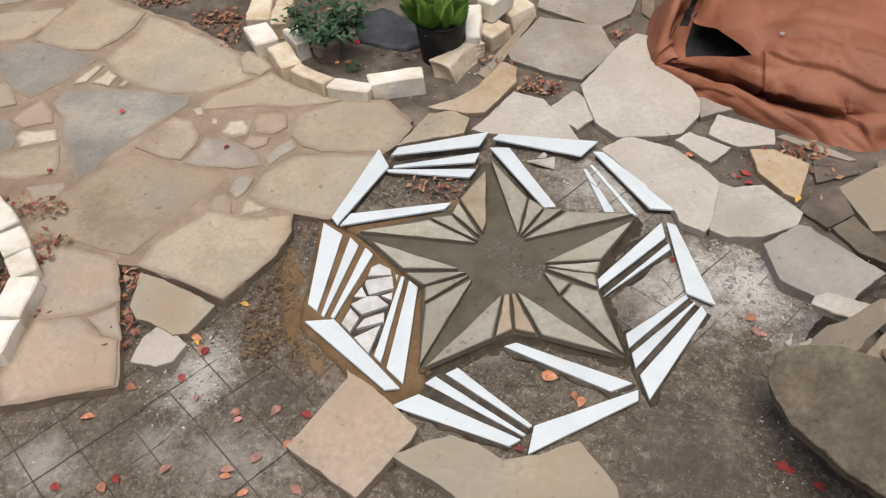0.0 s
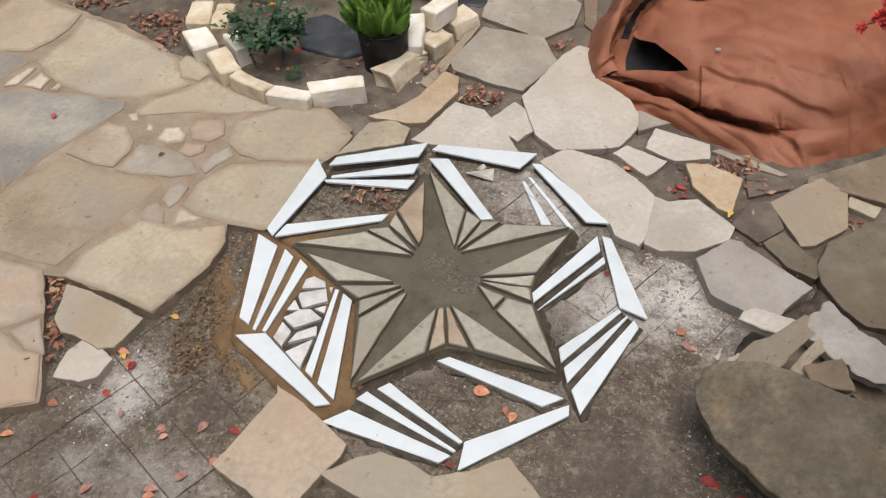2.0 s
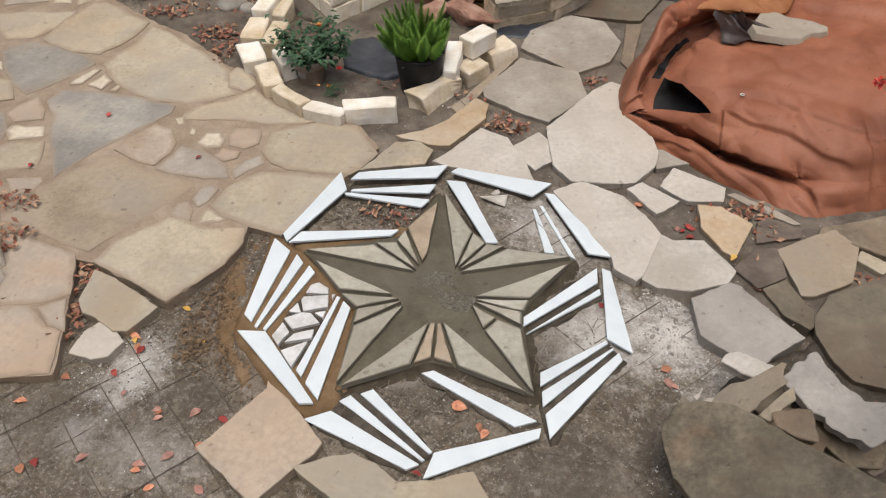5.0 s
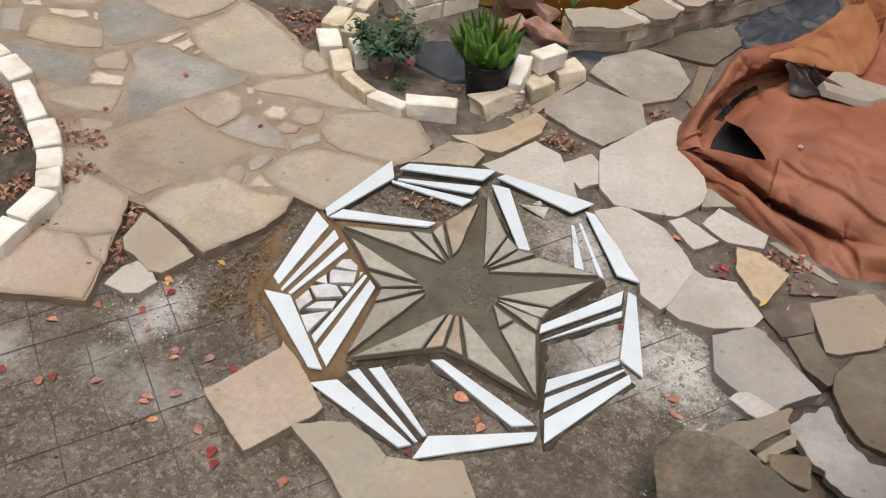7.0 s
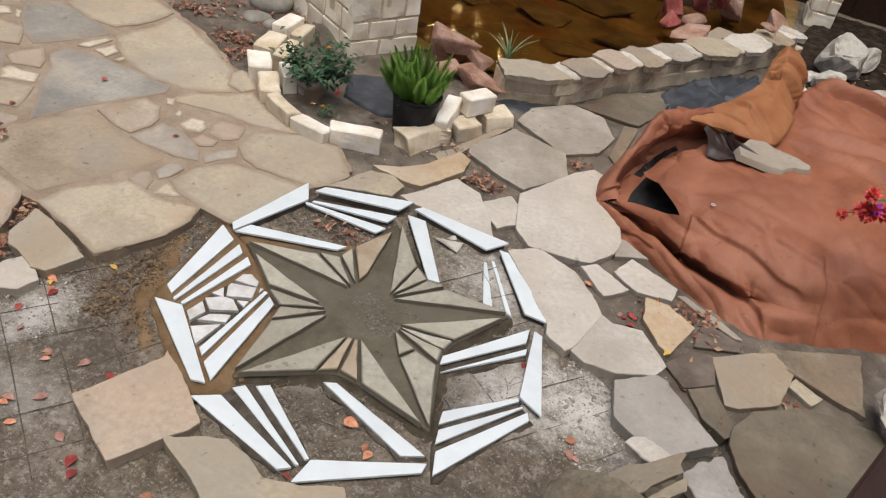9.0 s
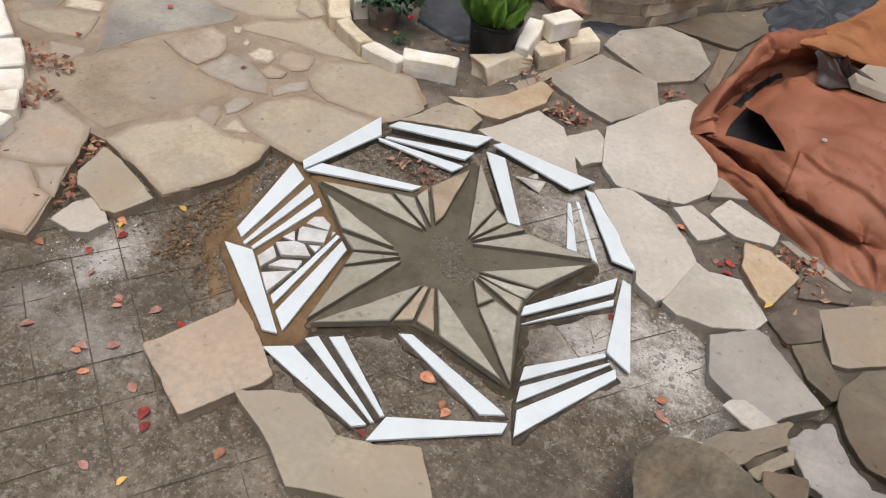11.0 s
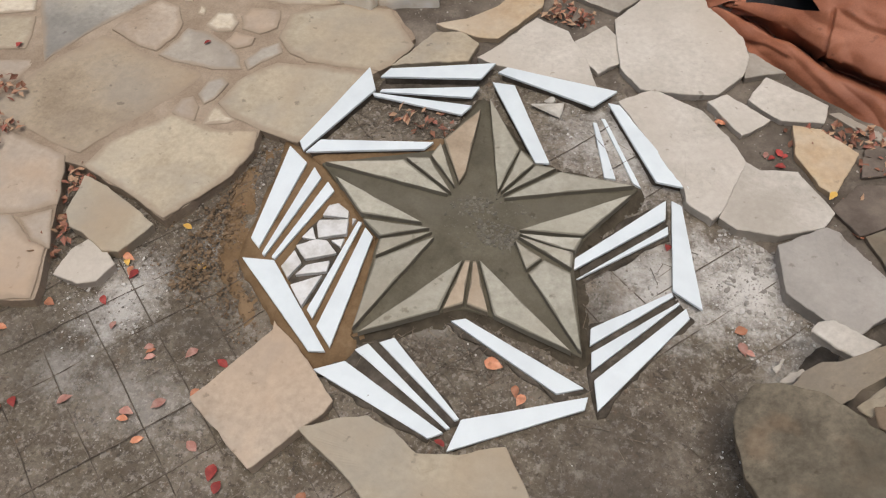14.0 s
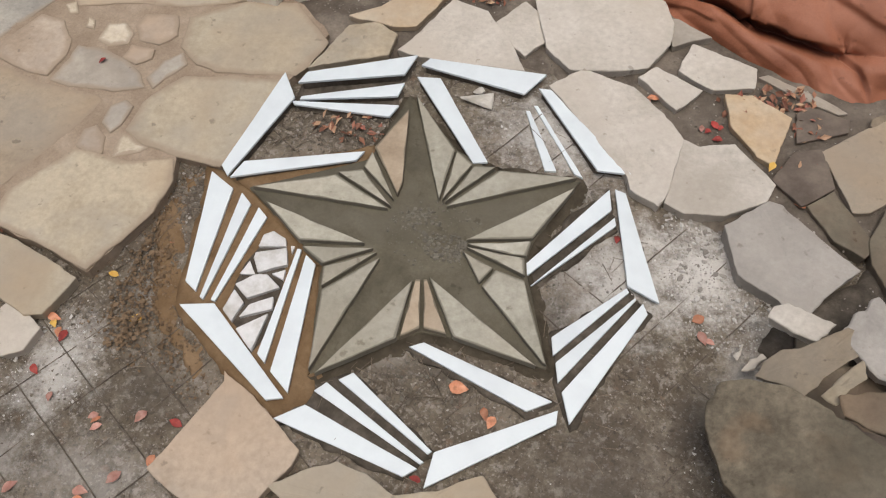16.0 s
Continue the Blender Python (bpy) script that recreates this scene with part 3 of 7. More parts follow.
def marble_strip(top, corners):
    s = seed_next()
    ob = part("marble_strip", slab_mesh(corners, top, 0.008, s, step=0.05, rough=0.0006, relief=0.0005, edge=0.0015, flare=0, round_off=0.012), "marble")
    set_in_mud = corners[0][0] < -0.05 and corners[2][1] < 2.0 and corners[0][1] > 1.6
    bedding(corners, top - 0.0082, ob, "mud" if set_in_mud else "earth_bed", s)
    return tagged(ob, "tapered white marble strip set in brown mortar" if set_in_mud else "tapered white marble strip laid loose on earth", "marble strip", "marble strips round the star")


def marble_offcut(top, corners):
    s = seed_next()
    ob = part("marble_offcut", slab_mesh(corners, top, 0.018, s, step=0.02, rough=0.0015, relief=0.001, edge=0.002, flare=0, round_off=0.05), "offcut")
    return tagged(ob, "stained white marble offcut set in brown mortar", "marble piece", "marble offcuts in the star's border")


paving_stone("buff", 0.044, ((-1.931, 3.177), (-1.920, 3.270), (-1.889, 3.380), (-1.885, 3.585), (-1.778, 3.551), (-1.497, 3.403), (-1.281, 3.276), (-1.241, 3.190), (-1.147, 3.076), (-1.234, 3.001), (-1.341, 2.956), (-1.504, 2.935), (-1.724, 3.003), (-1.841, 3.077)))
paving_stone("buff", 0.047, ((-2.403, 3.328), (-2.405, 3.525), (-2.355, 3.752), (-2.284, 3.773), (-2.112, 3.692), (-1.923, 3.614), (-1.922, 3.474), (-1.953, 3.360), (-2.015, 3.263), (-2.162, 3.245), (-2.326, 3.290)))
paving_stone("buff", 0.046, ((-2.842, 3.514), (-2.692, 3.573), (-2.500, 3.610), (-2.392, 3.638), (-2.401, 3.447), (-2.463, 3.323), (-2.597, 3.282), (-2.736, 3.380)))
paving_stone("buff", 0.045, ((-3.006, 3.177), (-3.029, 3.264), (-2.869, 3.471), (-2.562, 3.154), (-2.697, 3.073), (-2.847, 3.048)))
paving_stone("slate", 0.044, ((-2.542, 3.178), (-2.454, 3.290), (-2.253, 3.278), (-2.034, 3.214), (-1.979, 3.168), (-2.038, 3.034), (-2.114, 2.899), (-2.159, 2.843), (-2.268, 2.894), (-2.430, 3.032)))
paving_stone("cream", 0.047, ((-1.997, 2.966), (-1.988, 3.045), (-1.949, 3.122), (-1.916, 3.121), (-1.941, 2.990)))
paving_stone("cream", 0.046, ((-1.907, 2.982), (-1.874, 3.094), (-1.807, 3.045), (-1.814, 2.962)))
paving_stone("cream", 0.045, ((-1.767, 2.965), (-1.759, 3.024), (-1.731, 3.013), (-1.736, 2.972)))
paving_stone("slate", 0.044, ((-2.026, 2.813), (-2.012, 2.916), (-1.843, 2.942), (-1.622, 2.947), (-1.393, 2.920), (-1.374, 2.858), (-1.481, 2.684), (-1.571, 2.503), (-1.631, 2.341), (-1.637, 2.307), (-1.724, 2.418), (-1.855, 2.588), (-1.922, 2.716)))
paving_stone("tan", 0.047, ((-2.135, 2.736), (-2.082, 2.835), (-1.986, 2.744), (-1.951, 2.675), (-2.069, 2.628), (-2.147, 2.668)))
paving_stone("cream", 0.046, ((-2.066, 2.559), (-2.059, 2.599), (-1.907, 2.628), (-1.862, 2.556), (-2.005, 2.491)))
paving_stone("buff", 0.045, ((-2.118, 2.333), (-2.078, 2.394), (-1.991, 2.474), (-1.839, 2.525), (-1.785, 2.426), (-1.758, 2.346), (-1.903, 2.296), (-2.058, 2.291)))
paving_stone("slate", 0.044, ((-2.670, 2.590), (-2.540, 2.644), (-2.330, 2.675), (-2.164, 2.678), (-2.061, 2.555), (-2.041, 2.486), (-2.102, 2.417), (-2.241, 2.431), (-2.425, 2.510), (-2.571, 2.551)))
paving_stone("buff", 0.047, ((-2.608, 2.699), (-2.715, 2.852), (-2.711, 2.908), (-2.515, 2.936), (-2.310, 2.930), (-2.193, 2.788), (-2.312, 2.735), (-2.475, 2.698)))
paving_stone("cream", 0.046, ((-2.751, 2.987), (-2.551, 3.070), (-2.482, 3.021), (-2.540, 2.961), (-2.690, 2.950)))
paving_stone("cream", 0.045, ((-2.506, 3.075), (-2.473, 3.081), (-2.410, 3.003), (-2.449, 3.009)))
paving_stone("tan", 0.045, ((-3.30, 2.91), (-3.14, 3.03), (-2.99, 2.91), (-2.95, 2.78), (-3.10, 2.77)))
paving_stone("greybuff", 0.044, ((-3.38, 3.10), (-3.29, 3.15), (-3.17, 3.05), (-3.25, 3.01)))
paving_stone("tan", 0.046, ((-3.26, 3.16), (-3.17, 3.24), (-3.05, 3.06), (-3.11, 3.03)))
paving_stone("grey", 0.045, ((-2.95, 2.86), (-2.86, 2.94), (-2.68, 2.72), (-2.78, 2.69)))
paving_stone("cream", 0.046, ((-3.06, 3.16), (-2.94, 3.07), (-2.99, 3.06)))
paving_stone("cream", 0.044, ((-3.12, 3.37), (-3.09, 3.43), (-3.03, 3.38), (-3.07, 3.32)))
paving_stone("cream", 0.046, ((-2.94, 2.99), (-2.85, 3.04), (-2.79, 2.99), (-2.89, 2.955)))
paving_stone("tan", 0.045, ((-3.13, 3.57), (-2.95, 3.70), (-2.89, 3.58), (-3.05, 3.51)))
paving_stone("grey", 0.046, ((-2.90, 3.70), (-2.70, 3.76), (-2.63, 3.71), (-2.86, 3.61)))
paving_stone("cream", 0.044, ((-2.62, 3.76), (-2.55, 3.81), (-2.48, 3.72), (-2.59, 3.70)))
paving_stone("buff", 0.045, ((-2.51, 3.81), (-2.43, 3.86), (-2.37, 3.80), (-2.43, 3.70)))
paving_stone("buff", 0.046, ((-3.66, 3.32), (-3.46, 3.55), (-3.28, 3.66), (-3.11, 3.47), (-3.16, 3.28), (-3.29, 3.19), (-3.53, 3.17)))
paving_stone("grey", 0.045, ((-3.27, 3.70), (-3.03, 3.95), (-2.82, 4.06), (-2.60, 3.88), (-2.74, 3.80), (-3.02, 3.71), (-3.21, 3.65)))
paving_stone("cream", 0.046, ((-1.335, 2.825), (-1.30, 2.845), (-1.275, 2.795), (-1.30, 2.785)))
paving_stone("greybuff", 0.044, ((-1.706, 2.010), (-1.678, 2.117), (-1.616, 2.290), (-1.506, 2.504), (-1.439, 2.499), (-1.258, 2.444), (-1.041, 2.422), (-1.019, 2.405), (-1.053, 2.300), (-1.104, 2.201), (-1.222, 1.964), (-1.232, 1.940), (-1.309, 1.945), (-1.485, 1.983), (-1.657, 2.008)))
paving_stone("tan", 0.047, ((-1.485, 2.541), (-1.475, 2.622), (-1.398, 2.759), (-1.307, 2.739), (-1.240, 2.655), (-1.229, 2.584), (-1.255, 2.483), (-1.337, 2.489)))
paving_stone("grey", 0.046, ((-1.234, 2.464), (-1.210, 2.564), (-1.200, 2.631), (-1.109, 2.630), (-1.005, 2.592), (-0.934, 2.541), (-0.895, 2.484), (-0.997, 2.451), (-1.155, 2.451)))
paving_stone("cream", 0.045, ((-1.142, 2.676), (-1.135, 2.754), (-1.077, 2.766), (-1.031, 2.721), (-1.028, 2.672), (-1.091, 2.650)))
paving_stone("cream", 0.044, ((-1.215, 2.724), (-1.221, 2.774), (-1.192, 2.767), (-1.181, 2.723)))
paving_stone("tan", 0.047, ((-1.021, 2.604), (-1.010, 2.663), (-0.923, 2.654), (-0.919, 2.614), (-0.965, 2.581)))
paving_stone("tan", 0.046, ((-1.033, 2.762), (-1.018, 2.821), (-0.899, 2.834), (-0.863, 2.736), (-0.917, 2.683), (-0.990, 2.696)))
paving_stone("grey", 0.045, ((-0.902, 2.528), (-0.870, 2.605), (-0.819, 2.656), (-0.789, 2.607), (-0.837, 2.535), (-0.863, 2.487)))
paving_stone("buff", 0.044, ((-1.313, 2.857), (-1.285, 2.936), (-1.176, 3.014), (-1.067, 3.133), (-0.930, 3.047), (-0.765, 2.985), (-0.675, 2.951), (-0.740, 2.919), (-0.893, 2.887), (-1.056, 2.875), (-1.285, 2.831)))
paving_stone("buff", 0.047, ((-1.259, 3.243), (-1.244, 3.298), (-1.169, 3.287), (-1.076, 3.175), (-1.113, 3.109), (-1.202, 3.124)))
paving_stone("buff", 0.046, ((-0.828, 2.682), (-0.853, 2.835), (-0.665, 2.939), (-0.483, 2.961), (-0.403, 2.875), (-0.325, 2.790), (-0.364, 2.671), (-0.399, 2.622), (-0.520, 2.607), (-0.669, 2.594), (-0.749, 2.612)))
paving_stone("buff", 0.045, ((-0.882, 2.298), (-0.872, 2.415), (-0.819, 2.500), (-0.776, 2.552), (-0.612, 2.579), (-0.462, 2.585), (-0.407, 2.586), (-0.521, 2.213), (-0.554, 2.206), (-0.693, 2.224), (-0.803, 2.250)))
paving_stone("cream", 0.044, ((-0.896, 2.223), (-0.892, 2.282), (-0.789, 2.236), (-0.810, 2.212), (-0.887, 2.181)))
paving_stone("grey", 0.047, ((-0.975, 2.313), (-0.974, 2.385), (-0.934, 2.416), (-0.901, 2.394), (-0.911, 2.313), (-0.934, 2.276)))
paving_stone("tan", 0.046, ((-1.022, 2.209), (-1.022, 2.274), (-0.989, 2.296), (-0.943, 2.257), (-0.929, 2.192), (-0.983, 2.190)))
paving_stone("buff", 0.047, ((-1.18, 1.89), (-1.16, 2.00), (-1.02, 2.19), (-0.83, 2.17), (-0.69, 2.20), (-0.66, 2.12), (-0.68, 2.00), (-0.80, 1.77), (-0.96, 1.83), (-1.15, 1.88)))
paving_stone("tan", 0.046, ((-1.45, 1.67), (-1.63, 1.95), (-1.52, 1.95), (-1.27, 1.91), (-1.17, 1.72), (-1.27, 1.65), (-1.42, 1.60)))
paving_stone("tan", 0.045, ((-1.25, 1.63), (-1.17, 1.69), (-1.09, 1.56), (-1.16, 1.57)))
paving_stone("tan", 0.046, ((-1.46, 1.41), (-1.43, 1.59), (-1.28, 1.63), (-1.16, 1.56), (-1.10, 1.55), (-1.03, 1.38), (-1.20, 1.32), (-1.36, 1.26)))
paving_stone("tan", 0.043, ((-1.84, 2.25), (-1.66, 2.31), (-1.69, 2.15), (-1.74, 2.15)))
flagstone("buff", 0.046, ((-1.12, 1.70), (-1.15, 1.85), (-1.05, 1.83), (-0.82, 1.74), (-0.87, 1.61), (-0.92, 1.60), (-1.01, 1.64), (-1.07, 1.65)))
flagstone("pale", 0.04, ((-1.02, 1.48), (-1.02, 1.57), (-0.98, 1.65), (-0.95, 1.64), (-0.86, 1.57), (-0.88, 1.50), (-0.93, 1.47)))
flagstone("orange", 0.05, ((-0.28, 2.93), (-0.18, 2.99), (-0.08, 3.11), (0.00, 3.30), (0.07, 3.26), (0.08, 3.14), (-0.03, 2.92), (-0.10, 2.90)))
flagstone("buff", 0.05, ((-0.36, 2.66), (-0.30, 2.79), (-0.27, 2.88), (-0.17, 2.91), (-0.09, 2.86), (-0.10, 2.76), (-0.29, 2.69)))
flagstone("pale", 0.05, ((-0.07, 2.79), (-0.01, 2.89), (0.08, 3.07), (0.21, 3.03), (0.30, 2.91), (0.38, 2.76), (0.02, 2.77)))
flagstone("pale", 0.045, ((0.25, 2.98), (0.34, 3.10), (0.39, 3.06), (0.44, 2.93), (0.37, 2.84), (0.32, 2.88)))
flagstone("grey", 0.05, ((0.02, 3.39), (0.14, 3.70), (0.32, 3.66), (0.44, 3.63), (0.51, 3.43), (0.37, 3.19), (0.19, 3.25), (0.04, 3.32)))
flagstone("grey", 0.05, ((0.12, 3.80), (0.14, 3.99), (0.32, 4.19), (0.50, 4.16), (0.61, 3.97), (0.58, 3.77), (0.43, 3.63), (0.25, 3.73)))
flagstone("pale", 0.055, ((0.37, 3.14), (0.54, 3.49), (0.61, 3.58), (0.72, 3.52), (0.87, 3.06), (0.86, 2.96), (0.79, 2.84), (0.66, 2.80), (0.53, 2.79), (0.44, 2.88)))
flagstone("pale", 0.055, ((0.47, 2.70), (0.58, 2.80), (0.75, 2.74), (0.85, 2.64), (0.92, 2.54), (0.87, 2.31), (0.85, 2.27), (0.76, 2.32), (0.75, 2.37)))
flagstone("pale", 0.055, ((0.87, 2.29), (0.92, 2.54), (0.97, 2.52), (1.08, 2.55), (1.13, 2.49), (1.20, 2.41), (1.17, 2.34), (1.05, 2.27), (0.93, 2.26)))
flagstone("pale", 0.05, ((0.765, 2.79), (0.822, 2.848), (0.978, 2.768), (0.892, 2.667)))
flagstone("pale", 0.05, ((0.895, 2.842), (0.942, 2.980), (1.155, 2.893), (1.145, 2.806), (1.01, 2.779)))
flagstone("orange", 0.05, ((1.05, 2.76), (1.14, 2.77), (1.26, 2.69), (1.20, 2.49), (1.15, 2.52), (1.07, 2.63)))
flagstone("dark", 0.04, ((1.277, 2.60), (1.285, 2.72), (1.32, 2.765), (1.45, 2.722), (1.442, 2.67)))
flagstone("dark", 0.045, ((1.20, 2.44), (1.27, 2.56), (1.36, 2.58), (1.38, 2.43), (1.28, 2.35)))
flagstone("greybuff", 0.05, ((1.35, 2.57), (1.58, 2.74), (1.65, 2.66), (1.61, 2.46), (1.48, 2.36), (1.43, 2.35)))
flagstone("greycold", 0.055, ((1.05, 2.23), (1.18, 2.34), (1.22, 2.33), (1.26, 2.29), (1.34, 2.21), (1.43, 2.14), (1.35, 2.06), (1.31, 2.01), (1.26, 1.95), (1.22, 1.97), (1.20, 2.01), (1.15, 2.03), (1.09, 2.07)))
flagstone("shade", 0.045, ((1.30, 2.35), (1.38, 2.42), (1.46, 2.28), (1.49, 2.24), (1.45, 2.19), (1.37, 2.24)))
flagstone("greytan", 0.05, ((1.51, 2.70), (1.52, 2.73), (1.89, 2.93), (1.90, 2.65), (1.91, 2.58), (1.72, 2.63)))
flagstone("buff", 0.045, ((1.64, 2.58), (1.66, 2.64), (1.76, 2.59), (1.72, 2.53)))
flagstone("shade", 0.05, ((1.47, 2.25), (1.53, 2.37), (1.67, 2.47), (1.79, 2.51), (1.95, 2.52), (2.03, 2.40), (1.92, 2.17), (1.80, 2.03), (1.68, 1.99), (1.58, 2.00), (1.52, 2.06), (1.47, 2.17)))
flagstone("shade", 0.045, ((0.33, 4.21), (0.48, 4.52), (0.79, 4.81), (0.79, 4.52), (0.69, 4.22), (0.54, 4.21)))
flagstone("grey", 0.05, ((0.850, 3.085), (0.885, 3.090), (1.0, 3.015), (0.94, 2.995), (0.872, 2.958)))
flagstone("tan", 0.05, ((-0.29, 1.53), (-0.28, 1.50), (-0.33, 1.38), (-0.40, 1.24), (-0.37, 1.22), (-0.28, 1.18), (-0.24, 1.15), (-0.16, 1.11), (-0.15, 1.12), (-0.10, 1.22), (-0.04, 1.31), (-0.03, 1.35), (-0.09, 1.40), (-0.19, 1.47)))
flagstone("buff", 0.05, ((-0.08, 1.25), (-0.01, 1.30), (0.08, 1.34), (0.16, 1.32), (0.24, 1.28), (0.34, 1.31), (0.45, 1.37), (0.56, 1.24), (0.57, 1.15), (0.50, 1.14), (0.35, 1.14), (0.21, 1.09), (0.11, 1.16)))
flagstone("greybuff", 0.035, ((-0.10, 3.22), (0.02, 3.54), (0.07, 3.72), (0.12, 3.73), (0.02, 3.39), (-0.06, 3.18)))
flagstone("greytan", 0.04, ((0.635, 3.81), (0.62, 4.17), (0.70, 4.19), (0.69, 3.70)))

marble_strip(0.055, ((-0.430, 2.621), (-0.366, 2.516), (-0.489, 2.165), (-0.520, 2.201)))
marble_strip(0.062, ((-0.371, 2.575), (-0.352, 2.627), (0.007, 2.764), (-0.020, 2.669)))
marble_strip(0.05, ((-0.350, 2.513), (-0.348, 2.527), (-0.014, 2.641), (-0.026, 2.579)))
marble_strip(0.045, ((-0.377, 2.506), (-0.015, 2.545), (-0.036, 2.491), (-0.363, 2.493)))
marble_strip(0.06, ((-0.477, 2.158), (-0.452, 2.225), (-0.079, 2.326), (-0.099, 2.287)))
marble_strip(0.045, ((-0.548, 2.181), (-0.460, 2.127), (-0.454, 1.756), (-0.495, 1.784)))
marble_strip(0.045, ((-0.427, 2.116), (-0.386, 2.079), (-0.424, 1.735), (-0.436, 1.741)))
marble_strip(0.045, ((-0.358, 2.071), (-0.323, 2.040), (-0.388, 1.734), (-0.401, 1.738)))
marble_strip(0.05, ((-0.485, 1.706), (-0.385, 1.726), (-0.108, 1.483), (-0.154, 1.470)))
marble_strip(0.045, ((-0.199, 1.947), (-0.186, 1.945), (-0.189, 1.573), (-0.217, 1.597)))
marble_strip(0.05, ((-0.166, 1.927), (-0.130, 1.900), (-0.100, 1.498), (-0.165, 1.551)))
marble_strip(0.03, ((-0.126, 1.429), (-0.050, 1.482), (0.283, 1.364), (0.249, 1.337)))
marble_strip(0.03, ((-0.037, 1.524), (-0.009, 1.554), (0.296, 1.383), (0.287, 1.376)))
marble_strip(0.035, ((0.022, 1.565), (0.058, 1.592), (0.312, 1.413), (0.302, 1.404)))
marble_strip(0.035, ((0.317, 1.412), (0.622, 1.580), (0.622, 1.541), (0.308, 1.316)))
marble_strip(0.035, ((0.193, 1.694), (0.231, 1.714), (0.605, 1.602), (0.539, 1.563)))
marble_strip(0.04, ((0.581, 1.788), (0.777, 1.978), (0.785, 1.966), (0.591, 1.732)))
marble_strip(0.04, ((0.600, 1.713), (0.803, 1.951), (0.806, 1.944), (0.613, 1.655)))
marble_strip(0.04, ((0.626, 1.631), (0.826, 1.936), (0.841, 1.904), (0.655, 1.544)))
marble_strip(0.04, ((0.719, 2.323), (0.753, 2.312), (0.872, 1.944), (0.779, 1.985)))
marble_strip(0.045, ((0.702, 2.314), (0.714, 2.239), (0.488, 1.968), (0.479, 2.005)))
marble_strip(0.04, ((0.726, 2.217), (0.732, 2.187), (0.506, 1.941), (0.495, 1.930)))
marble_strip(0.055, ((0.026, 2.726), (0.050, 2.762), (0.457, 2.751), (0.392, 2.652)))
marble_strip(0.055, ((0.437, 2.685), (0.478, 2.685), (0.764, 2.376), (0.659, 2.374)))
marble_strip(0.055, ((0.022, 2.671), (0.102, 2.678), (0.315, 2.350), (0.269, 2.340)))
marble_strip(0.03, ((0.405, 2.603), (0.418, 2.604), (0.533, 2.369), (0.496, 2.365)))
marble_strip(0.03, ((0.428, 2.629), (0.441, 2.631), (0.618, 2.356), (0.590, 2.368)))
marble_offcut(0.05, ((-0.316, 1.931), (-0.312, 1.975), (-0.286, 1.992), (-0.241, 1.972), (-0.233, 1.946)))
marble_offcut(0.05, ((-0.317, 1.891), (-0.317, 1.910), (-0.230, 1.941), (-0.212, 1.885), (-0.291, 1.845)))
marble_offcut(0.047, ((-0.343, 1.833), (-0.327, 1.882), (-0.298, 1.839)))
marble_offcut(0.05, ((-0.346, 1.797), (-0.296, 1.839), (-0.261, 1.843), (-0.213, 1.808), (-0.297, 1.758)))
marble_offcut(0.047, ((-0.251, 1.849), (-0.213, 1.869), (-0.211, 1.834)))
marble_offcut(0.05, ((-0.356, 1.712), (-0.342, 1.780), (-0.301, 1.743), (-0.318, 1.678)))
marble_offcut(0.05, ((-0.301, 1.695), (-0.284, 1.740), (-0.222, 1.775), (-0.215, 1.736)))
marble_offcut(0.05, ((-0.301, 1.659), (-0.221, 1.721), (-0.236, 1.600)))
marble_offcut(0.045, ((-0.222, 1.952), (-0.208, 1.954), (-0.211, 1.926)))
star_stone("star_stone", 0.067, ((-0.393, 2.130), (-0.145, 2.219), (0.043, 2.119)))
star_stone("star_stone", 0.067, ((-0.142, 2.229), (-0.069, 2.252), (0.050, 2.128)))
star_stone("star_stone", 0.067, ((-0.067, 2.264), (-0.053, 2.325), (0.053, 2.154)))
star_stone("star_tan", 0.067, ((-0.051, 2.344), (0.028, 2.520), (0.067, 2.221), (0.061, 2.173)))
star_stone("star_stone", 0.067, ((0.040, 2.580), (0.206, 2.373), (0.190, 2.175)))
star_stone("star_stone", 0.067, ((0.213, 2.371), (0.270, 2.327), (0.199, 2.176)))
star_stone("star_stone", 0.067, ((0.277, 2.321), (0.343, 2.328), (0.208, 2.168)))
star_stone("star_stone", 0.067, ((0.356, 2.317), (0.600, 2.328), (0.215, 2.155)))
star_stone("star_stone", 0.067, ((0.596, 2.289), (0.490, 2.085), (0.295, 2.047)))
star_stone("star_stone", 0.067, ((0.300, 2.034), (0.486, 2.074), (0.479, 2.022), (0.446, 2.019)))
star_stone("star_stone", 0.067, ((0.299, 2.023), (0.475, 2.014), (0.483, 1.956)))
star_stone("star_stone", 0.067, ((0.294, 2.007), (0.390, 1.965), (0.357, 1.911)))
star_stone("star_stone", 0.067, ((0.397, 1.961), (0.483, 1.940), (0.575, 1.690), (0.564, 1.695), (0.365, 1.902)))
star_stone("star_stone", 0.067, ((0.211, 1.906), (0.550, 1.682), (0.311, 1.730)))
star_stone("star_tan", 0.067, ((0.197, 1.894), (0.206, 1.898), (0.293, 1.734), (0.226, 1.742)))
star_stone("star_tan", 0.067, ((0.174, 1.892), (0.189, 1.894), (0.215, 1.741), (0.166, 1.705)))
star_stone("star_stone", 0.067, ((0.166, 1.888), (0.157, 1.699), (-0.042, 1.558)))
star_stone("star_stone", 0.067, ((0.056, 1.945), (-0.087, 1.814), (-0.059, 1.565)))
star_stone("star_stone", 0.067, ((0.045, 1.963), (-0.101, 1.888), (-0.091, 1.823)))
star_stone("star_stone", 0.067, ((0.032, 1.974), (-0.182, 1.945), (-0.107, 1.898)))
star_stone("star_stone", 0.067, ((-0.335, 2.084), (0.002, 1.987), (-0.196, 1.965)))


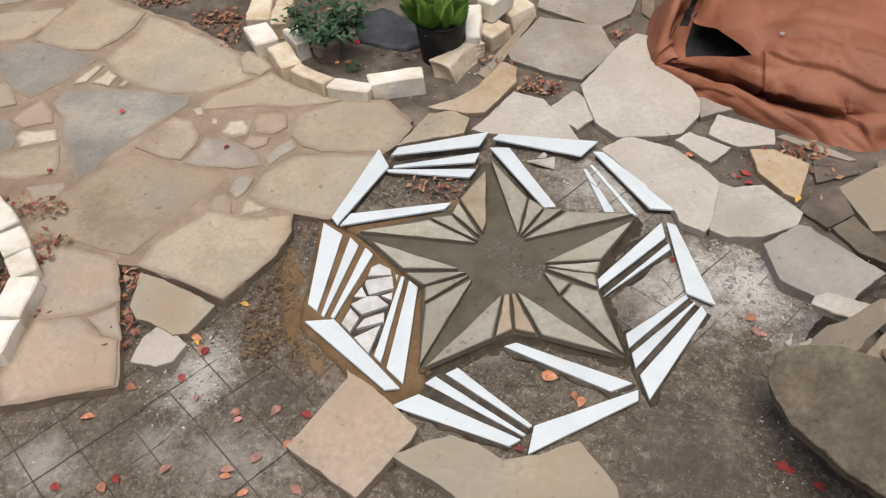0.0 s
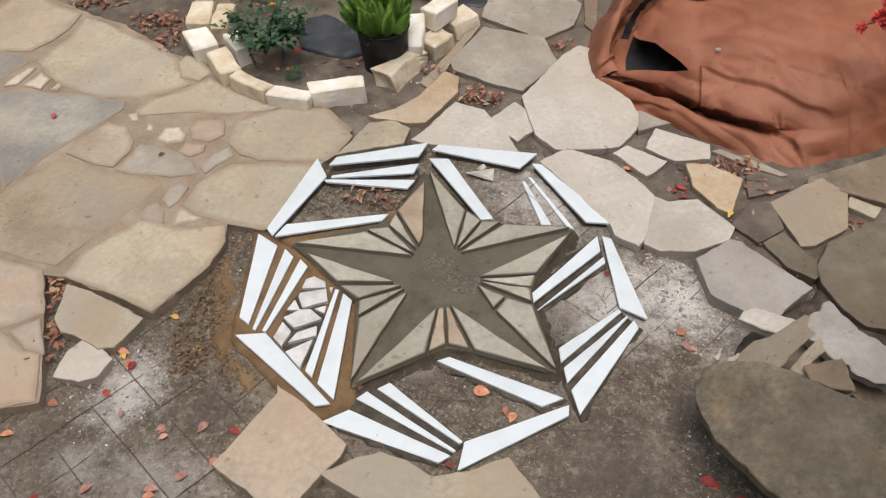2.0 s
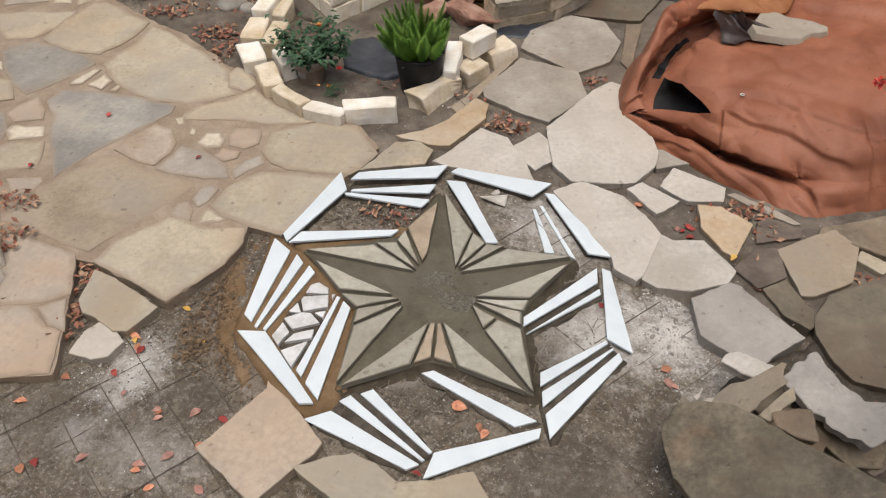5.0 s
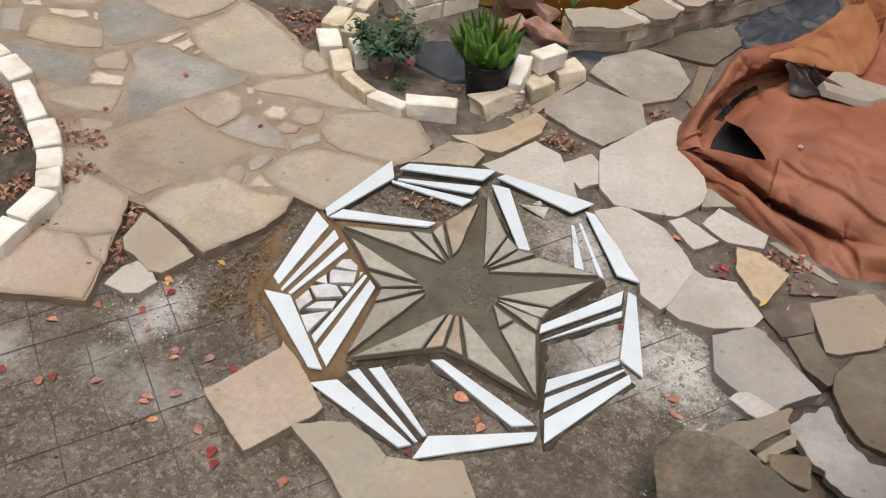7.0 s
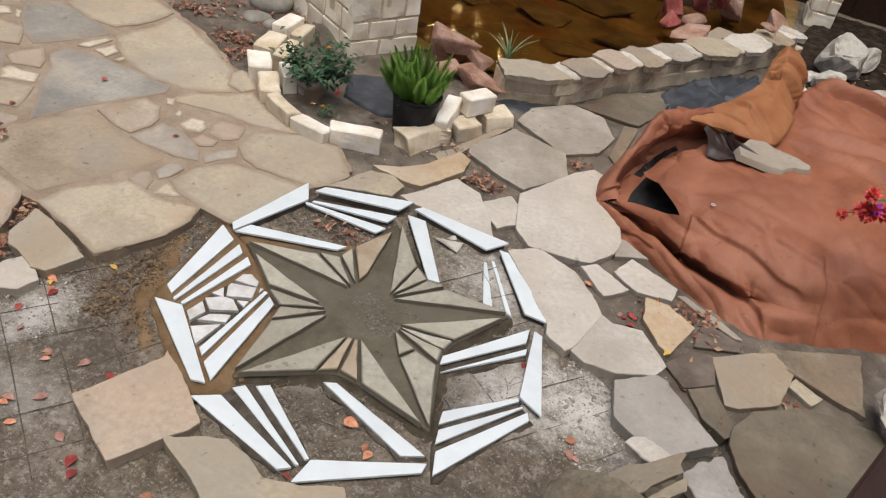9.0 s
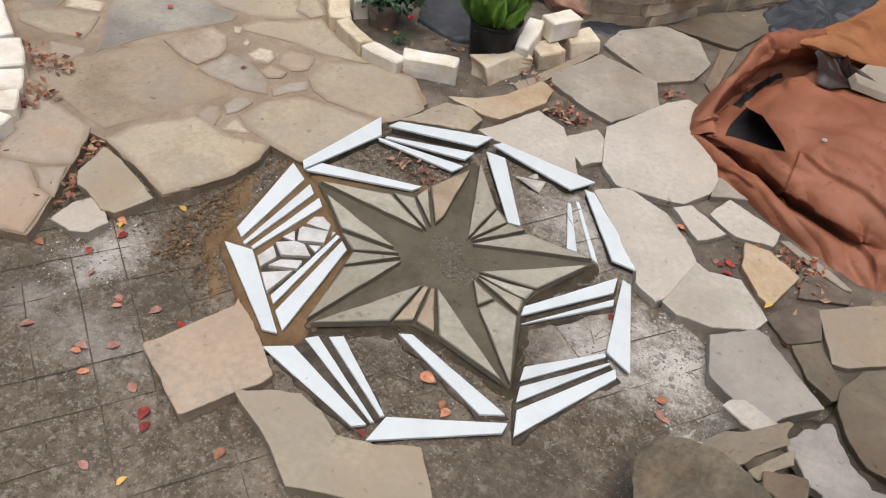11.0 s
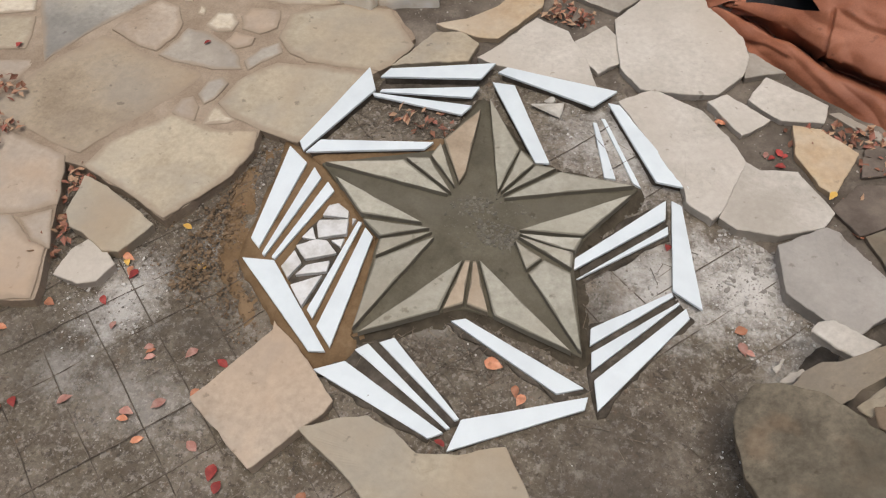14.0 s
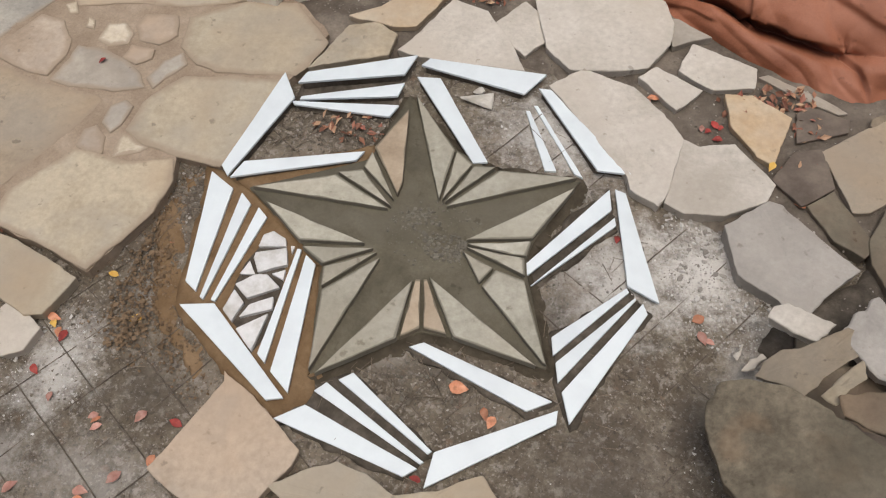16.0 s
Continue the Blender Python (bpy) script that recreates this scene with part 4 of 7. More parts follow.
# ---- brown mortar bed under the finished part of the border ----
def sheet(name, corners, z, material, bump, seed, drop=0.02, step=0.02, rough=0.01, rings=6):
    bm = bmesh.new()
    ring = outline(corners, step, rough, seed, 0.1)
    c = sum(ring, Vector((0, 0))) / len(ring)
    rows = [[bm.verts.new((p.x + (p.x - c.x) * 0.02, p.y + (p.y - c.y) * 0.02, z - drop)) for p in ring]]
    for j in range(rings):
        k = (j / rings) ** 1.2
        rows.append([bm.verts.new((*(p.lerp(c, k)), z - (0.006 if j == 0 else 0) + bump * noise.noise((*(p.lerp(c, k) * 18), seed)) + bump * 0.5 * noise.noise((*(p.lerp(c, k) * 45), seed)))) for p in ring])
    n = len(ring)
    for a, b in zip(rows, rows[1:]):
        for i in range(n):
            bm.faces.new((a[i], a[(i + 1) % n], b[(i + 1) % n], b[i]))
    bm.faces.new(rows[-1])
    return part(name, bm, material, smooth=True)


tagged(sheet("mortar_bed", [(-0.575, 2.215), (-0.54, 2.0), (-0.52, 1.80), (-0.50, 1.70), (-0.31, 1.54), (-0.12, 1.425), (-0.045, 1.49), (-0.05, 1.62), (-0.13, 1.92), (-0.30, 2.06), (-0.40, 2.14), (-0.49, 2.185)], 0.034, "mud", 0.002, 2.2, drop=0.04), "damp brown mortar bed under marble strips", "mortar bed")
tagged(sheet("mortar_fillet", [(-0.50, 2.195), (-0.40, 2.13), (-0.09, 2.29), (-0.045, 2.345), (-0.06, 2.375), (-0.12, 2.34), (-0.44, 2.225)], 0.042, "mud", 0.002, 4.2, drop=0.05), "damp brown mortar along the star's edge", "mortar bed")
tagged(sheet("mortar_spill", [(-0.64, 2.16), (-0.655, 1.97), (-0.60, 1.78), (-0.53, 1.65), (-0.40, 1.53), (-0.25, 1.46), (-0.12, 1.40), (-0.05, 1.45), (-0.2, 1.6), (-0.42, 1.75), (-0.50, 2.0), (-0.53, 2.22), (-0.60, 2.22)], 0.014, "mud", 0.008, 6.7, drop=0.022, rough=0.03), "crumbs of brown mortar spilt on earth", "mortar", kind="stuff")

# soil sheets coloured dark for the near-black shade between the strips
for corners in (
    [(0.465, 2.0), (0.50, 1.915), (0.74, 2.18), (0.71, 2.335), (0.60, 2.22)], [(0.57, 1.79), (0.615, 1.62), (0.66, 1.53), (0.85, 1.91), (0.78, 1.99)],
    [(-0.13, 1.415), (-0.04, 1.555), (0.06, 1.60), (0.33, 1.41), (0.25, 1.33)], [(-0.39, 2.49), (-0.36, 2.635), (0.0, 2.77), (-0.03, 2.48)], [(0.17, 1.69), (0.23, 1.725), (0.62, 1.605), (0.54, 1.55)],
):
    tagged(sheet("mortar_bed", corners, 0.026, "earth_bed", 0.004, 1.0 + corners[0][0], drop=0.03, rough=0.014), "dark soil under marble strips with gap shade in its colour", "mortar bed")
# dark sheet that paints the shadow in the gaps between raised offcuts
tagged(sheet("mortar_bed", [(-0.345, 1.88), (-0.30, 1.995), (-0.235, 1.975), (-0.208, 1.86), (-0.212, 1.65), (-0.236, 1.59), (-0.36, 1.71)], 0.0375, "earth_bed", 0.001, 5.5, drop=0.02, rough=0.004), "dark sheet painting the shade in gaps between marble offcuts", "mortar bed")

# earth coloured darker to paint the shade in gaps between the heaped stones
tagged(sheet("earth_bed", [(1.16, 1.86), (1.24, 1.99), (1.44, 2.12), (1.5, 2.2), (1.98, 2.3), (2.3, 2.2), (2.2, 1.6), (1.8, 1.2), (1.5, 1.15), (1.5, 1.5), (1.36, 1.72)], 0.022, "earth_bed", 0.008, 7.1, drop=0.03, rings=10), "dark earth and rubble under the stone heap, gap shade in its colour", "earth", kind="stuff")

# sandy bed between the loose stones and in the planter
tagged(sheet("sand_bed", [(-0.70, 2.98), (-0.45, 2.68), (0.0, 2.80), (0.47, 2.80), (0.80, 2.44), (1.0, 2.28), (1.3, 2.2), (1.9, 2.45), (2.3, 3.5), (2.3, 5.0), (1.35, 5.9), (0.9, 5.15), (0.28, 4.25), (-0.1, 4.12), (-0.6, 4.3), (-1.6, 5.2), (-2.6, 4.7), (-2.05, 3.75), (-1.6, 3.55), (-1.25, 3.3)], 0.024, "sand", 0.006, 3.9, drop=0.036, step=0.05, rough=0.02, rings=26), "damp sandy soil with grit", "sand", kind="stuff")


# ---- welded wire mesh lying on the earth ----
def wire_mesh():
    base = new("wire_mesh")
    tagged(base, "rusty welded wire mesh lying on the earth", "wire mesh")
    o, a, b = Vector((-0.958, 1.2855)), Vector((0.0972, 0.1231)).normalized(), Vector((0.1244, -0.0938)).normalized()
    for d, e, lo, hi, n0, n1 in ((a, b, -0.9, 1.9, -4, 14), (b, a, -0.8, 2.1, -4, 11)):
        for k in range(n0, n1):
            bm = bmesh.new()
            prev = None
            m = 34
            for j in range(m + 1):
                p = o + e * (0.152 * k) + d * (lo + (hi - lo) * j / m)
                w = 0.006 * noise.noise((p.x * 3, p.y * 3, k * 1.7 + (5 if d is a else 9)))
                p = p + e * w
                g = ground_z(p.x, p.y)
                z = g + 0.0016 - 0.009 * max(0.0, 1 - math.hypot(p.x - 0.7, p.y - 1.25) / 0.55) ** 0.5 + 0.0085 * noise.noise((p.x * 1.4, p.y * 1.4, k + (2 if d is a else 11)))
                r = 0.0018
                vs = [bm.verts.new((p.x + e.x * r * c, p.y + e.y * r * c, z + r * s)) for c, s in ((1, 0), (0, 1), (-1, 0), (0, -1))]
                if prev:
                    for i in range(4):
                        bm.faces.new((prev[i], prev[(i + 1) % 4], vs[(i + 1) % 4], vs[i]))
                prev = vs
            part("wire", bm, "wire", base, smooth=True)


wire_mesh()


# ---- stone pieces stacked at the side ----
def heap_slab(kind, corners, z, thick, tilt, label, rough=0.010):
    """A slab lying on the heap: corners in plan; tilt lifts it along x and y."""
    s = seed_next()
    bm = slab_mesh(corners, z, thick, s, step=0.014, relief=0.010, rough=rough, edge=0.004, flare=-0.012)
    cx = sum(c[0] for c in corners) / len(corners)
    cy = sum(c[1] for c in corners) / len(corners)
    for v in bm.verts:
        v.co.z += (v.co.x - cx) * tilt[0] + (v.co.y - cy) * tilt[1]
    return tagged(part("stone_slab", bm, kind), label, "stone slab", "slabs heaped beside the path")


heap_slab("weathered", ((1.231, 1.129), (1.164, 1.187), (1.116, 1.252), (1.071, 1.317), (1.02, 1.414), (0.979, 1.527), (0.97, 1.6), (0.978, 1.619), (1.009, 1.675), (1.068, 1.682), (1.138, 1.657), (1.229, 1.593), (1.312, 1.528), (1.386, 1.477), (1.45, 1.42), (1.6, 1.3), (1.62, 1.1), (1.45, 0.98)), 0.280, 0.05, (0.45, -0.05), "big weathered grey-brown slab lying on the heap")
heap_slab("greybuff", ((1.105, 1.733), (1.133, 1.764), (1.164, 1.794), (1.221, 1.798), (1.263, 1.818), (1.294, 1.835), (1.305, 1.821), (1.299, 1.779), (1.304, 1.748), (1.26, 1.711), (1.229, 1.686), (1.202, 1.664)), 0.221, 0.035, (0.85, 0), "buff stone slab with broken edge on the heap")
heap_slab("buff", ((1.23, 1.661), (1.263, 1.686), (1.302, 1.726), (1.321, 1.746), (1.327, 1.697), (1.295, 1.677), (1.265, 1.63)), 0.248, 0.03, (0.6, 0), "thin buff stone fragment in the heap")
heap_slab("greytan", ((1.264, 1.649), (1.313, 1.655), (1.361, 1.662), (1.372, 1.615), (1.374, 1.553), (1.276, 1.599)), 0.273, 0.03, (0.3, 0), "grey-brown stone fragment leaning in the heap")
heap_slab("greycold", ((1.327, 1.89), (1.366, 1.941), (1.432, 2.008), (1.468, 1.927), (1.512, 1.879), (1.559, 1.836), (1.589, 1.808), (1.649, 1.84), (1.631, 1.8), (1.632, 1.77), (1.66, 1.739), (1.612, 1.702), (1.561, 1.667), (1.507, 1.696), (1.45, 1.734), (1.393, 1.793), (1.34, 1.853)), 0.151, 0.045, (0.1, 0), "long pale grey slab with chipped end on the heap")
heap_slab("pale", ((1.141, 1.898), (1.161, 1.931), (1.191, 1.944), (1.243, 1.911), (1.309, 1.883), (1.257, 1.83), (1.201, 1.853)), 0.155, 0.04, (0.2, 0), "thin pale grey slab with dark broken edge beside the heap")
heap_slab("greytan", ((1.406, 1.855), (1.471, 1.824), (1.590, 1.751), (1.658, 1.769), (1.624, 1.683), (1.537, 1.657), (1.467, 1.721)), 0.05, 0.04, (0, 0), "grey-brown stone fragment at the bottom of the heap")
heap_slab("dark", ((1.512, 1.807), (1.595, 1.772), (1.701, 1.819), (1.685, 1.731), (1.612, 1.653), (1.540, 1.693)), 0.03, 0.03, (0, 0), "dark stone fragment darkening the gaps under the heap")
# added props under the slabs, dark to fill the shaded gaps
heap_slab("dark", ((1.10, 1.45), (1.14, 1.58), (1.30, 1.66), (1.46, 1.60), (1.50, 1.42), (1.34, 1.32), (1.18, 1.34)), 0.11, 0.12, (.2, 0), "dark stone fragment darkening the gaps under the heap")
heap_slab("shade", ((1.24, 1.70), (1.28, 1.80), (1.40, 1.84), (1.48, 1.74), (1.44, 1.62), (1.30, 1.62)), 0.07, 0.08, (0, 0), "dark stone fragment darkening the gaps under the heap")
heap_slab("shade", ((1.22, 1.84), (1.26, 1.93), (1.36, 1.92), (1.38, 1.83), (1.30, 1.78)), 0.05, 0.06, (0, 0), "dark stone fragment darkening the gaps under the heap")
heap_slab("pale", ((1.09, 1.77), (1.12, 1.81), (1.15, 1.83), (1.16, 1.82), (1.13, 1.78), (1.11, 1.76)), 0.05, 0.02, (0, 0), "small broken stone fragment beside the heap")
heap_slab("pale", ((1.08, 1.82), (1.10, 1.86), (1.11, 1.86), (1.09, 1.81)), 0.035, 0.02, (0, 0), "small stone chip on the earth")


# ---- cut blocks round the planters ----
def ring_block(centre, length, width, turn, top, kind="limestone", height=None, lean=(0, 0), rough=0.005):
    s = seed_next()
    h = height or top + 0.004
    ob = part("stone_block", block_mesh(length, width, h, s, rough * 1.5), kind)
    ob.matrix_world = pose(centre[0], centre[1], top - h, lean[0], lean[1], turn)
    words = {"limestone": "white-topped cream", "sandblock": "tan", "grey": "dirty grey"}[kind]
    return tagged(ob, words + " split-faced limestone block edging the planter", "stone block", "blocks edging the planters")


for centre, length, width, turn, top, kind in (
    ((-0.447, 3.060), 0.245, 0.090, 19, 0.115, "limestone"), ((-0.640, 2.985), 0.185, 0.080, -5, 0.105, "limestone"), ((-0.835, 3.045), 0.22, 0.075, -29, 0.115, "sandblock"),
    ((-1.005, 3.185), 0.20, 0.10, -51, 0.115, "sandblock"), ((-1.180, 3.360), 0.19, 0.115, -53, 0.115, "limestone"), ((-1.262, 3.590), 0.215, 0.115, 103, 0.115, "sandblock"),
    ((-1.29, 3.80), 0.19, 0.10, 91, 0.15, "limestone"), ((-1.205, 3.82), 0.18, 0.075, 98, 0.115, "sandblock"), ((-1.14, 3.565), 0.23, 0.09, 98, 0.115, "sandblock"), ((-0.992, 3.345), 0.16, 0.075, -50, 0.125, "limestone"),
):
    ring_block(centre, length, width, turn, top, kind)
for a, b, w in (
    ((-2.79, 2.52), (-2.47, 2.42), 0.11), ((-2.44, 2.41), (-2.25, 2.33), 0.12), ((-2.21, 2.29), (-1.93, 2.10), 0.09), ((-1.89, 2.09), (-1.74, 1.97), 0.11),
    ((-1.71, 1.95), (-1.62, 1.86), 0.10), ((-1.61, 1.84), (-1.54, 1.76), 0.10), ((-1.52, 1.73), (-1.50, 1.57), 0.11), ((-1.495, 1.55), (-1.475, 1.40), 0.11), ((-1.48, 1.38), (-1.52, 1.22), 0.11), ((-1.54, 1.20), (-1.62, 1.06), 0.11),
):
    ring_block(((a[0] + b[0]) / 2, (a[1] + b[1]) / 2), math.dist(a, b) + 0.01, w, math.degrees(math.atan2(b[1] - a[1], b[0] - a[0])), 0.11)
# the broken end of the ring
ring_block((-0.195, 3.285), 0.28, 0.10, 63, 0.105, "sandblock", rough=0.016)
ring_block((-0.156, 3.475), 0.229, 0.073, 97, 0.165, "limestone", height=0.10, lean=(0, -10))
ring_block((-0.072, 3.514), 0.145, 0.122, 56, 0.10, "sandblock", rough=0.008)
ring_block((0.020, 3.709), 0.164, 0.119, 50, 0.10, "sandblock", rough=0.008)
ring_block((-0.066, 3.629), 0.168, 0.096, 59, 0.205, "limestone", height=0.10)


# ---- soil in the round planter ----
tagged(sheet("planter_soil", [(-2.9, 2.4), (-2.3, 2.25), (-1.95, 2.05), (-1.68, 1.85), (-1.58, 1.6), (-1.56, 1.3), (-1.7, 1.0), (-2.2, 0.8), (-3.0, 1.0), (-3.3, 1.7)], 0.06, "earth_bed", 0.014, 9.4, drop=0.065, step=0.05, rings=12), "dark planter soil with fallen leaves", "soil", kind="stuff")


# ---- pots and plants ----
def lathe(profile, seg=40, wob=0.0, seed=0.0):
    bm = bmesh.new()
    rows = []
    for r, z in profile:
        rows.append([bm.verts.new((r * math.cos(2 * math.pi * i / seg) * (1 + wob * noise.noise((i * 0.3, z * 9, seed))), r * math.sin(2 * math.pi * i / seg), z)) for i in range(seg)])
    for a, b in zip(rows, rows[1:]):
        for i in range(seg):
            bm.faces.new((a[i], a[(i + 1) % seg], b[(i + 1) % seg], b[i]))
    bm.faces.new(rows[0][::-1])
    bm.faces.new(rows[-1])
    return bm


def tube_ring(radius, thick, z, seg=40):
    """A round bead bent into a ring."""
    bm = bmesh.new()
    rows = [[bm.verts.new(((radius + thick * math.cos(b)) * math.cos(2 * math.pi * i / seg), (radius + thick * math.cos(b)) * math.sin(2 * math.pi * i / seg), z + thick * math.sin(b))) for b in (0, 1.05, 2.1, 3.14, 4.19, 5.24)] for i in range(seg)]
    for i in range(seg):
        for j in range(6):
            bm.faces.new((rows[i][j], rows[(i + 1) % seg][j], rows[(i + 1) % seg][(j + 1) % 6], rows[i][(j + 1) % 6]))
    return bm


def leaf_into(bm, at, direction, length, width, up, curl=0.25):
    """One small pointed leaf with a fold along its middle."""
    d = direction.normalized()
    side = d.cross(up)
    side = side.normalized() if side.length > 1e-4 else Vector((1, 0, 0))
    nrm = side.cross(d)
    base, tip = at, at + d * length - nrm * curl * length * 0.5
    m = at + d * length * 0.45 - nrm * curl * length * 0.1
    l, r = m + side * width * 0.5 + nrm * width * 0.18, m - side * width * 0.5 + nrm * width * 0.18
    v = [bm.verts.new(p) for p in (base, l, tip, r, m)]
    for q in ((0, 1, 4), (1, 2, 4), (2, 3, 4), (3, 0, 4)):
        bm.faces.new([v[i] for i in q])


def stem_into(bm, a, b, r0, r1, sag=0.0, seg=6):
    prev = None
    d = (b - a).normalized()
    u = d.orthogonal().normalized()
    w = d.cross(u)
    for j in range(seg + 1):
        k = j / seg
        p = a.lerp(b, k) - Vector((0, 0, sag * math.sin(math.pi * k)))
        r = r0 + (r1 - r0) * k
        vs = [bm.verts.new(p + (u * math.cos(t) + w * math.sin(t)) * r) for t in (0, 2.1, 4.2)]
        if prev:
            for i in range(3):
                bm.faces.new((prev[i], prev[(i + 1) % 3], vs[(i + 1) % 3], vs[i]))
        prev = vs


def fern_pot(x, y):
    base = tagged(new("potted_fern"), "bright green foxtail fern in a black nursery pot", "potted plant")
    base.location = (x, y, 0.012)
    H = 0.225
    pot = part("pot", lathe([(0.09, 0), (0.097, 0.01), (0.109, 0.12), (0.116, H - 0.03), (0.118, H - 0.002), (0.115, H - 0.004), (0.112, H - 0.05), (0.02, H - 0.05)]), "black", base, "black plastic nursery pot", True)
    rng = random.Random(5)
    bm = bmesh.new()
    for i in range(150):
        a, r = rng.uniform(0, 6.28), 0.105 * math.sqrt(rng.random())
        v = Vector((r * math.cos(a), r * math.sin(a), H - 0.05 + 0.006))
        stem_into(bm, v, v + Vector((rng.uniform(-.02, .02), rng.uniform(-.02, .02), 0.004)), 0.004, 0.003, seg=1)
    part("potting_soil", bm, "soil", pot, "dark potting soil")
    part("pot_rim", tube_ring(0.120, 0.0055, H - 0.006), "black", pot, "rolled black plastic rim", True)
    for i in range(52):
        a, r = rng.uniform(0, 6.28), 0.075 * math.sqrt(rng.random())
        lean = 0.25 + 0.85 * r / 0.075
        L = rng.uniform(0.17, 0.29)
        foot = Vector((r * math.cos(a), r * math.sin(a), H - 0.05))
        out = Vector((math.cos(a + rng.uniform(-.4, .4)) * lean * 0.55, math.sin(a + rng.uniform(-.4, .4)) * lean * 0.55, 1.0)).normalized()
        tip = foot + out * L
        bm = bmesh.new()
        stem_into(bm, foot, tip, 0.002, 0.001)
        n = int(L * 760)
        for j in range(n):
            k = 0.22 + 0.78 * j / n
            p = foot.lerp(tip, k)
            env = math.sin(math.pi * min(1, (k - 0.14) / 0.86) ** 0.75) * 0.030 + 0.006
            t = j * 2.4
            u = out.orthogonal().normalized()
            w = out.cross(u)
            d = (u * math.cos(t) + w * math.sin(t)) + out * 0.75
            leaf_into(bm, p, d, env * rng.uniform(0.8, 1.25), 0.0065, out, 0.1)
        part("frond", bm, "fern", base)
    return base


fern_pot(-0.290, 3.364)


def rose_pot(x, y):
    base = tagged(new("potted_rose"), "small rose bush with orange blooms in a faded plastic pot", "potted plant")
    base.location = (x, y, 0.014)
    H = 0.135
    pot = part("pot", lathe([(0.056, 0), (0.06, 0.008), (0.068, 0.085), (0.073, 0.087), (0.076, H), (0.071, H), (0.068, H - 0.025), (0.01, H - 0.025)]), "clay_pot", base, "faded grey-brown plastic pot", True)
    bm = bmesh.new()
    for k in range(3):
        for i in range(6):
            t0 = -2.5 + i * 0.16
            z = 0.055 + k * 0.012
            p = [bm.verts.new((0.0695 * math.cos(t), 0.0695 * math.sin(t), zz)) for t, zz in ((t0, z), (t0 + 0.12, z), (t0 + 0.12, z + 0.005), (t0, z + 0.005))]
            bm.faces.new(p)
    part("label_print", bm, "offcut", pot, "pale worn label bars")
    rng = random.Random(11)
    foot = Vector((0, 0, H - 0.03))
    tips = []
    for i in range(26):
        bm = bmesh.new()
        a = rng.uniform(0, 6.28)
        tip = foot + Vector((math.cos(a) * rng.uniform(0.05, 0.22), math.sin(a) * rng.uniform(0.04, 0.2), rng.uniform(0.02, 0.24)))
        stem_into(bm, foot, tip, 0.0026, 0.0012, -0.02)
        tips.append(tip)
        part("stem", bm, "leaf_green", base)
    bm = bmesh.new()
    for tip in tips:
        for j in range(20):
            k = rng.uniform(0.35, 1.08)
            p = foot.lerp(tip, k) + Vector((rng.gauss(0, .02), rng.gauss(0, .02), rng.gauss(0.01, .016)))
            d = Vector((rng.gauss(0, 1), rng.gauss(0, 1), rng.gauss(0, 0.35)))
            leaf_into(bm, p, d, rng.uniform(0.03, 0.05), rng.uniform(0.02, 0.031), Vector((0, 0, 1)), 0.3)
    part("foliage", bm, "leaf_green", base)

    def bloom(at, r, mat):
        b = bmesh.new()
        for ring, (n, tilt, rr) in enumerate(((6, 0.35, r), (6, 0.8, r * 0.8), (5, 1.3, r * 0.55))):
            for i in range(n):
                t = 6.28 * i / n + ring * 0.5
                d = Vector((math.cos(t) * math.cos(tilt), math.sin(t) * math.cos(tilt), math.sin(tilt)))
                leaf_into(b, at, d, rr, rr * 0.95, Vector((0, 0, 1)), -0.3)
        part("bloom", b, mat, base)

    for p, r, mat in (((0.03, 0.10, 0.25), 0.026, "orange_flower"), ((0.16, -0.02, 0.10), 0.022, "red_flower"), ((0.13, -0.10, 0.045), 0.022, "orange_flower"), ((0.17, 0.10, 0.17), 0.014, "red_flower"), ((0.08, -0.11, 0.05), 0.014, "orange_flower")):
        bloom(Vector(p), r, mat)
    b = bmesh.new()
    leaf = [b.verts.new(p) for p in ((-0.045, -0.05, 0.13), (-0.012, -0.06, 0.125), (-0.005, -0.045, 0.165), (-0.03, -0.035, 0.185), (-0.05, -0.04, 0.16))]
    f = b.faces.new(leaf)
    bmesh.ops.solidify(b, geom=[f], thickness=0.0015)
    part("plant_tag", b, "pink_leaf", base, "small printed plant tag")
    # a low trailing sprig beside the pot
    b = bmesh.new()
    for i in range(60):
        p = Vector((0.16 + rng.gauss(0, .02), -0.12 + rng.gauss(0, .02), 0.01 + abs(rng.gauss(0, .03))))
        leaf_into(b, p, Vector((rng.gauss(0, 1), rng.gauss(0, 1), 0.4)), 0.022, 0.012, Vector((0, 0, 1)))
    part("sprig", b, "leaf_green", base)
    return base


rose_pot(-0.842, 3.315)

# strip of pond liner on the planter's soil
tagged(sheet("pond_liner", [(-0.80, 3.66), (-0.72, 3.44), (-0.50, 3.38), (-0.34, 3.44), (-0.36, 3.68), (-0.52, 3.66), (-0.68, 3.76)], 0.045, "liner", 0.012, 5.1, drop=0.035), "dusty black pond liner strip behind the pots", "pond liner")
tagged(sheet("pond_liner", [(-0.06, 3.93), (0.10, 3.92), (0.24, 4.10), (0.10, 4.08), (-0.04, 4.03)], 0.035, "liner", 0.008, 7.7, drop=0.03), "black pond liner edge under the pond wall", "pond liner")

tagged(sheet("pond_liner", [(0.72, 4.70), (0.84, 5.02), (1.0, 5.28), (1.22, 5.45), (1.30, 5.1), (1.16, 4.72), (0.95, 4.5), (0.8, 4.52)], 0.06, "liner", 0.035, 3.9, drop=0.05), "crumpled black pond liner at the foot of the wall", "pond liner")

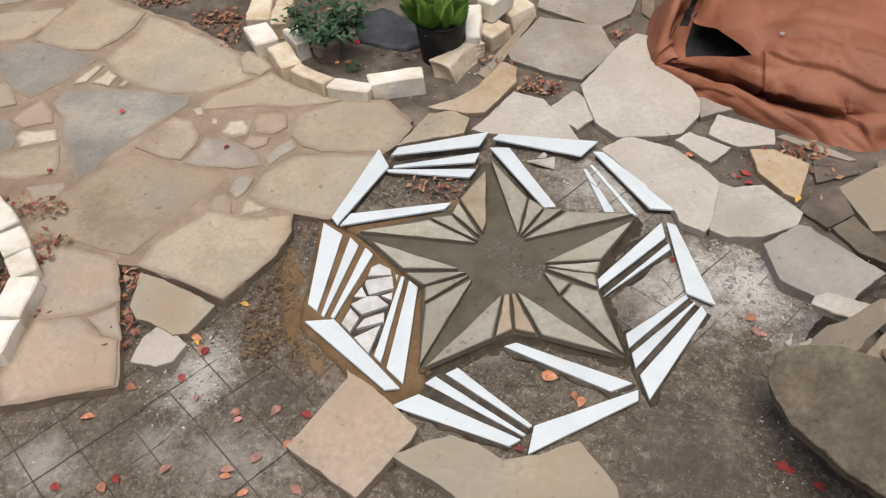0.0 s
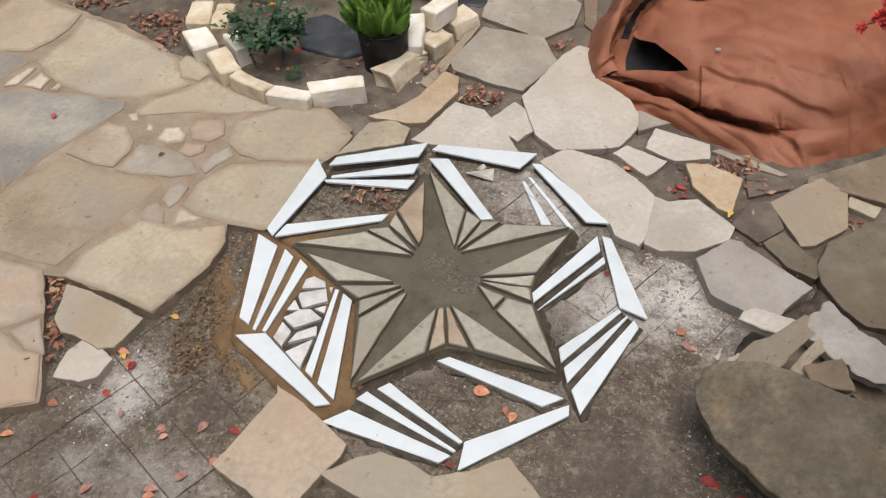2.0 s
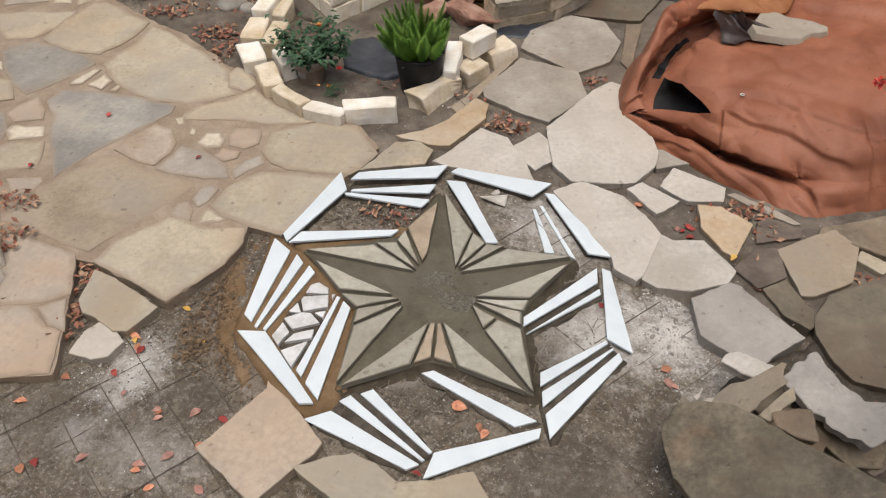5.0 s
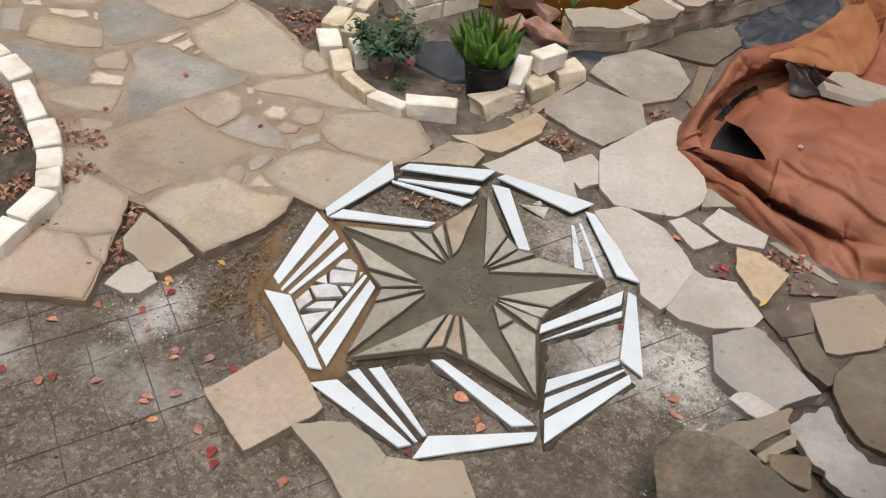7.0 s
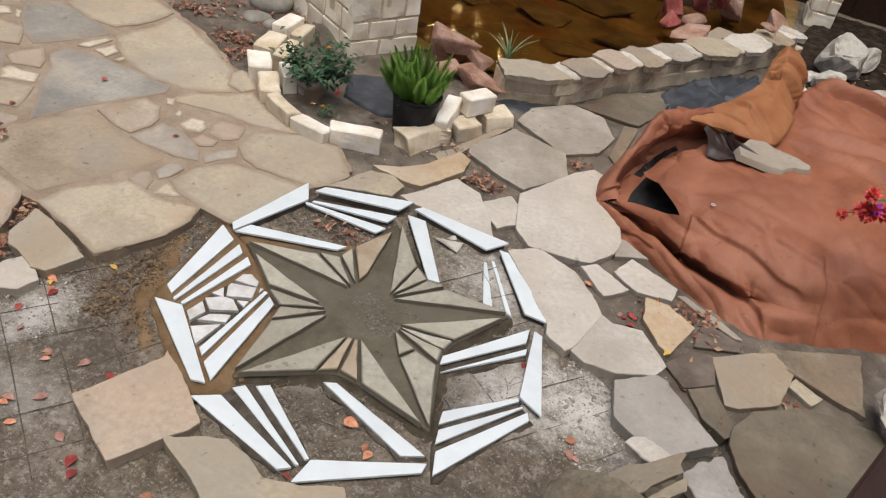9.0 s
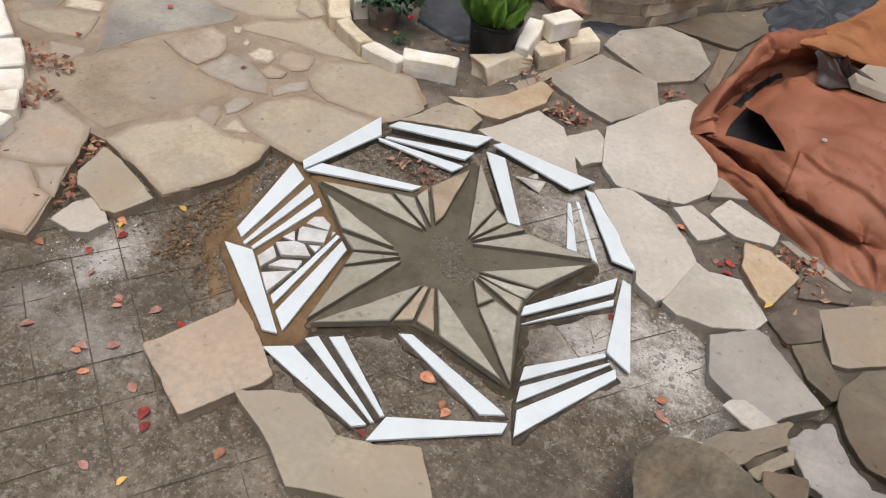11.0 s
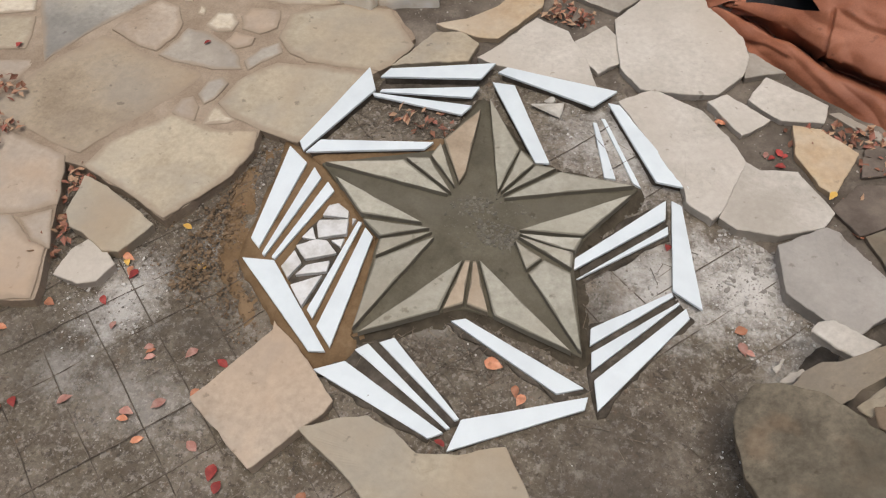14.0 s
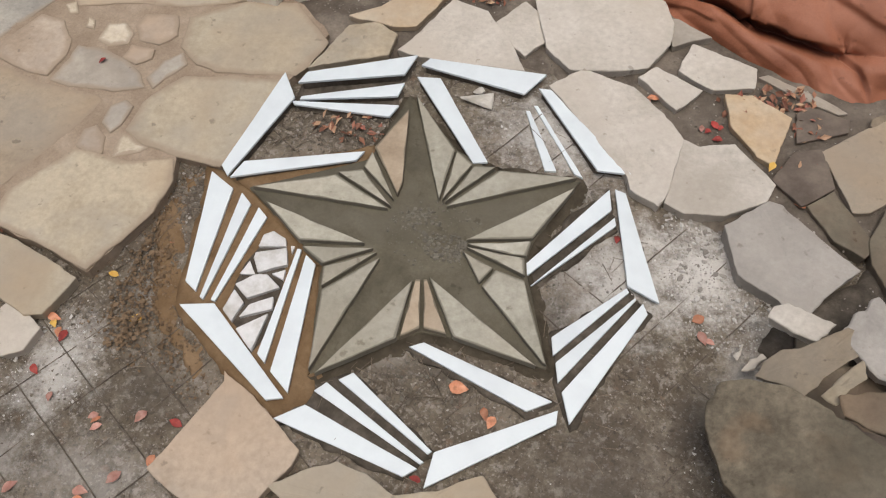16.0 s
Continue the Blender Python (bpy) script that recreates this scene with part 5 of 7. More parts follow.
# ---- tarpaulin over a heap ----
# the front of the sheet, from the open corner round to the far side: where it meets the ground, the rolled hem,
# the pocket tucked behind it, the lip that hangs over the pocket, the brow of the heap and the flat top
FOOT = [(0.685, 3.306, 0.012), (0.812, 3.17, 0.006), (0.983, 3.056, 0.006), (1.128, 2.961, 0.006), (1.26, 2.895, 0.006), (1.388, 2.827, 0.006), (1.482, 2.802, 0.006), (1.634, 2.873, 0.006), (1.81, 2.955, 0.006), (2.007, 3.054, 0.006), (2.45, 3.2, 0.006), (2.85, 3.5, 0.006)]
HEM = [(0.709, 3.309, 0.06), (0.822, 3.22, 0.085), (0.978, 3.122, 0.09), (1.106, 3.02, 0.09), (1.229, 2.961, 0.085), (1.348, 2.922, 0.08), (1.44, 2.905, 0.075), (1.583, 2.897, 0.1), (1.768, 2.987, 0.1), (1.964, 3.083, 0.1), (2.4, 3.25, 0.1), (2.78, 3.55, 0.1)]
TUCK = [(0.733, 3.333, 0.05), (0.85, 3.30, 0.03), (1.01, 3.225, 0.02), (1.13, 3.13, 0.02), (1.245, 3.08, 0.025), (1.375, 3.01, 0.04), (1.452, 2.975, 0.08), (1.588, 2.938, 0.12), (1.768, 3.012, 0.13), (1.95, 3.108, 0.13), (2.36, 3.3, 0.13), (2.74, 3.6, 0.13)]
LIP = [(0.756, 3.312, 0.085), (0.856, 3.25, 0.108), (1.01, 3.15, 0.13), (1.12, 3.06, 0.135), (1.232, 3.005, 0.135), (1.355, 2.96, 0.138), (1.454, 2.978, 0.12), (1.587, 2.97, 0.15), (1.759, 3.034, 0.17), (1.927, 3.116, 0.18), (2.32, 3.34, 0.18), (2.7, 3.64, 0.18)]
BROW = [(0.788, 3.299, 0.1), (0.922, 3.249, 0.15), (1.056, 3.16, 0.222), (1.118, 3.159, 0.235), (1.198, 3.14, 0.24), (1.321, 3.087, 0.235), (1.447, 3.054, 0.22), (1.604, 3.018, 0.22), (1.736, 3.096, 0.27), (1.882, 3.198, 0.28), (2.22, 3.45, 0.29), (2.6, 3.72, 0.29)]
SHELF = [(0.938, 3.326, 0.23), (1.044, 3.265, 0.285), (1.179, 3.274, 0.295), (1.334, 3.248, 0.3), (1.491, 3.216, 0.3), (1.659, 3.228, 0.31), (1.798, 3.388, 0.33), (1.96, 3.535, 0.34), (2.15, 3.62, 0.34), (2.5, 3.85, 0.34)]
FLAT = [(0.838, 3.46, 0.19), (1.056, 3.607, 0.27), (1.205, 3.595, 0.305), (1.377, 3.64, 0.32), (1.536, 3.707, 0.33), (1.668, 3.791, 0.345), (1.817, 3.915, 0.355), (1.98, 4.0, 0.36), (2.2, 4.05, 0.36), (2.45, 4.15, 0.36)]
CREST = [(0.944, 3.718, 0.22), (1.084, 3.777, 0.29), (1.247, 3.985, 0.33), (1.382, 4.318, 0.35), (1.437, 4.56, 0.39), (1.558, 4.66, 0.41), (1.72, 4.68, 0.39), (1.903, 4.68, 0.37), (2.15, 4.5, 0.3), (2.35, 4.4, 0.3)]
GULLY = [(0.90, 3.62, 0.2), (1.07, 3.70, 0.28), (1.23, 3.85, 0.31), (1.385, 4.08, 0.315), (1.50, 4.28, 0.31), (1.62, 4.38, 0.31), (1.78, 4.42, 0.31), (1.94, 4.40, 0.31), (2.17, 4.28, 0.32), (2.40, 4.28, 0.32)]
BACK = [(1.0, 3.78, 0.15), (1.05, 4.1, 0.1), (1.15, 4.4, 0.05), (1.25, 4.75, 0.01), (1.5, 4.98, 0.01), (1.75, 5.0, 0.01), (2.0, 4.95, 0.01), (2.3, 4.8, 0.01), (2.5, 4.7, 0.01), (2.6, 4.55, 0.01)]
OPEN = 2  # columns at the open corner, where the sheet ends at its brow
# the rolled rim round the hollow, and the hollow under it
RIM_FOOT = [(0.680, 3.308, 0.010), (0.645, 3.46, 0.008), (0.66, 3.72, 0.008), (0.76, 4.0, 0.008), (0.86, 4.25, 0.008), (0.98, 4.4, 0.008), (1.1, 4.5, 0.008)]
RIM_OUT = [(0.702, 3.306, 0.058), (0.701, 3.362, 0.11), (0.725, 3.453, 0.23), (0.759, 3.561, 0.32), (0.796, 3.677, 0.385), (0.885, 3.8, 0.4), (1.017, 3.9, 0.41)]
RIM_IN = [(0.772, 3.306, 0.096), (0.741, 3.394, 0.125), (0.767, 3.459, 0.225), (0.805, 3.522, 0.295), (0.851, 3.634, 0.345), (0.93, 3.719, 0.36), (1.045, 3.845, 0.37)]
RIM_LOW = [(0.80, 3.306, 0.08), (0.745, 3.425, 0.07), (0.765, 3.52, 0.13), (0.795, 3.61, 0.19), (0.84, 3.73, 0.23), (0.92, 3.82, 0.25), (1.04, 3.9, 0.27)]
WALL_IN = [(0.815, 3.312, 0.06), (0.764, 3.48, 0.08), (0.796, 3.581, 0.12), (0.839, 3.695, 0.16), (0.889, 3.765, 0.2), (0.956, 3.81, 0.23), (1.051, 3.863, 0.26)]
FLOOR = [(0.847, 3.333, 0.07), (0.865, 3.407, 0.085), (0.891, 3.582, 0.11), (0.902, 3.706, 0.11), (0.942, 3.769, 0.16), (0.999, 3.786, 0.2), (1.061, 3.827, 0.23)]
UNDER = [(1.086, 3.291, 0.11), (1.048, 3.401, 0.12), (0.989, 3.502, 0.12), (1.008, 3.644, 0.14), (1.037, 3.721, 0.18), (1.069, 3.737, 0.21), (1.112, 3.77, 0.23)]
# the stiff fold thrown back over the heap, from its root to its bunched tip
FOLD = [
    [(0.878, 3.808, 0.4), (1.005, 3.905, 0.41), (1.105, 4.075, 0.43), (1.191, 4.262, 0.46), (1.216, 4.474, 0.49), (1.231, 4.603, 0.53)],
    [(0.924, 3.732, 0.395), (1.049, 3.829, 0.415), (1.164, 3.968, 0.44), (1.261, 4.137, 0.47), (1.278, 4.384, 0.52), (1.264, 4.632, 0.56)],
    [(0.984, 3.755, 0.37), (1.128, 3.799, 0.385), (1.236, 3.908, 0.4), (1.335, 4.142, 0.42), (1.343, 4.409, 0.48), (1.324, 4.678, 0.53)],
    [(1.059, 3.781, 0.355), (1.209, 3.809, 0.355), (1.334, 3.856, 0.355), (1.388, 4.128, 0.375), (1.397, 4.473, 0.42), (1.385, 4.669, 0.48)],
    [(1.088, 3.843, 0.31), (1.24, 3.859, 0.31), (1.357, 3.899, 0.31), (1.415, 4.219, 0.31), (1.427, 4.595, 0.33), (1.412, 4.797, 0.38)],
]
# the corner turned back to its black lining
LINED = [
    [(1.015, 3.745, 0.355), (1.028, 3.812, 0.385), (1.09, 3.825, 0.39), (1.157, 3.726, 0.375), (1.255, 3.703, 0.355), (1.32, 3.686, 0.34)],
    [(1.045, 3.679, 0.33), (1.086, 3.73, 0.315), (1.137, 3.74, 0.315), (1.194, 3.68, 0.33), (1.272, 3.68, 0.33), (1.33, 3.677, 0.33)],
    [(1.075, 3.625, 0.29), (1.113, 3.614, 0.30), (1.165, 3.618, 0.31), (1.221, 3.637, 0.315), (1.281, 3.65, 0.32), (1.335, 3.67, 0.325)],
]


def lattice_noise(x, y, seed):
    """Smooth noise between about -1 and 1 for arrays of plan positions."""
    x0, y0 = np.floor(x), np.floor(y)
    fx, fy = x - x0, y - y0

    def corner(ix, iy):
        a = np.sin(ix * 127.1 + iy * 311.7 + seed * 74.7) * 43758.5453
        t = (a - np.floor(a)) * 2 * np.pi
        return np.cos(t) * (x - ix) + np.sin(t) * (y - iy)

    u, v = fx * fx * fx * (fx * (fx * 6 - 15) + 10), fy * fy * fy * (fy * (fy * 6 - 15) + 10)
    a = corner(x0, y0) * (1 - u) + corner(x0 + 1, y0) * u
    b = corner(x0, y0 + 1) * (1 - u) + corner(x0 + 1, y0 + 1) * u
    return (a * (1 - v) + b * v) * 1.4


def spread(points, n, stiff):
    """n places to each span of a line of points (first axis); stiff: 0 rounded, 1 straight between the points."""
    p = np.asarray(points, float)
    q = np.concatenate([2 * p[:1] - p[1:2], p, 2 * p[-1:] - p[-2:-1]])
    out = []
    for i in range(len(p) - 1):
        a, b, c, d = q[i], q[i + 1], q[i + 2], q[i + 3]
        for k in np.arange(n) / n:
            curve = 0.5 * (2 * b + (c - a) * k + (2 * a - 5 * b + 4 * c - d) * k ** 2 + (3 * b - a - 3 * c + d) * k ** 3)
            out.append(curve * (1 - stiff) + (b + (c - b) * k) * stiff)
    return np.array(out + [p[-1]])


def crumpled(x, y):
    """Height of the sheet's own creases: straight sharp ones, with flat cloth between."""
    s = 0.0
    x, y = x + 0.10 * lattice_noise(x * 1.9, y * 1.9, 21) + 0.03 * lattice_noise(x * 6, y * 6, 22), y + 0.10 * lattice_noise(x * 1.9, y * 1.9, 23) + 0.03 * lattice_noise(x * 6, y * 6, 24)
    for turn, size, depth, seed in ((0.5, 2.4, 0.026, 3), (-0.7, 3.8, 0.020, 8), (1.9, 5.0, 0.010, 5), (0.1, 9.0, 0.003, 12)):
        u, v = x * math.cos(turn) + y * math.sin(turn), y * math.cos(turn) - x * math.sin(turn)
        w = np.abs(lattice_noise(u * size * 0.45, v * size, seed))
        s = s + depth * np.minimum(w * 2.6, 0.6)
    return s


def sheet_of_cloth(rows, n_col, n_row, stiff, amount, lines=()):
    """Vertices of a sheet through rows of points, creased along its own surface; lines: folds pressed in from a to b."""
    p = spread(np.array(rows, float), n_row, stiff)
    p = spread(p.transpose(1, 0, 2), n_col, 0.25).transpose(1, 0, 2)
    du, dv = np.gradient(p, axis=1), np.gradient(p, axis=0)
    nrm = np.cross(du, dv)
    nrm /= np.linalg.norm(nrm, axis=-1, keepdims=True) + 1e-9
    nrm *= np.where(nrm[..., 2:] < -0.25, -1, 1)
    x, y = p[..., 0] + 0.6 * p[..., 2], p[..., 1] + 0.8 * p[..., 2]
    h = amount * (crumpled(x, y) - 0.02)
    for (ax, ay), (bx, by), depth, width in lines:
        dx, dy = bx - ax, by - ay
        k = ((p[..., 0] - ax) * dx + (p[..., 1] - ay) * dy) / (dx * dx + dy * dy)
        side = ((p[..., 1] - ay) * dx - (p[..., 0] - ax) * dy) / math.hypot(dx, dy) + 0.012 * lattice_noise(p[..., 0] * 7, p[..., 1] * 7, 2)
        fade = np.clip(k / 0.15, 0, 1) * np.clip((1 - k) / 0.15, 0, 1)
        h = h + fade * depth * np.where(side > 0, np.exp(-(side / (width * 3)) ** 2), -np.exp(-(side / width) ** 2) + 2 * np.exp(-(side / (0.3 * width)) ** 2))
    return p + nrm * h[..., None]


def cloth_part(name, p, keep, material, parent, label=""):
    n, m = p.shape[:2]
    idx = np.arange(n * m).reshape(n, m)
    f = np.stack([idx[:-1, :-1], idx[:-1, 1:], idx[1:, 1:], idx[1:, :-1]], -1)[keep]
    used, inverse = np.unique(f, return_inverse=True)
    me = bpy.data.meshes.new(name)
    me.from_pydata(p.reshape(-1, 3)[used].tolist(), [], inverse.reshape(-1, 4).tolist())
    me.polygons.foreach_set("use_smooth", [True] * len(me.polygons))
    me.materials.append(MAT[material])
    ob = new(name, me)
    ob.parent = parent
    if label:
        ob["label"] = label
    return ob


def build_tarp():
    base = tagged(new("tarpaulin"), "crumpled orange-brown tarpaulin with black underside over a heap", "tarpaulin")
    rows = [FOOT, HEM, TUCK, LIP, BROW]
    for row in (SHELF, FLAT, GULLY, CREST, BACK):
        a, b = np.array(row[0]), np.array(row[1])
        rows.append([tuple(a + (a - b) * k) for k in (2, 1)] + row)
    n_col, n_row = 26, 22
    p = sheet_of_cloth(rows, n_col, n_row, 0.35, 1.0, SHEET_FOLDS)
    i, j = np.meshgrid(np.arange(p.shape[0] - 1), np.arange(p.shape[1] - 1), indexing="ij")
    p[0, :, 2] = 0.004
    cloth_part("sheet", p, (i < 4 * n_row) | (j >= OPEN * n_col), "tarp", base)
    # the hem of the sheet, doubled under along the open corner
    edge = p[4 * n_row, :OPEN * n_col + 1]
    fold = np.stack([edge, edge + (0.006, 0.012, -0.008), edge + (0.0, 0.02, -0.03), edge + (-0.01, 0.0, -0.06)])
    cloth_part("hem", fold, np.ones((3, OPEN * n_col), bool), "tarp", base)
    q = sheet_of_cloth([RIM_FOOT, RIM_OUT, RIM_IN, RIM_LOW, WALL_IN, FLOOR, UNDER], 22, 14, 0.2, 0.8, RIM_FOLDS)
    i, j = np.meshgrid(np.arange(q.shape[0] - 1), np.arange(q.shape[1] - 1), indexing="ij")
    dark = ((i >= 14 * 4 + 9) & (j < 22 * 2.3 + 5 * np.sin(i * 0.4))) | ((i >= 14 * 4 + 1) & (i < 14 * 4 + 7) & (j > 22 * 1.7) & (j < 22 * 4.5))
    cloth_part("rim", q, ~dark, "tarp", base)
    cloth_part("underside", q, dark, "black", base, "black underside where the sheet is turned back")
    r = sheet_of_cloth(FOLD, 22, 16, 0.45, 0.75, FOLD_FOLDS)
    cloth_part("fold", r, np.ones((r.shape[0] - 1, r.shape[1] - 1), bool), "tarp_light", base, "lighter stiff fold thrown back over the heap")
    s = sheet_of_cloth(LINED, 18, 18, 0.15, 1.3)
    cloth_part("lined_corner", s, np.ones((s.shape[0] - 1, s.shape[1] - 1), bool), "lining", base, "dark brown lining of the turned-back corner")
    for x, y, z, size in GROMMETS:
        bm = bmesh.new()
        rings = []
        for a in range(14):
            t = 2 * math.pi * a / 14
            rings.append([bm.verts.new((x + size * (1 + 0.35 * math.cos(s)) * math.cos(t), y + size * (1 + 0.35 * math.cos(s)) * math.sin(t), z + 0.3 * size * math.sin(s))) for s in (0, 1.57, 3.14, 4.71)])
        for a in range(14):
            for b in range(4):
                bm.faces.new((rings[a][b], rings[(a + 1) % 14][b], rings[(a + 1) % 14][(b + 1) % 4], rings[a][(b + 1) % 4]))
        part("eyelet", bm, "offcut", base, "small pale eyelet ring", True)
    return base


SHEET_FOLDS = [((1.10, 3.17), (1.36, 3.07), 0.012, 0.02), ((1.33, 3.08), (1.62, 2.98), 0.010, 0.02), ((1.10, 3.17), (1.13, 3.05), 0.014, 0.012), ((1.42, 3.0), (1.52, 2.83), 0.016, 0.012), ((1.42, 4.2), (2.0, 4.15), 0.03, 0.10), ((1.40, 4.05), (1.95, 3.9), 0.022, 0.09), ((1.45, 4.66), (2.05, 4.63), 0.05, 0.08), ((1.30, 3.20), (1.75, 3.05), 0.006, 0.015), ((1.72, 2.9), (1.62, 3.15), 0.012, 0.02), ((0.80, 3.20), (1.02, 3.07), 0.008, 0.012)]
RIM_FOLDS = [((0.70, 3.33), (0.78, 3.42), 0.012, 0.012), ((0.80, 3.66), (0.90, 3.64), 0.012, 0.012), ((0.86, 3.80), (0.93, 3.70), 0.010, 0.012)]
FOLD_FOLDS = [((1.10, 4.02), (1.33, 3.86), 0.016, 0.016), ((1.20, 4.32), (1.41, 4.36), 0.03, 0.02), ((1.22, 4.46), (1.42, 4.58), 0.02, 0.02), ((1.0, 3.85), (1.2, 3.86), 0.008, 0.012)]
GROMMETS = [(1.165, 3.216, 0.296, 0.008)]
build_tarp()


# pale shard of stone lying on the tarpaulin
def build_shard():
    bm = slab_mesh(SHARD, 0.0, 0.03, 31.0, step=0.014, rough=0.005, relief=0.006, edge=0.004, flare=0.012)
    for v in bm.verts:
        v.co.z += 0.365 - 0.05 * (v.co.x - 1.2)
    return tagged(part("stone_shard", bm, "grey"), "pale grey flat stone shard lying on the tarpaulin", "stone shard")


SHARD = [(1.185, 3.68), (1.223, 3.80), (1.293, 3.84), (1.358, 3.81), (1.461, 3.81), (1.523, 3.773), (1.518, 3.727), (1.443, 3.693), (1.405, 3.635), (1.335, 3.616), (1.258, 3.616), (1.206, 3.612)]
build_shard()


# ---- limestone pillar ----
def build_pillar(o, u, LU, LV, H, seed, footing):
    base = tagged(new("stone_pillar"), "square pillar of cream split limestone blocks", "pillar")
    o, u = Vector(o), Vector(u)
    v = Vector((-u.y, u.x))
    t = 0.004
    bm = bmesh.new()
    bmesh.ops.create_cube(bm, size=1.0)
    for w in bm.verts:
        p = o + u * (t + (w.co.x + 0.5) * (LU - 2 * t)) + v * (t + (w.co.y + 0.5) * (LV - 2 * t))
        w.co = Vector((p.x, p.y, (w.co.z + 0.5) * H))
    part("core", bm, "pillar_joint", base, "buff mortar joints")
    rng = random.Random(seed)
    for s_dir, d_dir, L in ((u, v, LU), (v, u, LV)):
        z = 0.0
        row = 0
        while z < H - 0.02:
            h = rng.uniform(0.11, 0.15)
            h = min(h, H - z)
            x = -0.004
            first = rng.uniform(0.12, 0.26)
            while x < L - 0.01:
                w = first if x <= 0 else rng.uniform(0.14, 0.28)
                if L - x - w < 0.07:
                    w = L - x + 0.004
                b = block_mesh(w - 0.012, 0.06, h - 0.012, rng.uniform(0, 50), 0.007)
                ob = part("block", b, "pillar", base)
                m = o + s_dir * (x + w / 2) + d_dir * 0.029
                ob.matrix_world = pose(m.x, m.y, z + 0.006, 0, 0, math.degrees(math.atan2(s_dir.y, s_dir.x)))
                x += w
            z += h
            row += 1
    if not footing:
        return
    # sandy mortar splashed along the foot
    bm = rock_mesh((0.5, 0.16, 0.12), 4.4, 3, 0.3)
    ob = part("footing", bm, "sand", base)
    ob.matrix_world = pose(-1.16, 4.03, 0.03, 0, 0, 131)


build_pillar((-0.925, 3.855), (0.52, 0.854), 0.45, 0.78, 1.35, 3, True)
build_pillar((1.44, 6.98), (0.995, 0.1), 0.20, 0.26, 1.35, 12, False)


# ---- pond wall, coping, water ----
WALL = [(-0.06, 3.98), (0.26, 4.19), (0.49, 4.60), (0.75, 5.02), (1.06, 5.42), (1.40, 6.10)]


def along(line, s):
    for (ax, ay), (bx, by) in zip(line, line[1:]):
        d = math.hypot(bx - ax, by - ay)
        if s <= d:
            return Vector((ax + (bx - ax) * s / d, ay + (by - ay) * s / d)), Vector((bx - ax, by - ay)) / d
        s -= d
    return Vector(line[-1]), (Vector(line[-1]) - Vector(line[-2])).normalized()


def build_pond_wall():
    base = tagged(new("pond_wall"), "low curved wall of rough stone with flat coping", "garden wall")
    total = sum(math.dist(a, b) for a, b in zip(WALL, WALL[1:]))
    bm = bmesh.new()
    rows = []
    for j in range(61):
        p, d = along(WALL, total * j / 60)
        nrm = Vector((-d.y, d.x))
        rows.append([bm.verts.new((*(p + nrm * k), z)) for k, z in ((0.002, -0.02), (0.004, 0.16), (0.16, 0.16), (0.16, -0.4))])
    for a, b in zip(rows, rows[1:]):
        for i in range(3):
            bm.faces.new((a[i], a[i + 1], b[i + 1], b[i]))
    bm.faces.new(rows[0])
    bm.faces.new(rows[-1][::-1])
    part("wall_core", bm, "pillar_joint", base, "buff smeared mortar core")
    rng = random.Random(8)
    for z0, h in ((0.0, 0.088), (0.086, 0.082)):
        s = 0.0 + rng.uniform(0, 0.03)
        while s < total - 0.1:
            w = rng.uniform(0.17, 0.34)
            p, d = along(WALL, s + w / 2)
            ob = part("wall_stone", block_mesh(w - 0.014, 0.06, h - 0.004, rng.uniform(0, 60), 0.010), rng.choice(["sandblock", "cream", "sandblock", "buff"]), base)
            nrm = Vector((-d.y, d.x))
            q = p + nrm * rng.uniform(0.026, 0.034)
            ob.matrix_world = pose(q.x, q.y, z0, 0, 0, math.degrees(math.atan2(d.y, d.x)) + rng.uniform(-2, 2))
            s += w
    s = -0.02
    kinds = ["buff", "greybuff", "tan", "greybuff", "grey", "buff", "pale", "greybuff", "pale"]
    i = 0
    while s < total - 0.05:
        w = (0.46, 0.28, 0.25, 0.25, 0.28, 0.38, 0.34, 0.30, 0.30)[i % 9]
        p0, d0 = along(WALL, max(s, 0))
        p1, d1 = along(WALL, s + w - 0.055)
        n0, n1 = Vector((-d0.y, d0.x)), Vector((-d1.y, d1.x))
        dep = rng.uniform(0.17, 0.23)
        mid = (p0 + p1) / 2 - (n0 + n1) * 0.5 * (0.055 + 0.03 * rng.random())
        pts = [p0 - n0 * rng.uniform(0.025, 0.055), mid, p1 - n1 * rng.uniform(0.025, 0.05), p1 + n1 * dep * 0.8, (p0 + p1) / 2 + (n0 + n1) * 0.5 * dep, p0 + n0 * dep * 0.85]
        part("coping_stone", slab_mesh([tuple(q) for q in pts], 0.203 + rng.uniform(-0.008, 0.012), rng.uniform(0.026, 0.04), rng.uniform(0, 60), step=0.015, relief=0.012, rough=0.012, edge=0.003), kinds[i % 9], base)
        pj, dj = along(WALL, s + w - 0.022)
        nj = Vector((-dj.y, dj.x))
        jp = [pj - dj * 0.04 - nj * 0.016, pj + dj * 0.03 - nj * 0.012, pj + dj * 0.045 + nj * 0.09, pj + dj * 0.035 + nj * 0.17, pj - dj * 0.04 + nj * 0.17]
        part("joint", slab_mesh([tuple(q) for q in jp], 0.200, 0.03, rng.uniform(0, 60), relief=0.012, rough=0.012, edge=0.012), "jointmortar", base, "whitish mortar joint")
        s += w
        i += 1


build_pond_wall()


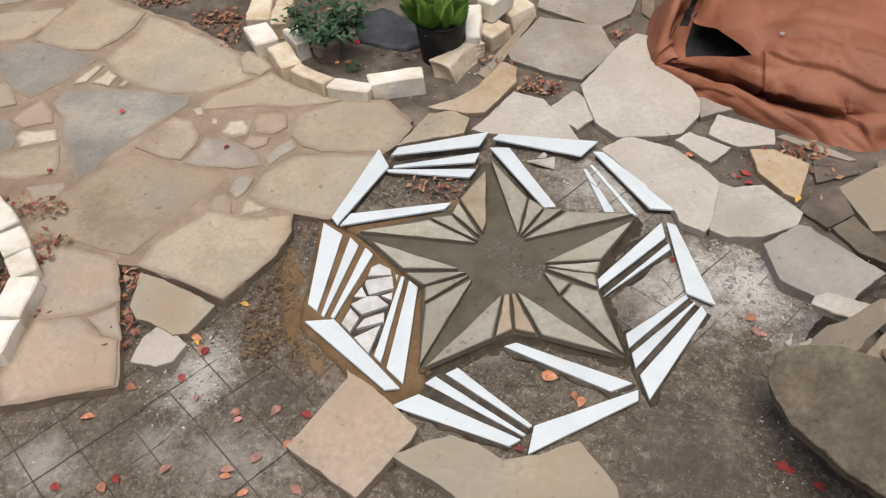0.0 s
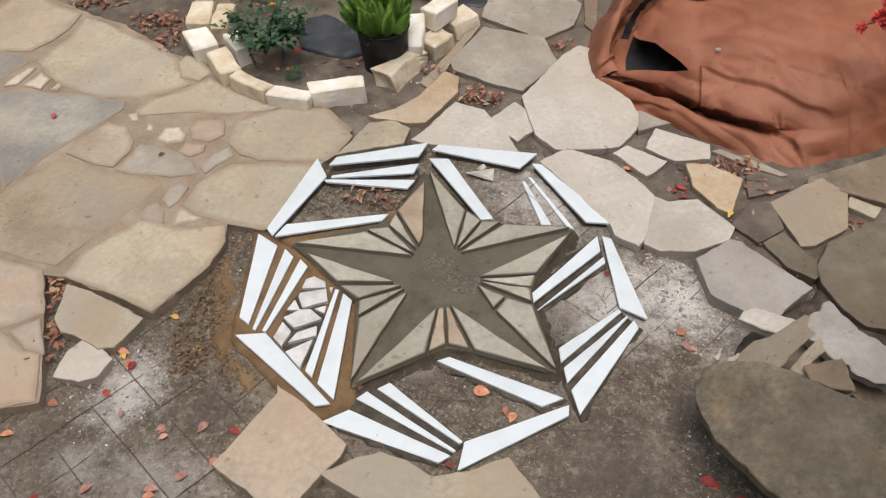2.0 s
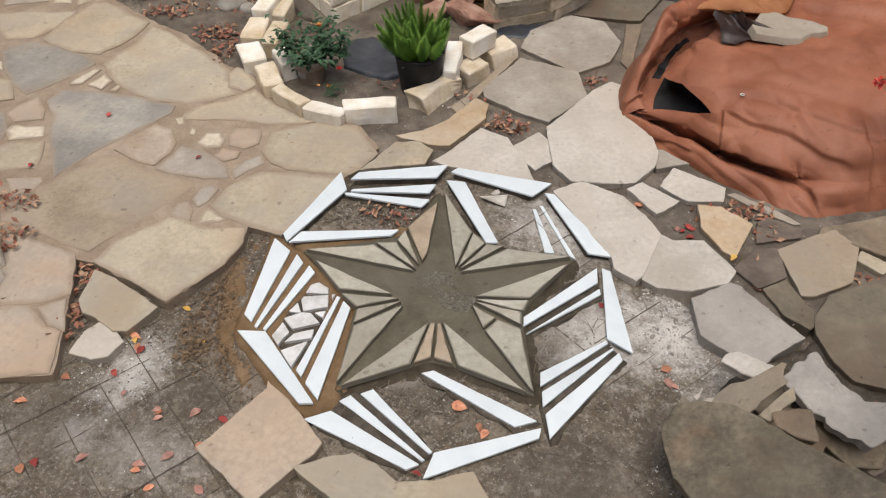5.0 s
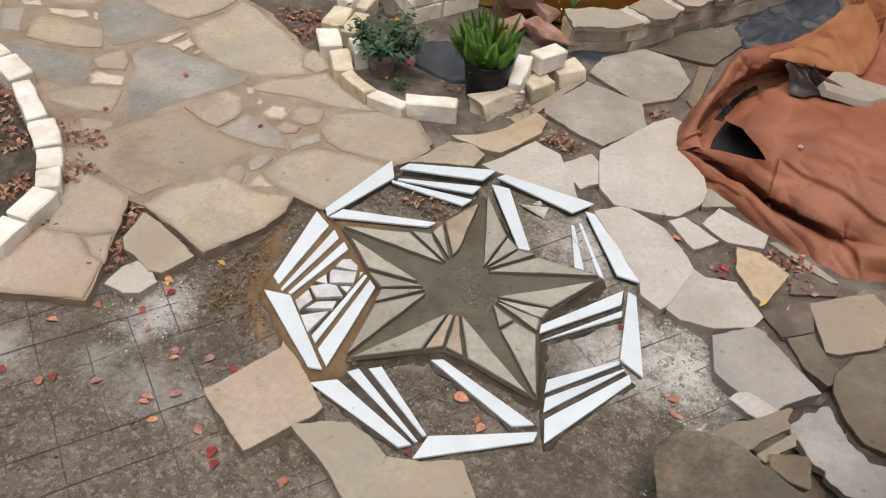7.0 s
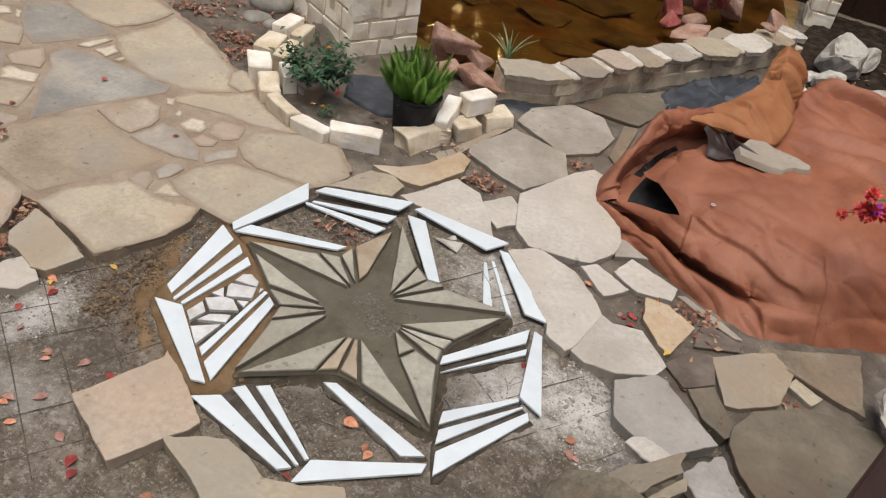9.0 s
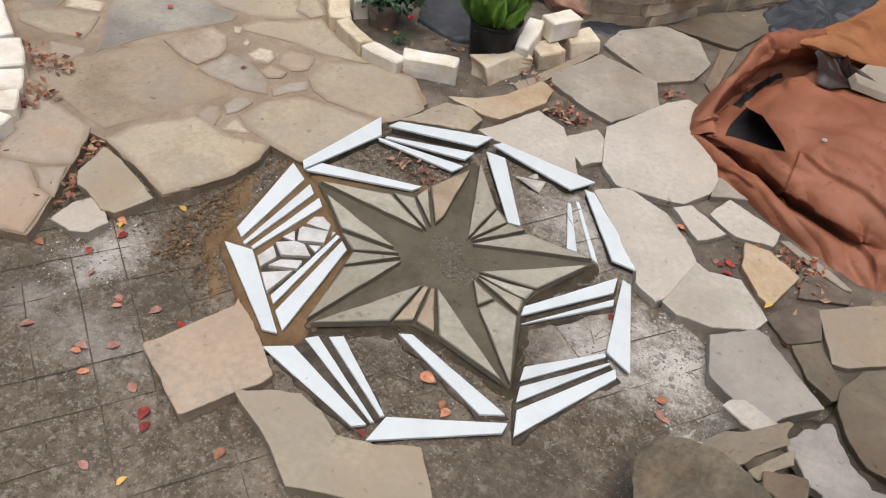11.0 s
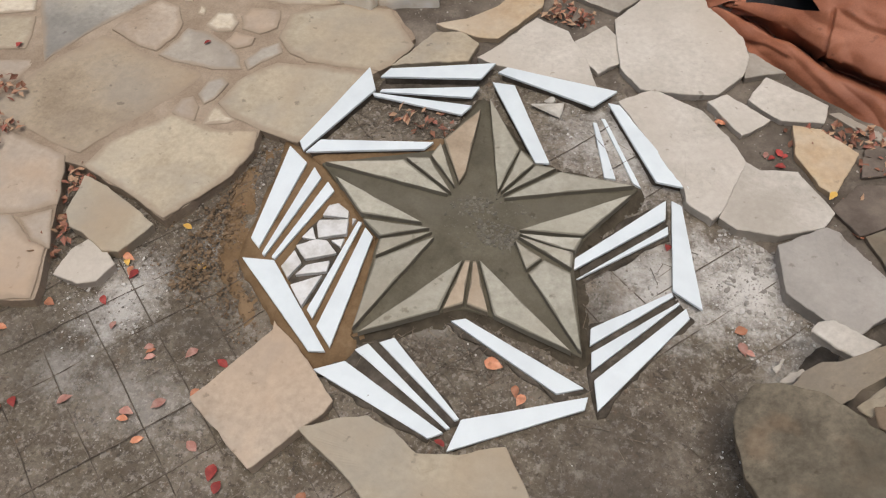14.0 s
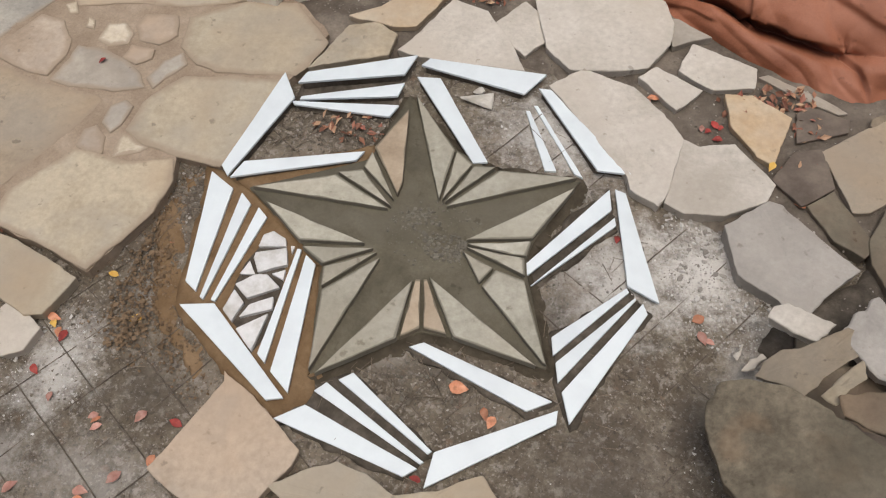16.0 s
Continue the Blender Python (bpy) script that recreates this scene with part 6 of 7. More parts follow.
def water_material():
    """Clear brown water: tinted, with a mirror's share that grows towards grazing views."""
    m = bpy.data.materials.new("pond_water")
    m.use_nodes = True
    n, l = m.node_tree.nodes, m.node_tree.links
    n.remove(n["Principled BSDF"])
    geo = n.new("ShaderNodeNewGeometry")
    clear = n.new("ShaderNodeBsdfTransparent")
    clear.inputs["Color"].default_value = (0.50, 0.37, 0.20, 1)
    gloss = n.new("ShaderNodeBsdfGlossy")
    gloss.inputs["Roughness"].default_value = 0.03
    fr = n.new("ShaderNodeFresnel")
    fr.inputs["IOR"].default_value = 1.36
    wv = n.new("ShaderNodeTexNoise")
    wv.inputs["Scale"].default_value, wv.inputs["Detail"].default_value = 9.0, 3.0
    l.new(geo.outputs["Position"], wv.inputs["Vector"])
    bp = n.new("ShaderNodeBump")
    bp.inputs["Strength"].default_value, bp.inputs["Distance"].default_value = 0.22, 0.012
    l.new(wv.outputs["Fac"], bp.inputs["Height"])
    l.new(bp.outputs[0], gloss.inputs["Normal"])
    mix = n.new("ShaderNodeMixShader")
    l.new(fr.outputs[0], mix.inputs[0])
    l.new(clear.outputs[0], mix.inputs[1])
    l.new(gloss.outputs[0], mix.inputs[2])
    l.new(mix.outputs[0], n["Material Output"].inputs["Surface"])
    return m


MAT["water"] = water_material()


def build_water():
    bm = bmesh.new()
    vs = [bm.verts.new((x, y, 0.10)) for x, y in ((-0.72, 4.27), (-0.45, 4.15), (-0.05, 4.12), (0.2, 4.3), (0.42, 4.68), (0.68, 5.1), (1.0, 5.5), (1.35, 6.2), (1.2, 7.4), (-2.0, 7.4), (-2.2, 5.6), (-1.4, 4.65))]
    bm.faces.new(vs)
    water = part("water", bm, "water")
    if water.data.polygons[0].normal.z < 0:
        water.data.flip_normals()
    return tagged(water, "still brown pond water", "water", kind="structure")


build_water()


def build_pond_bed():
    """The stony bed under the water, falling away from the wall; its colour also carries reflections."""
    bm = bmesh.new()
    xs, ys = [-2.2 + 0.07 * i for i in range(52)], [3.98 + 0.07 * j for j in range(50)]
    grid = [[bm.verts.new((x, y, 0.035 + 0.02 * noise.noise((x * 2.1, y * 2.1, 5)) + 0.03 * noise.noise((x * 6, y * 6, 2)))) for x in xs] for y in ys]
    for j in range(len(ys) - 1):
        for i in range(len(xs) - 1):
            x, y = (xs[i] + xs[i + 1]) / 2, (ys[j] + ys[j + 1]) / 2
            if y > 4.1 + max(0.0, (x - 0.0) * 1.55) and y > 4.25 - 0.9 * (x + 0.7) * (x < -0.7):
                bm.faces.new((grid[j][i], grid[j][i + 1], grid[j + 1][i + 1], grid[j + 1][i]))
    bmesh.ops.delete(bm, geom=[v for v in bm.verts if not v.link_faces], context="VERTS")
    return tagged(part("pond_bed", bm, "pondbed", smooth=True), "brown silty bed under the pond water, reflections put into its colour", "pond bed", kind="structure")


build_pond_bed()

# ---- rocks ----
def rock(x, y, z, size, kind, label, turn=0, seed=None, rough=0.22, name="rock", group="", round_stone=False, corners=11):
    s = seed or seed_next()
    if round_stone:
        ob = part(name, rock_mesh(size, s, 3, rough), kind, smooth=True)
    else:
        ob = part(name, angular_rock_mesh(size, s, corners, jag=0.045 if corners > 11 else 0.016), kind)
    ob.matrix_world = pose(x, y, z, 0, 0, turn)
    return tagged(ob, label, "rock", group)


for x, y, z, sz, k in ((-0.46, 4.22, 0.13, (0.42, 0.16, 0.30), 12), (-0.20, 4.05, 0.07, (0.40, 0.24, 0.15), -12), (-0.40, 4.05, 0.05, (0.30, 0.20, 0.14), 60), (-0.28, 4.20, 0.10, (0.26, 0.18, 0.14), 120)):
    rock(x, y, z, sz, "pinkrock", "reddish rough rock at the pond's edge", k, group="rocks at the pond's edge")
for x, y, sz in ((-1.62, 4.14, (0.26, 0.20, 0.16)), (-1.84, 4.20, (0.13, 0.11, 0.09)), (-1.58, 3.93, (0.18, 0.13, 0.08)), (-1.46, 3.90, (0.10, 0.09, 0.08)), (-1.70, 4.36, (0.16, 0.14, 0.12)), (-2.10, 3.98, (0.14, 0.10, 0.07)), (-1.42, 4.20, (0.12, 0.10, 0.09)), (-2.30, 4.25, (0.18, 0.14, 0.1)), (-1.5, 4.5, (0.2, 0.2, 0.18)), (-2.0, 4.5, (0.2, 0.16, 0.14))):
    rock(x, y, sz[2] * 0.35, sz, "rock", "smooth grey river rock on sandy soil", 25, rough=0.1, group="river rocks", round_stone=True)
for x, y, z, sz, t in ((1.71, 6.02, 0.15, (0.36, 0.30, 0.40), 20), (2.02, 5.55, 0.10, (0.62, 0.40, 0.26), -40), (1.985, 2.52, 0.10, (0.16, 0.36, 0.22), 15), (1.55, 5.75, 0.05, (0.2, 0.16, 0.12), 50), (1.5, 5.5, 0.04, (0.14, 0.12, 0.08), 80)):
    rock(x, y, z, sz, "chalk", "rough white limestone chunk", t, group="white stone chunks", corners=15)
rock(0.254, 2.618, 0.034, (0.17, 0.085, 0.034), "chalk", "flat whitish stone lying between marble strips", 15)
rock(0.24, 2.66, 0.038, (0.05, 0.04, 0.03), "chalk", "small whitish stone chip", 5)
for x, y, z, sz, k, t in ((0.92, 5.80, 0.13, (0.40, 0.26, 0.16), "greybuff", 40), (1.25, 6.15, 0.18, (0.36, 0.3, 0.34), "pinkrock", 60), (0.85, 6.25, 0.16, (0.36, 0.3, 0.36), "pinkrock", 10), (1.16, 5.86, 0.24, (0.15, 0.10, 0.09), "pinkrock", 0), (1.16, 5.90, 0.15, (0.40, 0.22, 0.12), "pale", 50), (0.55, 6.6, 0.12, (0.6, 0.4, 0.24), "dark", 30), (0.0, 6.9, 0.12, (0.7, 0.4, 0.24), "greytan", 10), (-0.7, 6.8, 0.12, (0.6, 0.4, 0.2), "dark", 10), (0.70, 5.95, 0.10, (0.22, 0.16, 0.16), "pinkrock", 10)):
    rock(x, y, z, sz, k, "broken rock at the far side of the pond", t, group="rocks at the pond's edge")

for x, y, sz, t in ((0.12, 4.95, (0.55, 0.3, 0.1), 20), (-0.25, 5.35, (0.6, 0.35, 0.1), -15), (0.35, 5.35, (0.5, 0.3, 0.1), 40), (-0.75, 5.3, (0.4, 0.3, 0.1), 70), (0.05, 5.85, (0.8, 0.35, 0.1), 5), (0.45, 5.0, (0.3, 0.2, 0.08), 50), (-0.9, 5.9, (0.6, 0.4, 0.1), 15), (0.2, 4.62, (0.28, 0.2, 0.07), -30)):
    rock(x, y, 0.045, sz, "sunken", "algae-covered flat stone under the pond water", t, group="stones in the pond")
for x, y, z, sz, t in ((0.56, 5.62, 0.17, (0.16, 0.16, 0.16), 10), (0.52, 5.85, 0.22, (0.26, 0.2, 0.26), 50), (0.78, 6.02, 0.30, (0.18, 0.16, 0.24), 20), (0.66, 6.15, 0.2, (0.2, 0.2, 0.3), 70)):
    rock(x, y, z, sz, "redrock", "dark red rough rock at the far side of the pond", t, group="rocks at the pond's edge")
rock(0.74, 5.50, 0.19, (0.52, 0.30, 0.09), "pinkrock", "flat pinkish ledge stone on the pond wall", 55, group="rocks at the pond's edge")
for x, y, sz, t in ((1.66, 5.68, (0.26, 0.2, 0.2), 30), (1.86, 6.28, (0.3, 0.26, 0.3), 75), (2.2, 6.1, (0.34, 0.3, 0.3), 10)):
    rock(x, y, sz[2] * 0.35, sz, "chalk", "rough white limestone chunk", t, group="white stone chunks", corners=15)

# reed tuft in the pond
def reed(x, y, z):
    base = tagged(new("water_plant"), "tuft of pale green blades at the pond's edge", "water plant")
    base.location = (x, y, z)
    rng = random.Random(2)
    for i in range(22):
        a = rng.uniform(0, 6.28)
        L = rng.uniform(0.13, 0.25)
        lean = rng.uniform(0.1, 0.9)
        bm = bmesh.new()
        prev = None
        for j in range(9):
            k = j / 8
            r = lean * L * k * k
            p = Vector((math.cos(a) * r, math.sin(a) * r, L * k * (1 - 0.35 * lean * k)))
            w = 0.006 * (1 - k) + 0.0008
            s = Vector((-math.sin(a), math.cos(a), 0)) * w
            vs = [bm.verts.new(p + s), bm.verts.new(p - s)]
            if prev:
                bm.faces.new((prev[0], prev[1], vs[1], vs[0]))
            prev = vs
        part("blade", bm, "reed", base)


reed(-0.14, 4.30, 0.09)

# thin dark stake by the path
bm = bmesh.new()
bmesh.ops.create_cone(bm, segments=10, radius1=0.011, radius2=0.011, depth=0.45, cap_ends=True)
ob = part("garden_stake", bm, "black")
ob.location = (-2.01, 4.06, 0.22)
tagged(ob, "thin black metal stake in the soil", "stake")


# dark mulch behind the tarpaulin
tagged(sheet("mulch", [(1.30, 5.95), (1.35, 5.25), (1.60, 4.85), (2.2, 4.7), (2.9, 4.2), (4.5, 4.0), (4.9, 7.4), (1.6, 7.4)], 0.035, "mulch", 0.014, 8.8, drop=0.05, step=0.06, rings=16), "dark moist mulch and leaf mould", "mulch", kind="stuff")


# ---- fence that closes the garden behind the pond ----
def build_fence():
    base = tagged(new("fence"), "dark stained board fence behind the pond", "fence")
    for i in range(56):
        bm = bmesh.new()
        bmesh.ops.create_cube(bm, size=1.0)
        for v in bm.verts:
            v.co = Vector((v.co.x * 0.186, v.co.y * 0.02, (v.co.z + 0.5) * 3.6))
        ob = part("board", bm, "redwood", base)
        ob.location = (-4.8 + 0.176 * i, 7.6 + 0.014 * (i % 2), 0)


build_fence()


# ---- glowing beads added on the fence to put glints in the pond ----
def glint_string():
    base = tagged(new("glint_string"), "added string of glowing beads that makes glints in the pond", "string lights")
    m = bpy.data.materials.new("warm_glint_glow")
    m.use_nodes = True
    b = m.node_tree.nodes["Principled BSDF"]
    b.inputs["Emission Color"].default_value = (1.0, 0.62, 0.22, 1)
    b.inputs["Emission Strength"].default_value = 160.0
    rng = random.Random(6)
    bm = bmesh.new()
    for x0 in GLINT_COLUMNS:
        stem_into(bm, Vector((x0, 7.588, 3.4)), Vector((x0, 7.588, 0.0)), 0.003, 0.003)
    cable = part("cable", bm, "black", base)
    for x, z in GLINTS:
        for k in range(2):
            bm = bmesh.new()
            bmesh.ops.create_icosphere(bm, subdivisions=1, radius=0.007)
            ob = part("glint_bead", bm, m, cable, "added glowing bead mirrored as a glint" if k == 0 else "")
            ob.location = (x + rng.uniform(-0.02, 0.02), 7.575, z + 0.09 * k + rng.uniform(-0.02, 0.02))


GLINT_COLUMNS = (-1.64, -1.40, -1.92, -1.09)
# bead places, chosen so that their mirror images fall as glints on the water
GLINTS = [(-1.64, 1.17), (-1.64, 1.32), (-1.41, 1.17), (-1.37, 1.36), (-1.40, 1.47), (-1.92, 1.52), (-1.09, 1.46), (-1.08, 1.60), (-2.38, 1.31)]
glint_string()

# ---- unseen pale wall that bounces light, and side fences that close the garden ----
def closing_wall(name, x0, y0, x1, y1, h, material, label):
    bm = bmesh.new()
    bmesh.ops.create_cube(bm, size=1.0)
    d = Vector((x1 - x0, y1 - y0))
    for v in bm.verts:
        v.co = Vector((v.co.x * d.length, v.co.y * 0.15, (v.co.z + 0.5) * h))
    ob = part(name, bm, material)
    ob.matrix_world = pose((x0 + x1) / 2, (y0 + y1) / 2, -0.02, 0, 0, math.degrees(math.atan2(d.y, d.x)))
    return tagged(ob, label, "wall", kind="structure")


# pale wall added out of view to brighten faces turned south
closing_wall("wall_south", -6.0, -3.4, 6.0, -3.4, 2.8, "limestone", "unseen pale wall that bounces light back")
closing_wall("wall_west", -6.0, -3.4, -6.0, 7.6, 2.4, "redwood", "dark stained garden fence")
closing_wall("wall_east", 5.2, -3.4, 5.2, 7.6, 2.4, "redwood", "dark stained garden fence")


# ---- handrail of the deck ----
def build_rail():
    base = tagged(new("handrail"), "dark reddish-brown stained wooden deck handrail", "handrail")
    a, b = Vector((1.14, 0.43)), Vector((1.72, 1.87))
    d = (b - a).normalized()
    s = Vector((d.y, -d.x))
    L = (b - a).length
    turn = math.degrees(math.atan2(d.y, d.x))

    def beam(name, length, w, h, at, z, yaw):
        bm = bmesh.new()
        bmesh.ops.create_cube(bm, size=1.0)
        for v in bm.verts:
            v.co = Vector((v.co.x * length, v.co.y * w, v.co.z * h))
        bmesh.ops.bevel(bm, geom=list(bm.edges), offset=0.006, segments=2, affect="EDGES")
        ob = part(name, bm, "redwood", base)
        ob.matrix_world = pose(at.x, at.y, z, 0, 0, yaw)

    beam("top_rail", L, 0.14, 0.045, (a + b) / 2 + s * 0.07, 0.98, turn)
    beam("lower_rail", L, 0.04, 0.09, (a + b) / 2 + s * 0.07, 0.915, turn)
    for k in (0.02, 0.98):
        beam("post", 0.09, 0.09, 0.96, a.lerp(b, k) + s * 0.07, 0.48, turn)


build_rail()


# ---- bougainvillea sprig that hangs in beside the tarpaulin ----
def sprig():
    base = tagged(new("flowering_branch"), "arching branch with red and magenta blossoms", "flowering branch")
    rng = random.Random(4)
    root, tip = Vector((2.35, 2.75, 0.02)), Vector((1.56, 2.90, 0.62))
    mid = Vector((2.15, 2.9, 0.85))
    bm = bmesh.new()
    stem_into(bm, root, mid, 0.008, 0.005)
    stem_into(bm, mid, tip, 0.005, 0.002)
    stem = part("stem", bm, "leaf_green", base)
    d = (mid - tip).normalized()
    for off, r, mat in ((0.0, 0.020, "red_flower"), (0.055, 0.032, "red_flower"), (0.09, 0.034, "red_flower"), (0.10, 0.02, "magenta_flower"), (0.15, 0.03, "red_flower"), (0.17, 0.026, "magenta_flower"), (0.2, 0.03, "magenta_flower"), (0.24, 0.03, "red_flower"), (0.07, 0.026, "red_flower")):
        b = bmesh.new()
        c = tip + d * off + Vector((rng.gauss(0, .018), rng.gauss(0, .012), rng.gauss(0, .03)))
        for i in range(34):
            v = Vector((rng.gauss(0, 1), rng.gauss(0, 1), rng.gauss(0, 1))).normalized()
            leaf_into(b, c + v * r * 0.2, v, r * 1.15, r * 0.85, Vector((0, 0, 1)), -0.2)
        part("blossom", b, mat, stem)
    b = bmesh.new()
    for i in range(26):
        p = tip.lerp(mid, rng.uniform(0.2, 0.95)) + Vector((rng.gauss(0, .03), rng.gauss(0, .03), rng.gauss(-0.02, .04)))
        leaf_into(b, p, Vector((rng.gauss(0, 1), rng.gauss(0, 1), rng.gauss(0, .5))), 0.045, 0.03, Vector((0, 0, 1)))
    part("foliage", b, "leaf_green", base)


sprig()


# ---- fallen leaves, grit and rubble ----
def fallen_leaf_mesh(seed, length=0.035):
    bm = bmesh.new()
    rng = random.Random(seed)
    wd = rng.uniform(0.5, 0.68)
    n = 7
    mids, ls, rs = [], [], []
    bend = rng.uniform(-0.25, 0.25)
    for j in range(n):
        k = j / (n - 1)
        w = math.sin(math.pi * k ** 0.8) * wd * 0.5 * length
        x = (k - 0.5) * length
        z = 0.004 * math.sin(math.pi * k + bend) + 0.0015
        mids.append(bm.verts.new((x, bend * length * (k - 0.5) ** 2, z)))
        ls.append(bm.verts.new((x, w + bend * length * (k - 0.5) ** 2, z + w * rng.uniform(0.05, 0.4))))
        rs.append(bm.verts.new((x, -w + bend * length * (k - 0.5) ** 2, z + w * rng.uniform(0.05, 0.4))))
    for j in range(n - 1):
        bm.faces.new((mids[j], mids[j + 1], ls[j + 1], ls[j]))
        bm.faces.new((rs[j], rs[j + 1], mids[j + 1], mids[j]))
    bmesh.ops.remove_doubles(bm, verts=bm.verts, dist=0.0002)
    return bm


LEAF_WORDS = {"salmon_leaf": "fallen salmon-orange leaf", "pink_leaf": "fallen faded pink leaf", "red_leaf": "fallen dark red leaf", "yellow_leaf": "fallen yellow leaf"}
SHAPES = {}
for i, k in enumerate(LEAF_WORDS):
    for j in range(3):
        b = fallen_leaf_mesh(i * 10 + j)
        me = bpy.data.meshes.new("fallen_leaf")
        for f in b.faces:
            f.smooth = True
        b.to_mesh(me)
        b.free()
        me.materials.append(MAT[k])
        SHAPES[k, j] = me
leaf_rng = random.Random(77)


def fallen_leaf(kind, x, y, z=None, size=1.0, on="on earth"):
    ob = new("fallen_leaf", SHAPES[kind, leaf_rng.randrange(3)])
    s = size * leaf_rng.uniform(0.9, 1.4)
    ob.matrix_world = pose(x, y, (ground_z(x, y) + 0.002 if z is None else z), leaf_rng.uniform(-8, 8), leaf_rng.uniform(-8, 8), leaf_rng.uniform(0, 360)) @ Matrix.Diagonal((s, s, s, 1))
    tagged(ob, LEAF_WORDS[kind] + " lying " + on, "fallen leaf", "fallen leaves")


for x, y in ((-0.59, 1.93), (-1.09, 1.28), (-0.99, 1.40), (-0.93, 1.06), (-0.57, 1.14), (-0.42, 1.27), (0.43, 1.54), (0.99, 1.93), (-0.85, 1.62), (-0.50, 1.10), (-0.82, 1.58), (-0.01, 1.09), (-0.61, 1.35)):
    fallen_leaf("salmon_leaf", x, y)
fallen_leaf("salmon_leaf", 0.35, 1.60, size=1.5)
fallen_leaf("salmon_leaf", 0.45, 1.52, size=0.9)
for x, y in ((-0.74, 1.79), (-0.61, 1.66), (1.25, 2.70), (-0.15, 0.81), (-0.17, 0.90), (-0.84, 1.60)):
    fallen_leaf("yellow_leaf", x, y)
for x, y in ((-0.80, 1.57), (-0.90, 1.09), (-0.39, 1.38), (0.74, 2.15), (1.05, 1.38), (0.28, 1.34), (-0.84, 1.46), (1.12, 1.34), (-1.07, 1.04), (-0.26, 1.08), (-0.23, 1.05), (1.03, 1.39), (0.80, 2.66)):
    fallen_leaf("red_leaf", x, y)
for x, y in ((-0.60, 1.33), (-0.62, 1.36), (-0.49, 1.38), (1.02, 1.86), (-0.50, 1.21), (-0.76, 1.14), (-0.35, 1.13), (-0.76, 1.39), (1.0, 1.87), (-0.57, 1.16), (-0.28, 0.88)):
    fallen_leaf("pink_leaf", x, y)
for k, x, y in (("red_leaf", -1.65, 2.77), ("red_leaf", -1.08, 2.57), ("red_leaf", -1.78, 2.35)):
    fallen_leaf(k, x, y, 0.053, 0.8, "on the paving")
for k, x, y in (("red_leaf", 1.02, 2.64), ("red_leaf", 1.0, 2.61), ("red_leaf", 1.04, 2.63), ("pink_leaf", 0.98, 2.62), ("pink_leaf", 1.08, 2.72), ("red_leaf", 1.03, 2.58)):
    fallen_leaf(k, x, y, 0.028, 0.75, "in the sandy gap between flagstones")
fallen_leaf("yellow_leaf", 1.19, 2.47, 0.06, 1.0, "on a flagstone")
for k, x, y in (("pink_leaf", 0.80, 2.70), ("salmon_leaf", 0.82, 2.72), ("salmon_leaf", 1.28, 2.36), ("salmon_leaf", 1.36, 2.18), ("salmon_leaf", 1.50, 2.66), ("red_leaf", 1.25, 2.40)):
    fallen_leaf(k, x, y, 0.03, 1.0, "between flagstones")


def leaf_litter(x, y, rx, ry, n, seed, z=0.03, label="drift of dry brown leaves"):
    rng = random.Random(seed)
    bm = bmesh.new()
    for i in range(n):
        a, r = rng.uniform(0, 6.28), math.sqrt(rng.random())
        p = Vector((x + rx * r * math.cos(a), y + ry * r * math.sin(a), z + rng.uniform(0, 0.028) * (1 - 0.6 * r)))
        L = rng.uniform(0.022, 0.042)
        d = Vector((rng.gauss(0, 1), rng.gauss(0, 1), rng.gauss(0, 0.45)))
        leaf_into(bm, p, d, L, L * rng.uniform(0.4, 0.65), Vector((rng.gauss(0, .4), rng.gauss(0, .4), 1)), rng.uniform(-0.3, 0.6))
    ob = part("leaf_litter", bm, litter_material)
    tagged(ob, label, "leaf litter", kind="stuff")


def make_litter_material():
    m = bpy.data.materials.new("dry_leaf_litter")
    m.use_nodes = True
    n, l = m.node_tree.nodes, m.node_tree.links
    b = n["Principled BSDF"]
    geo = n.new("ShaderNodeNewGeometry")
    r = n.new("ShaderNodeValToRGB")
    el = r.color_ramp.elements
    el[0].position, el[0].color = 0.0, (0.14, 0.055, 0.03, 1)
    el[1].position, el[1].color = 1.0, (0.42, 0.25, 0.15, 1)
    for pos, c in ((0.25, (0.23, 0.10, 0.055, 1)), (0.5, (0.30, 0.105, 0.07, 1)), (0.7, (0.36, 0.19, 0.105, 1)), (0.88, (0.43, 0.29, 0.175, 1))):
        e = el.new(pos)
        e.color = c
    l.new(geo.outputs["Random Per Island"], r.inputs["Fac"])
    l.new(r.outputs["Color"], b.inputs["Base Color"])
    b.inputs["Roughness"].default_value = 0.65
    return m


litter_material = make_litter_material()
NEAR_DRIFTS = [(0.19, 3.14, 0.11, 0.06, 70), (0.53, 3.60, 0.05, 0.05, 26), (1.25, 2.78, 0.11, 0.05, 60), (1.32, 2.68, 0.05, 0.07, 26), (-1.19, 1.84, 0.045, 0.11, 50), (-1.74, 2.13, 0.16, 0.06, 60), (-1.13, 1.60, 0.06, 0.10, 70), (-1.58, 1.93, 0.10, 0.08, 50), (-1.42, 1.62, 0.035, 0.22, 110), (-2.15, 2.05, 0.22, 0.12, 70), (1.65, 2.50, 0.07, 0.03, 26), (-1.50, 3.62, 0.14, 0.09, 120), (-1.70, 3.95, 0.28, 0.12, 90), (-1.40, 3.42, 0.06, 0.14, 80), (1.72, 1.92, 0.08, 0.07, 30)]
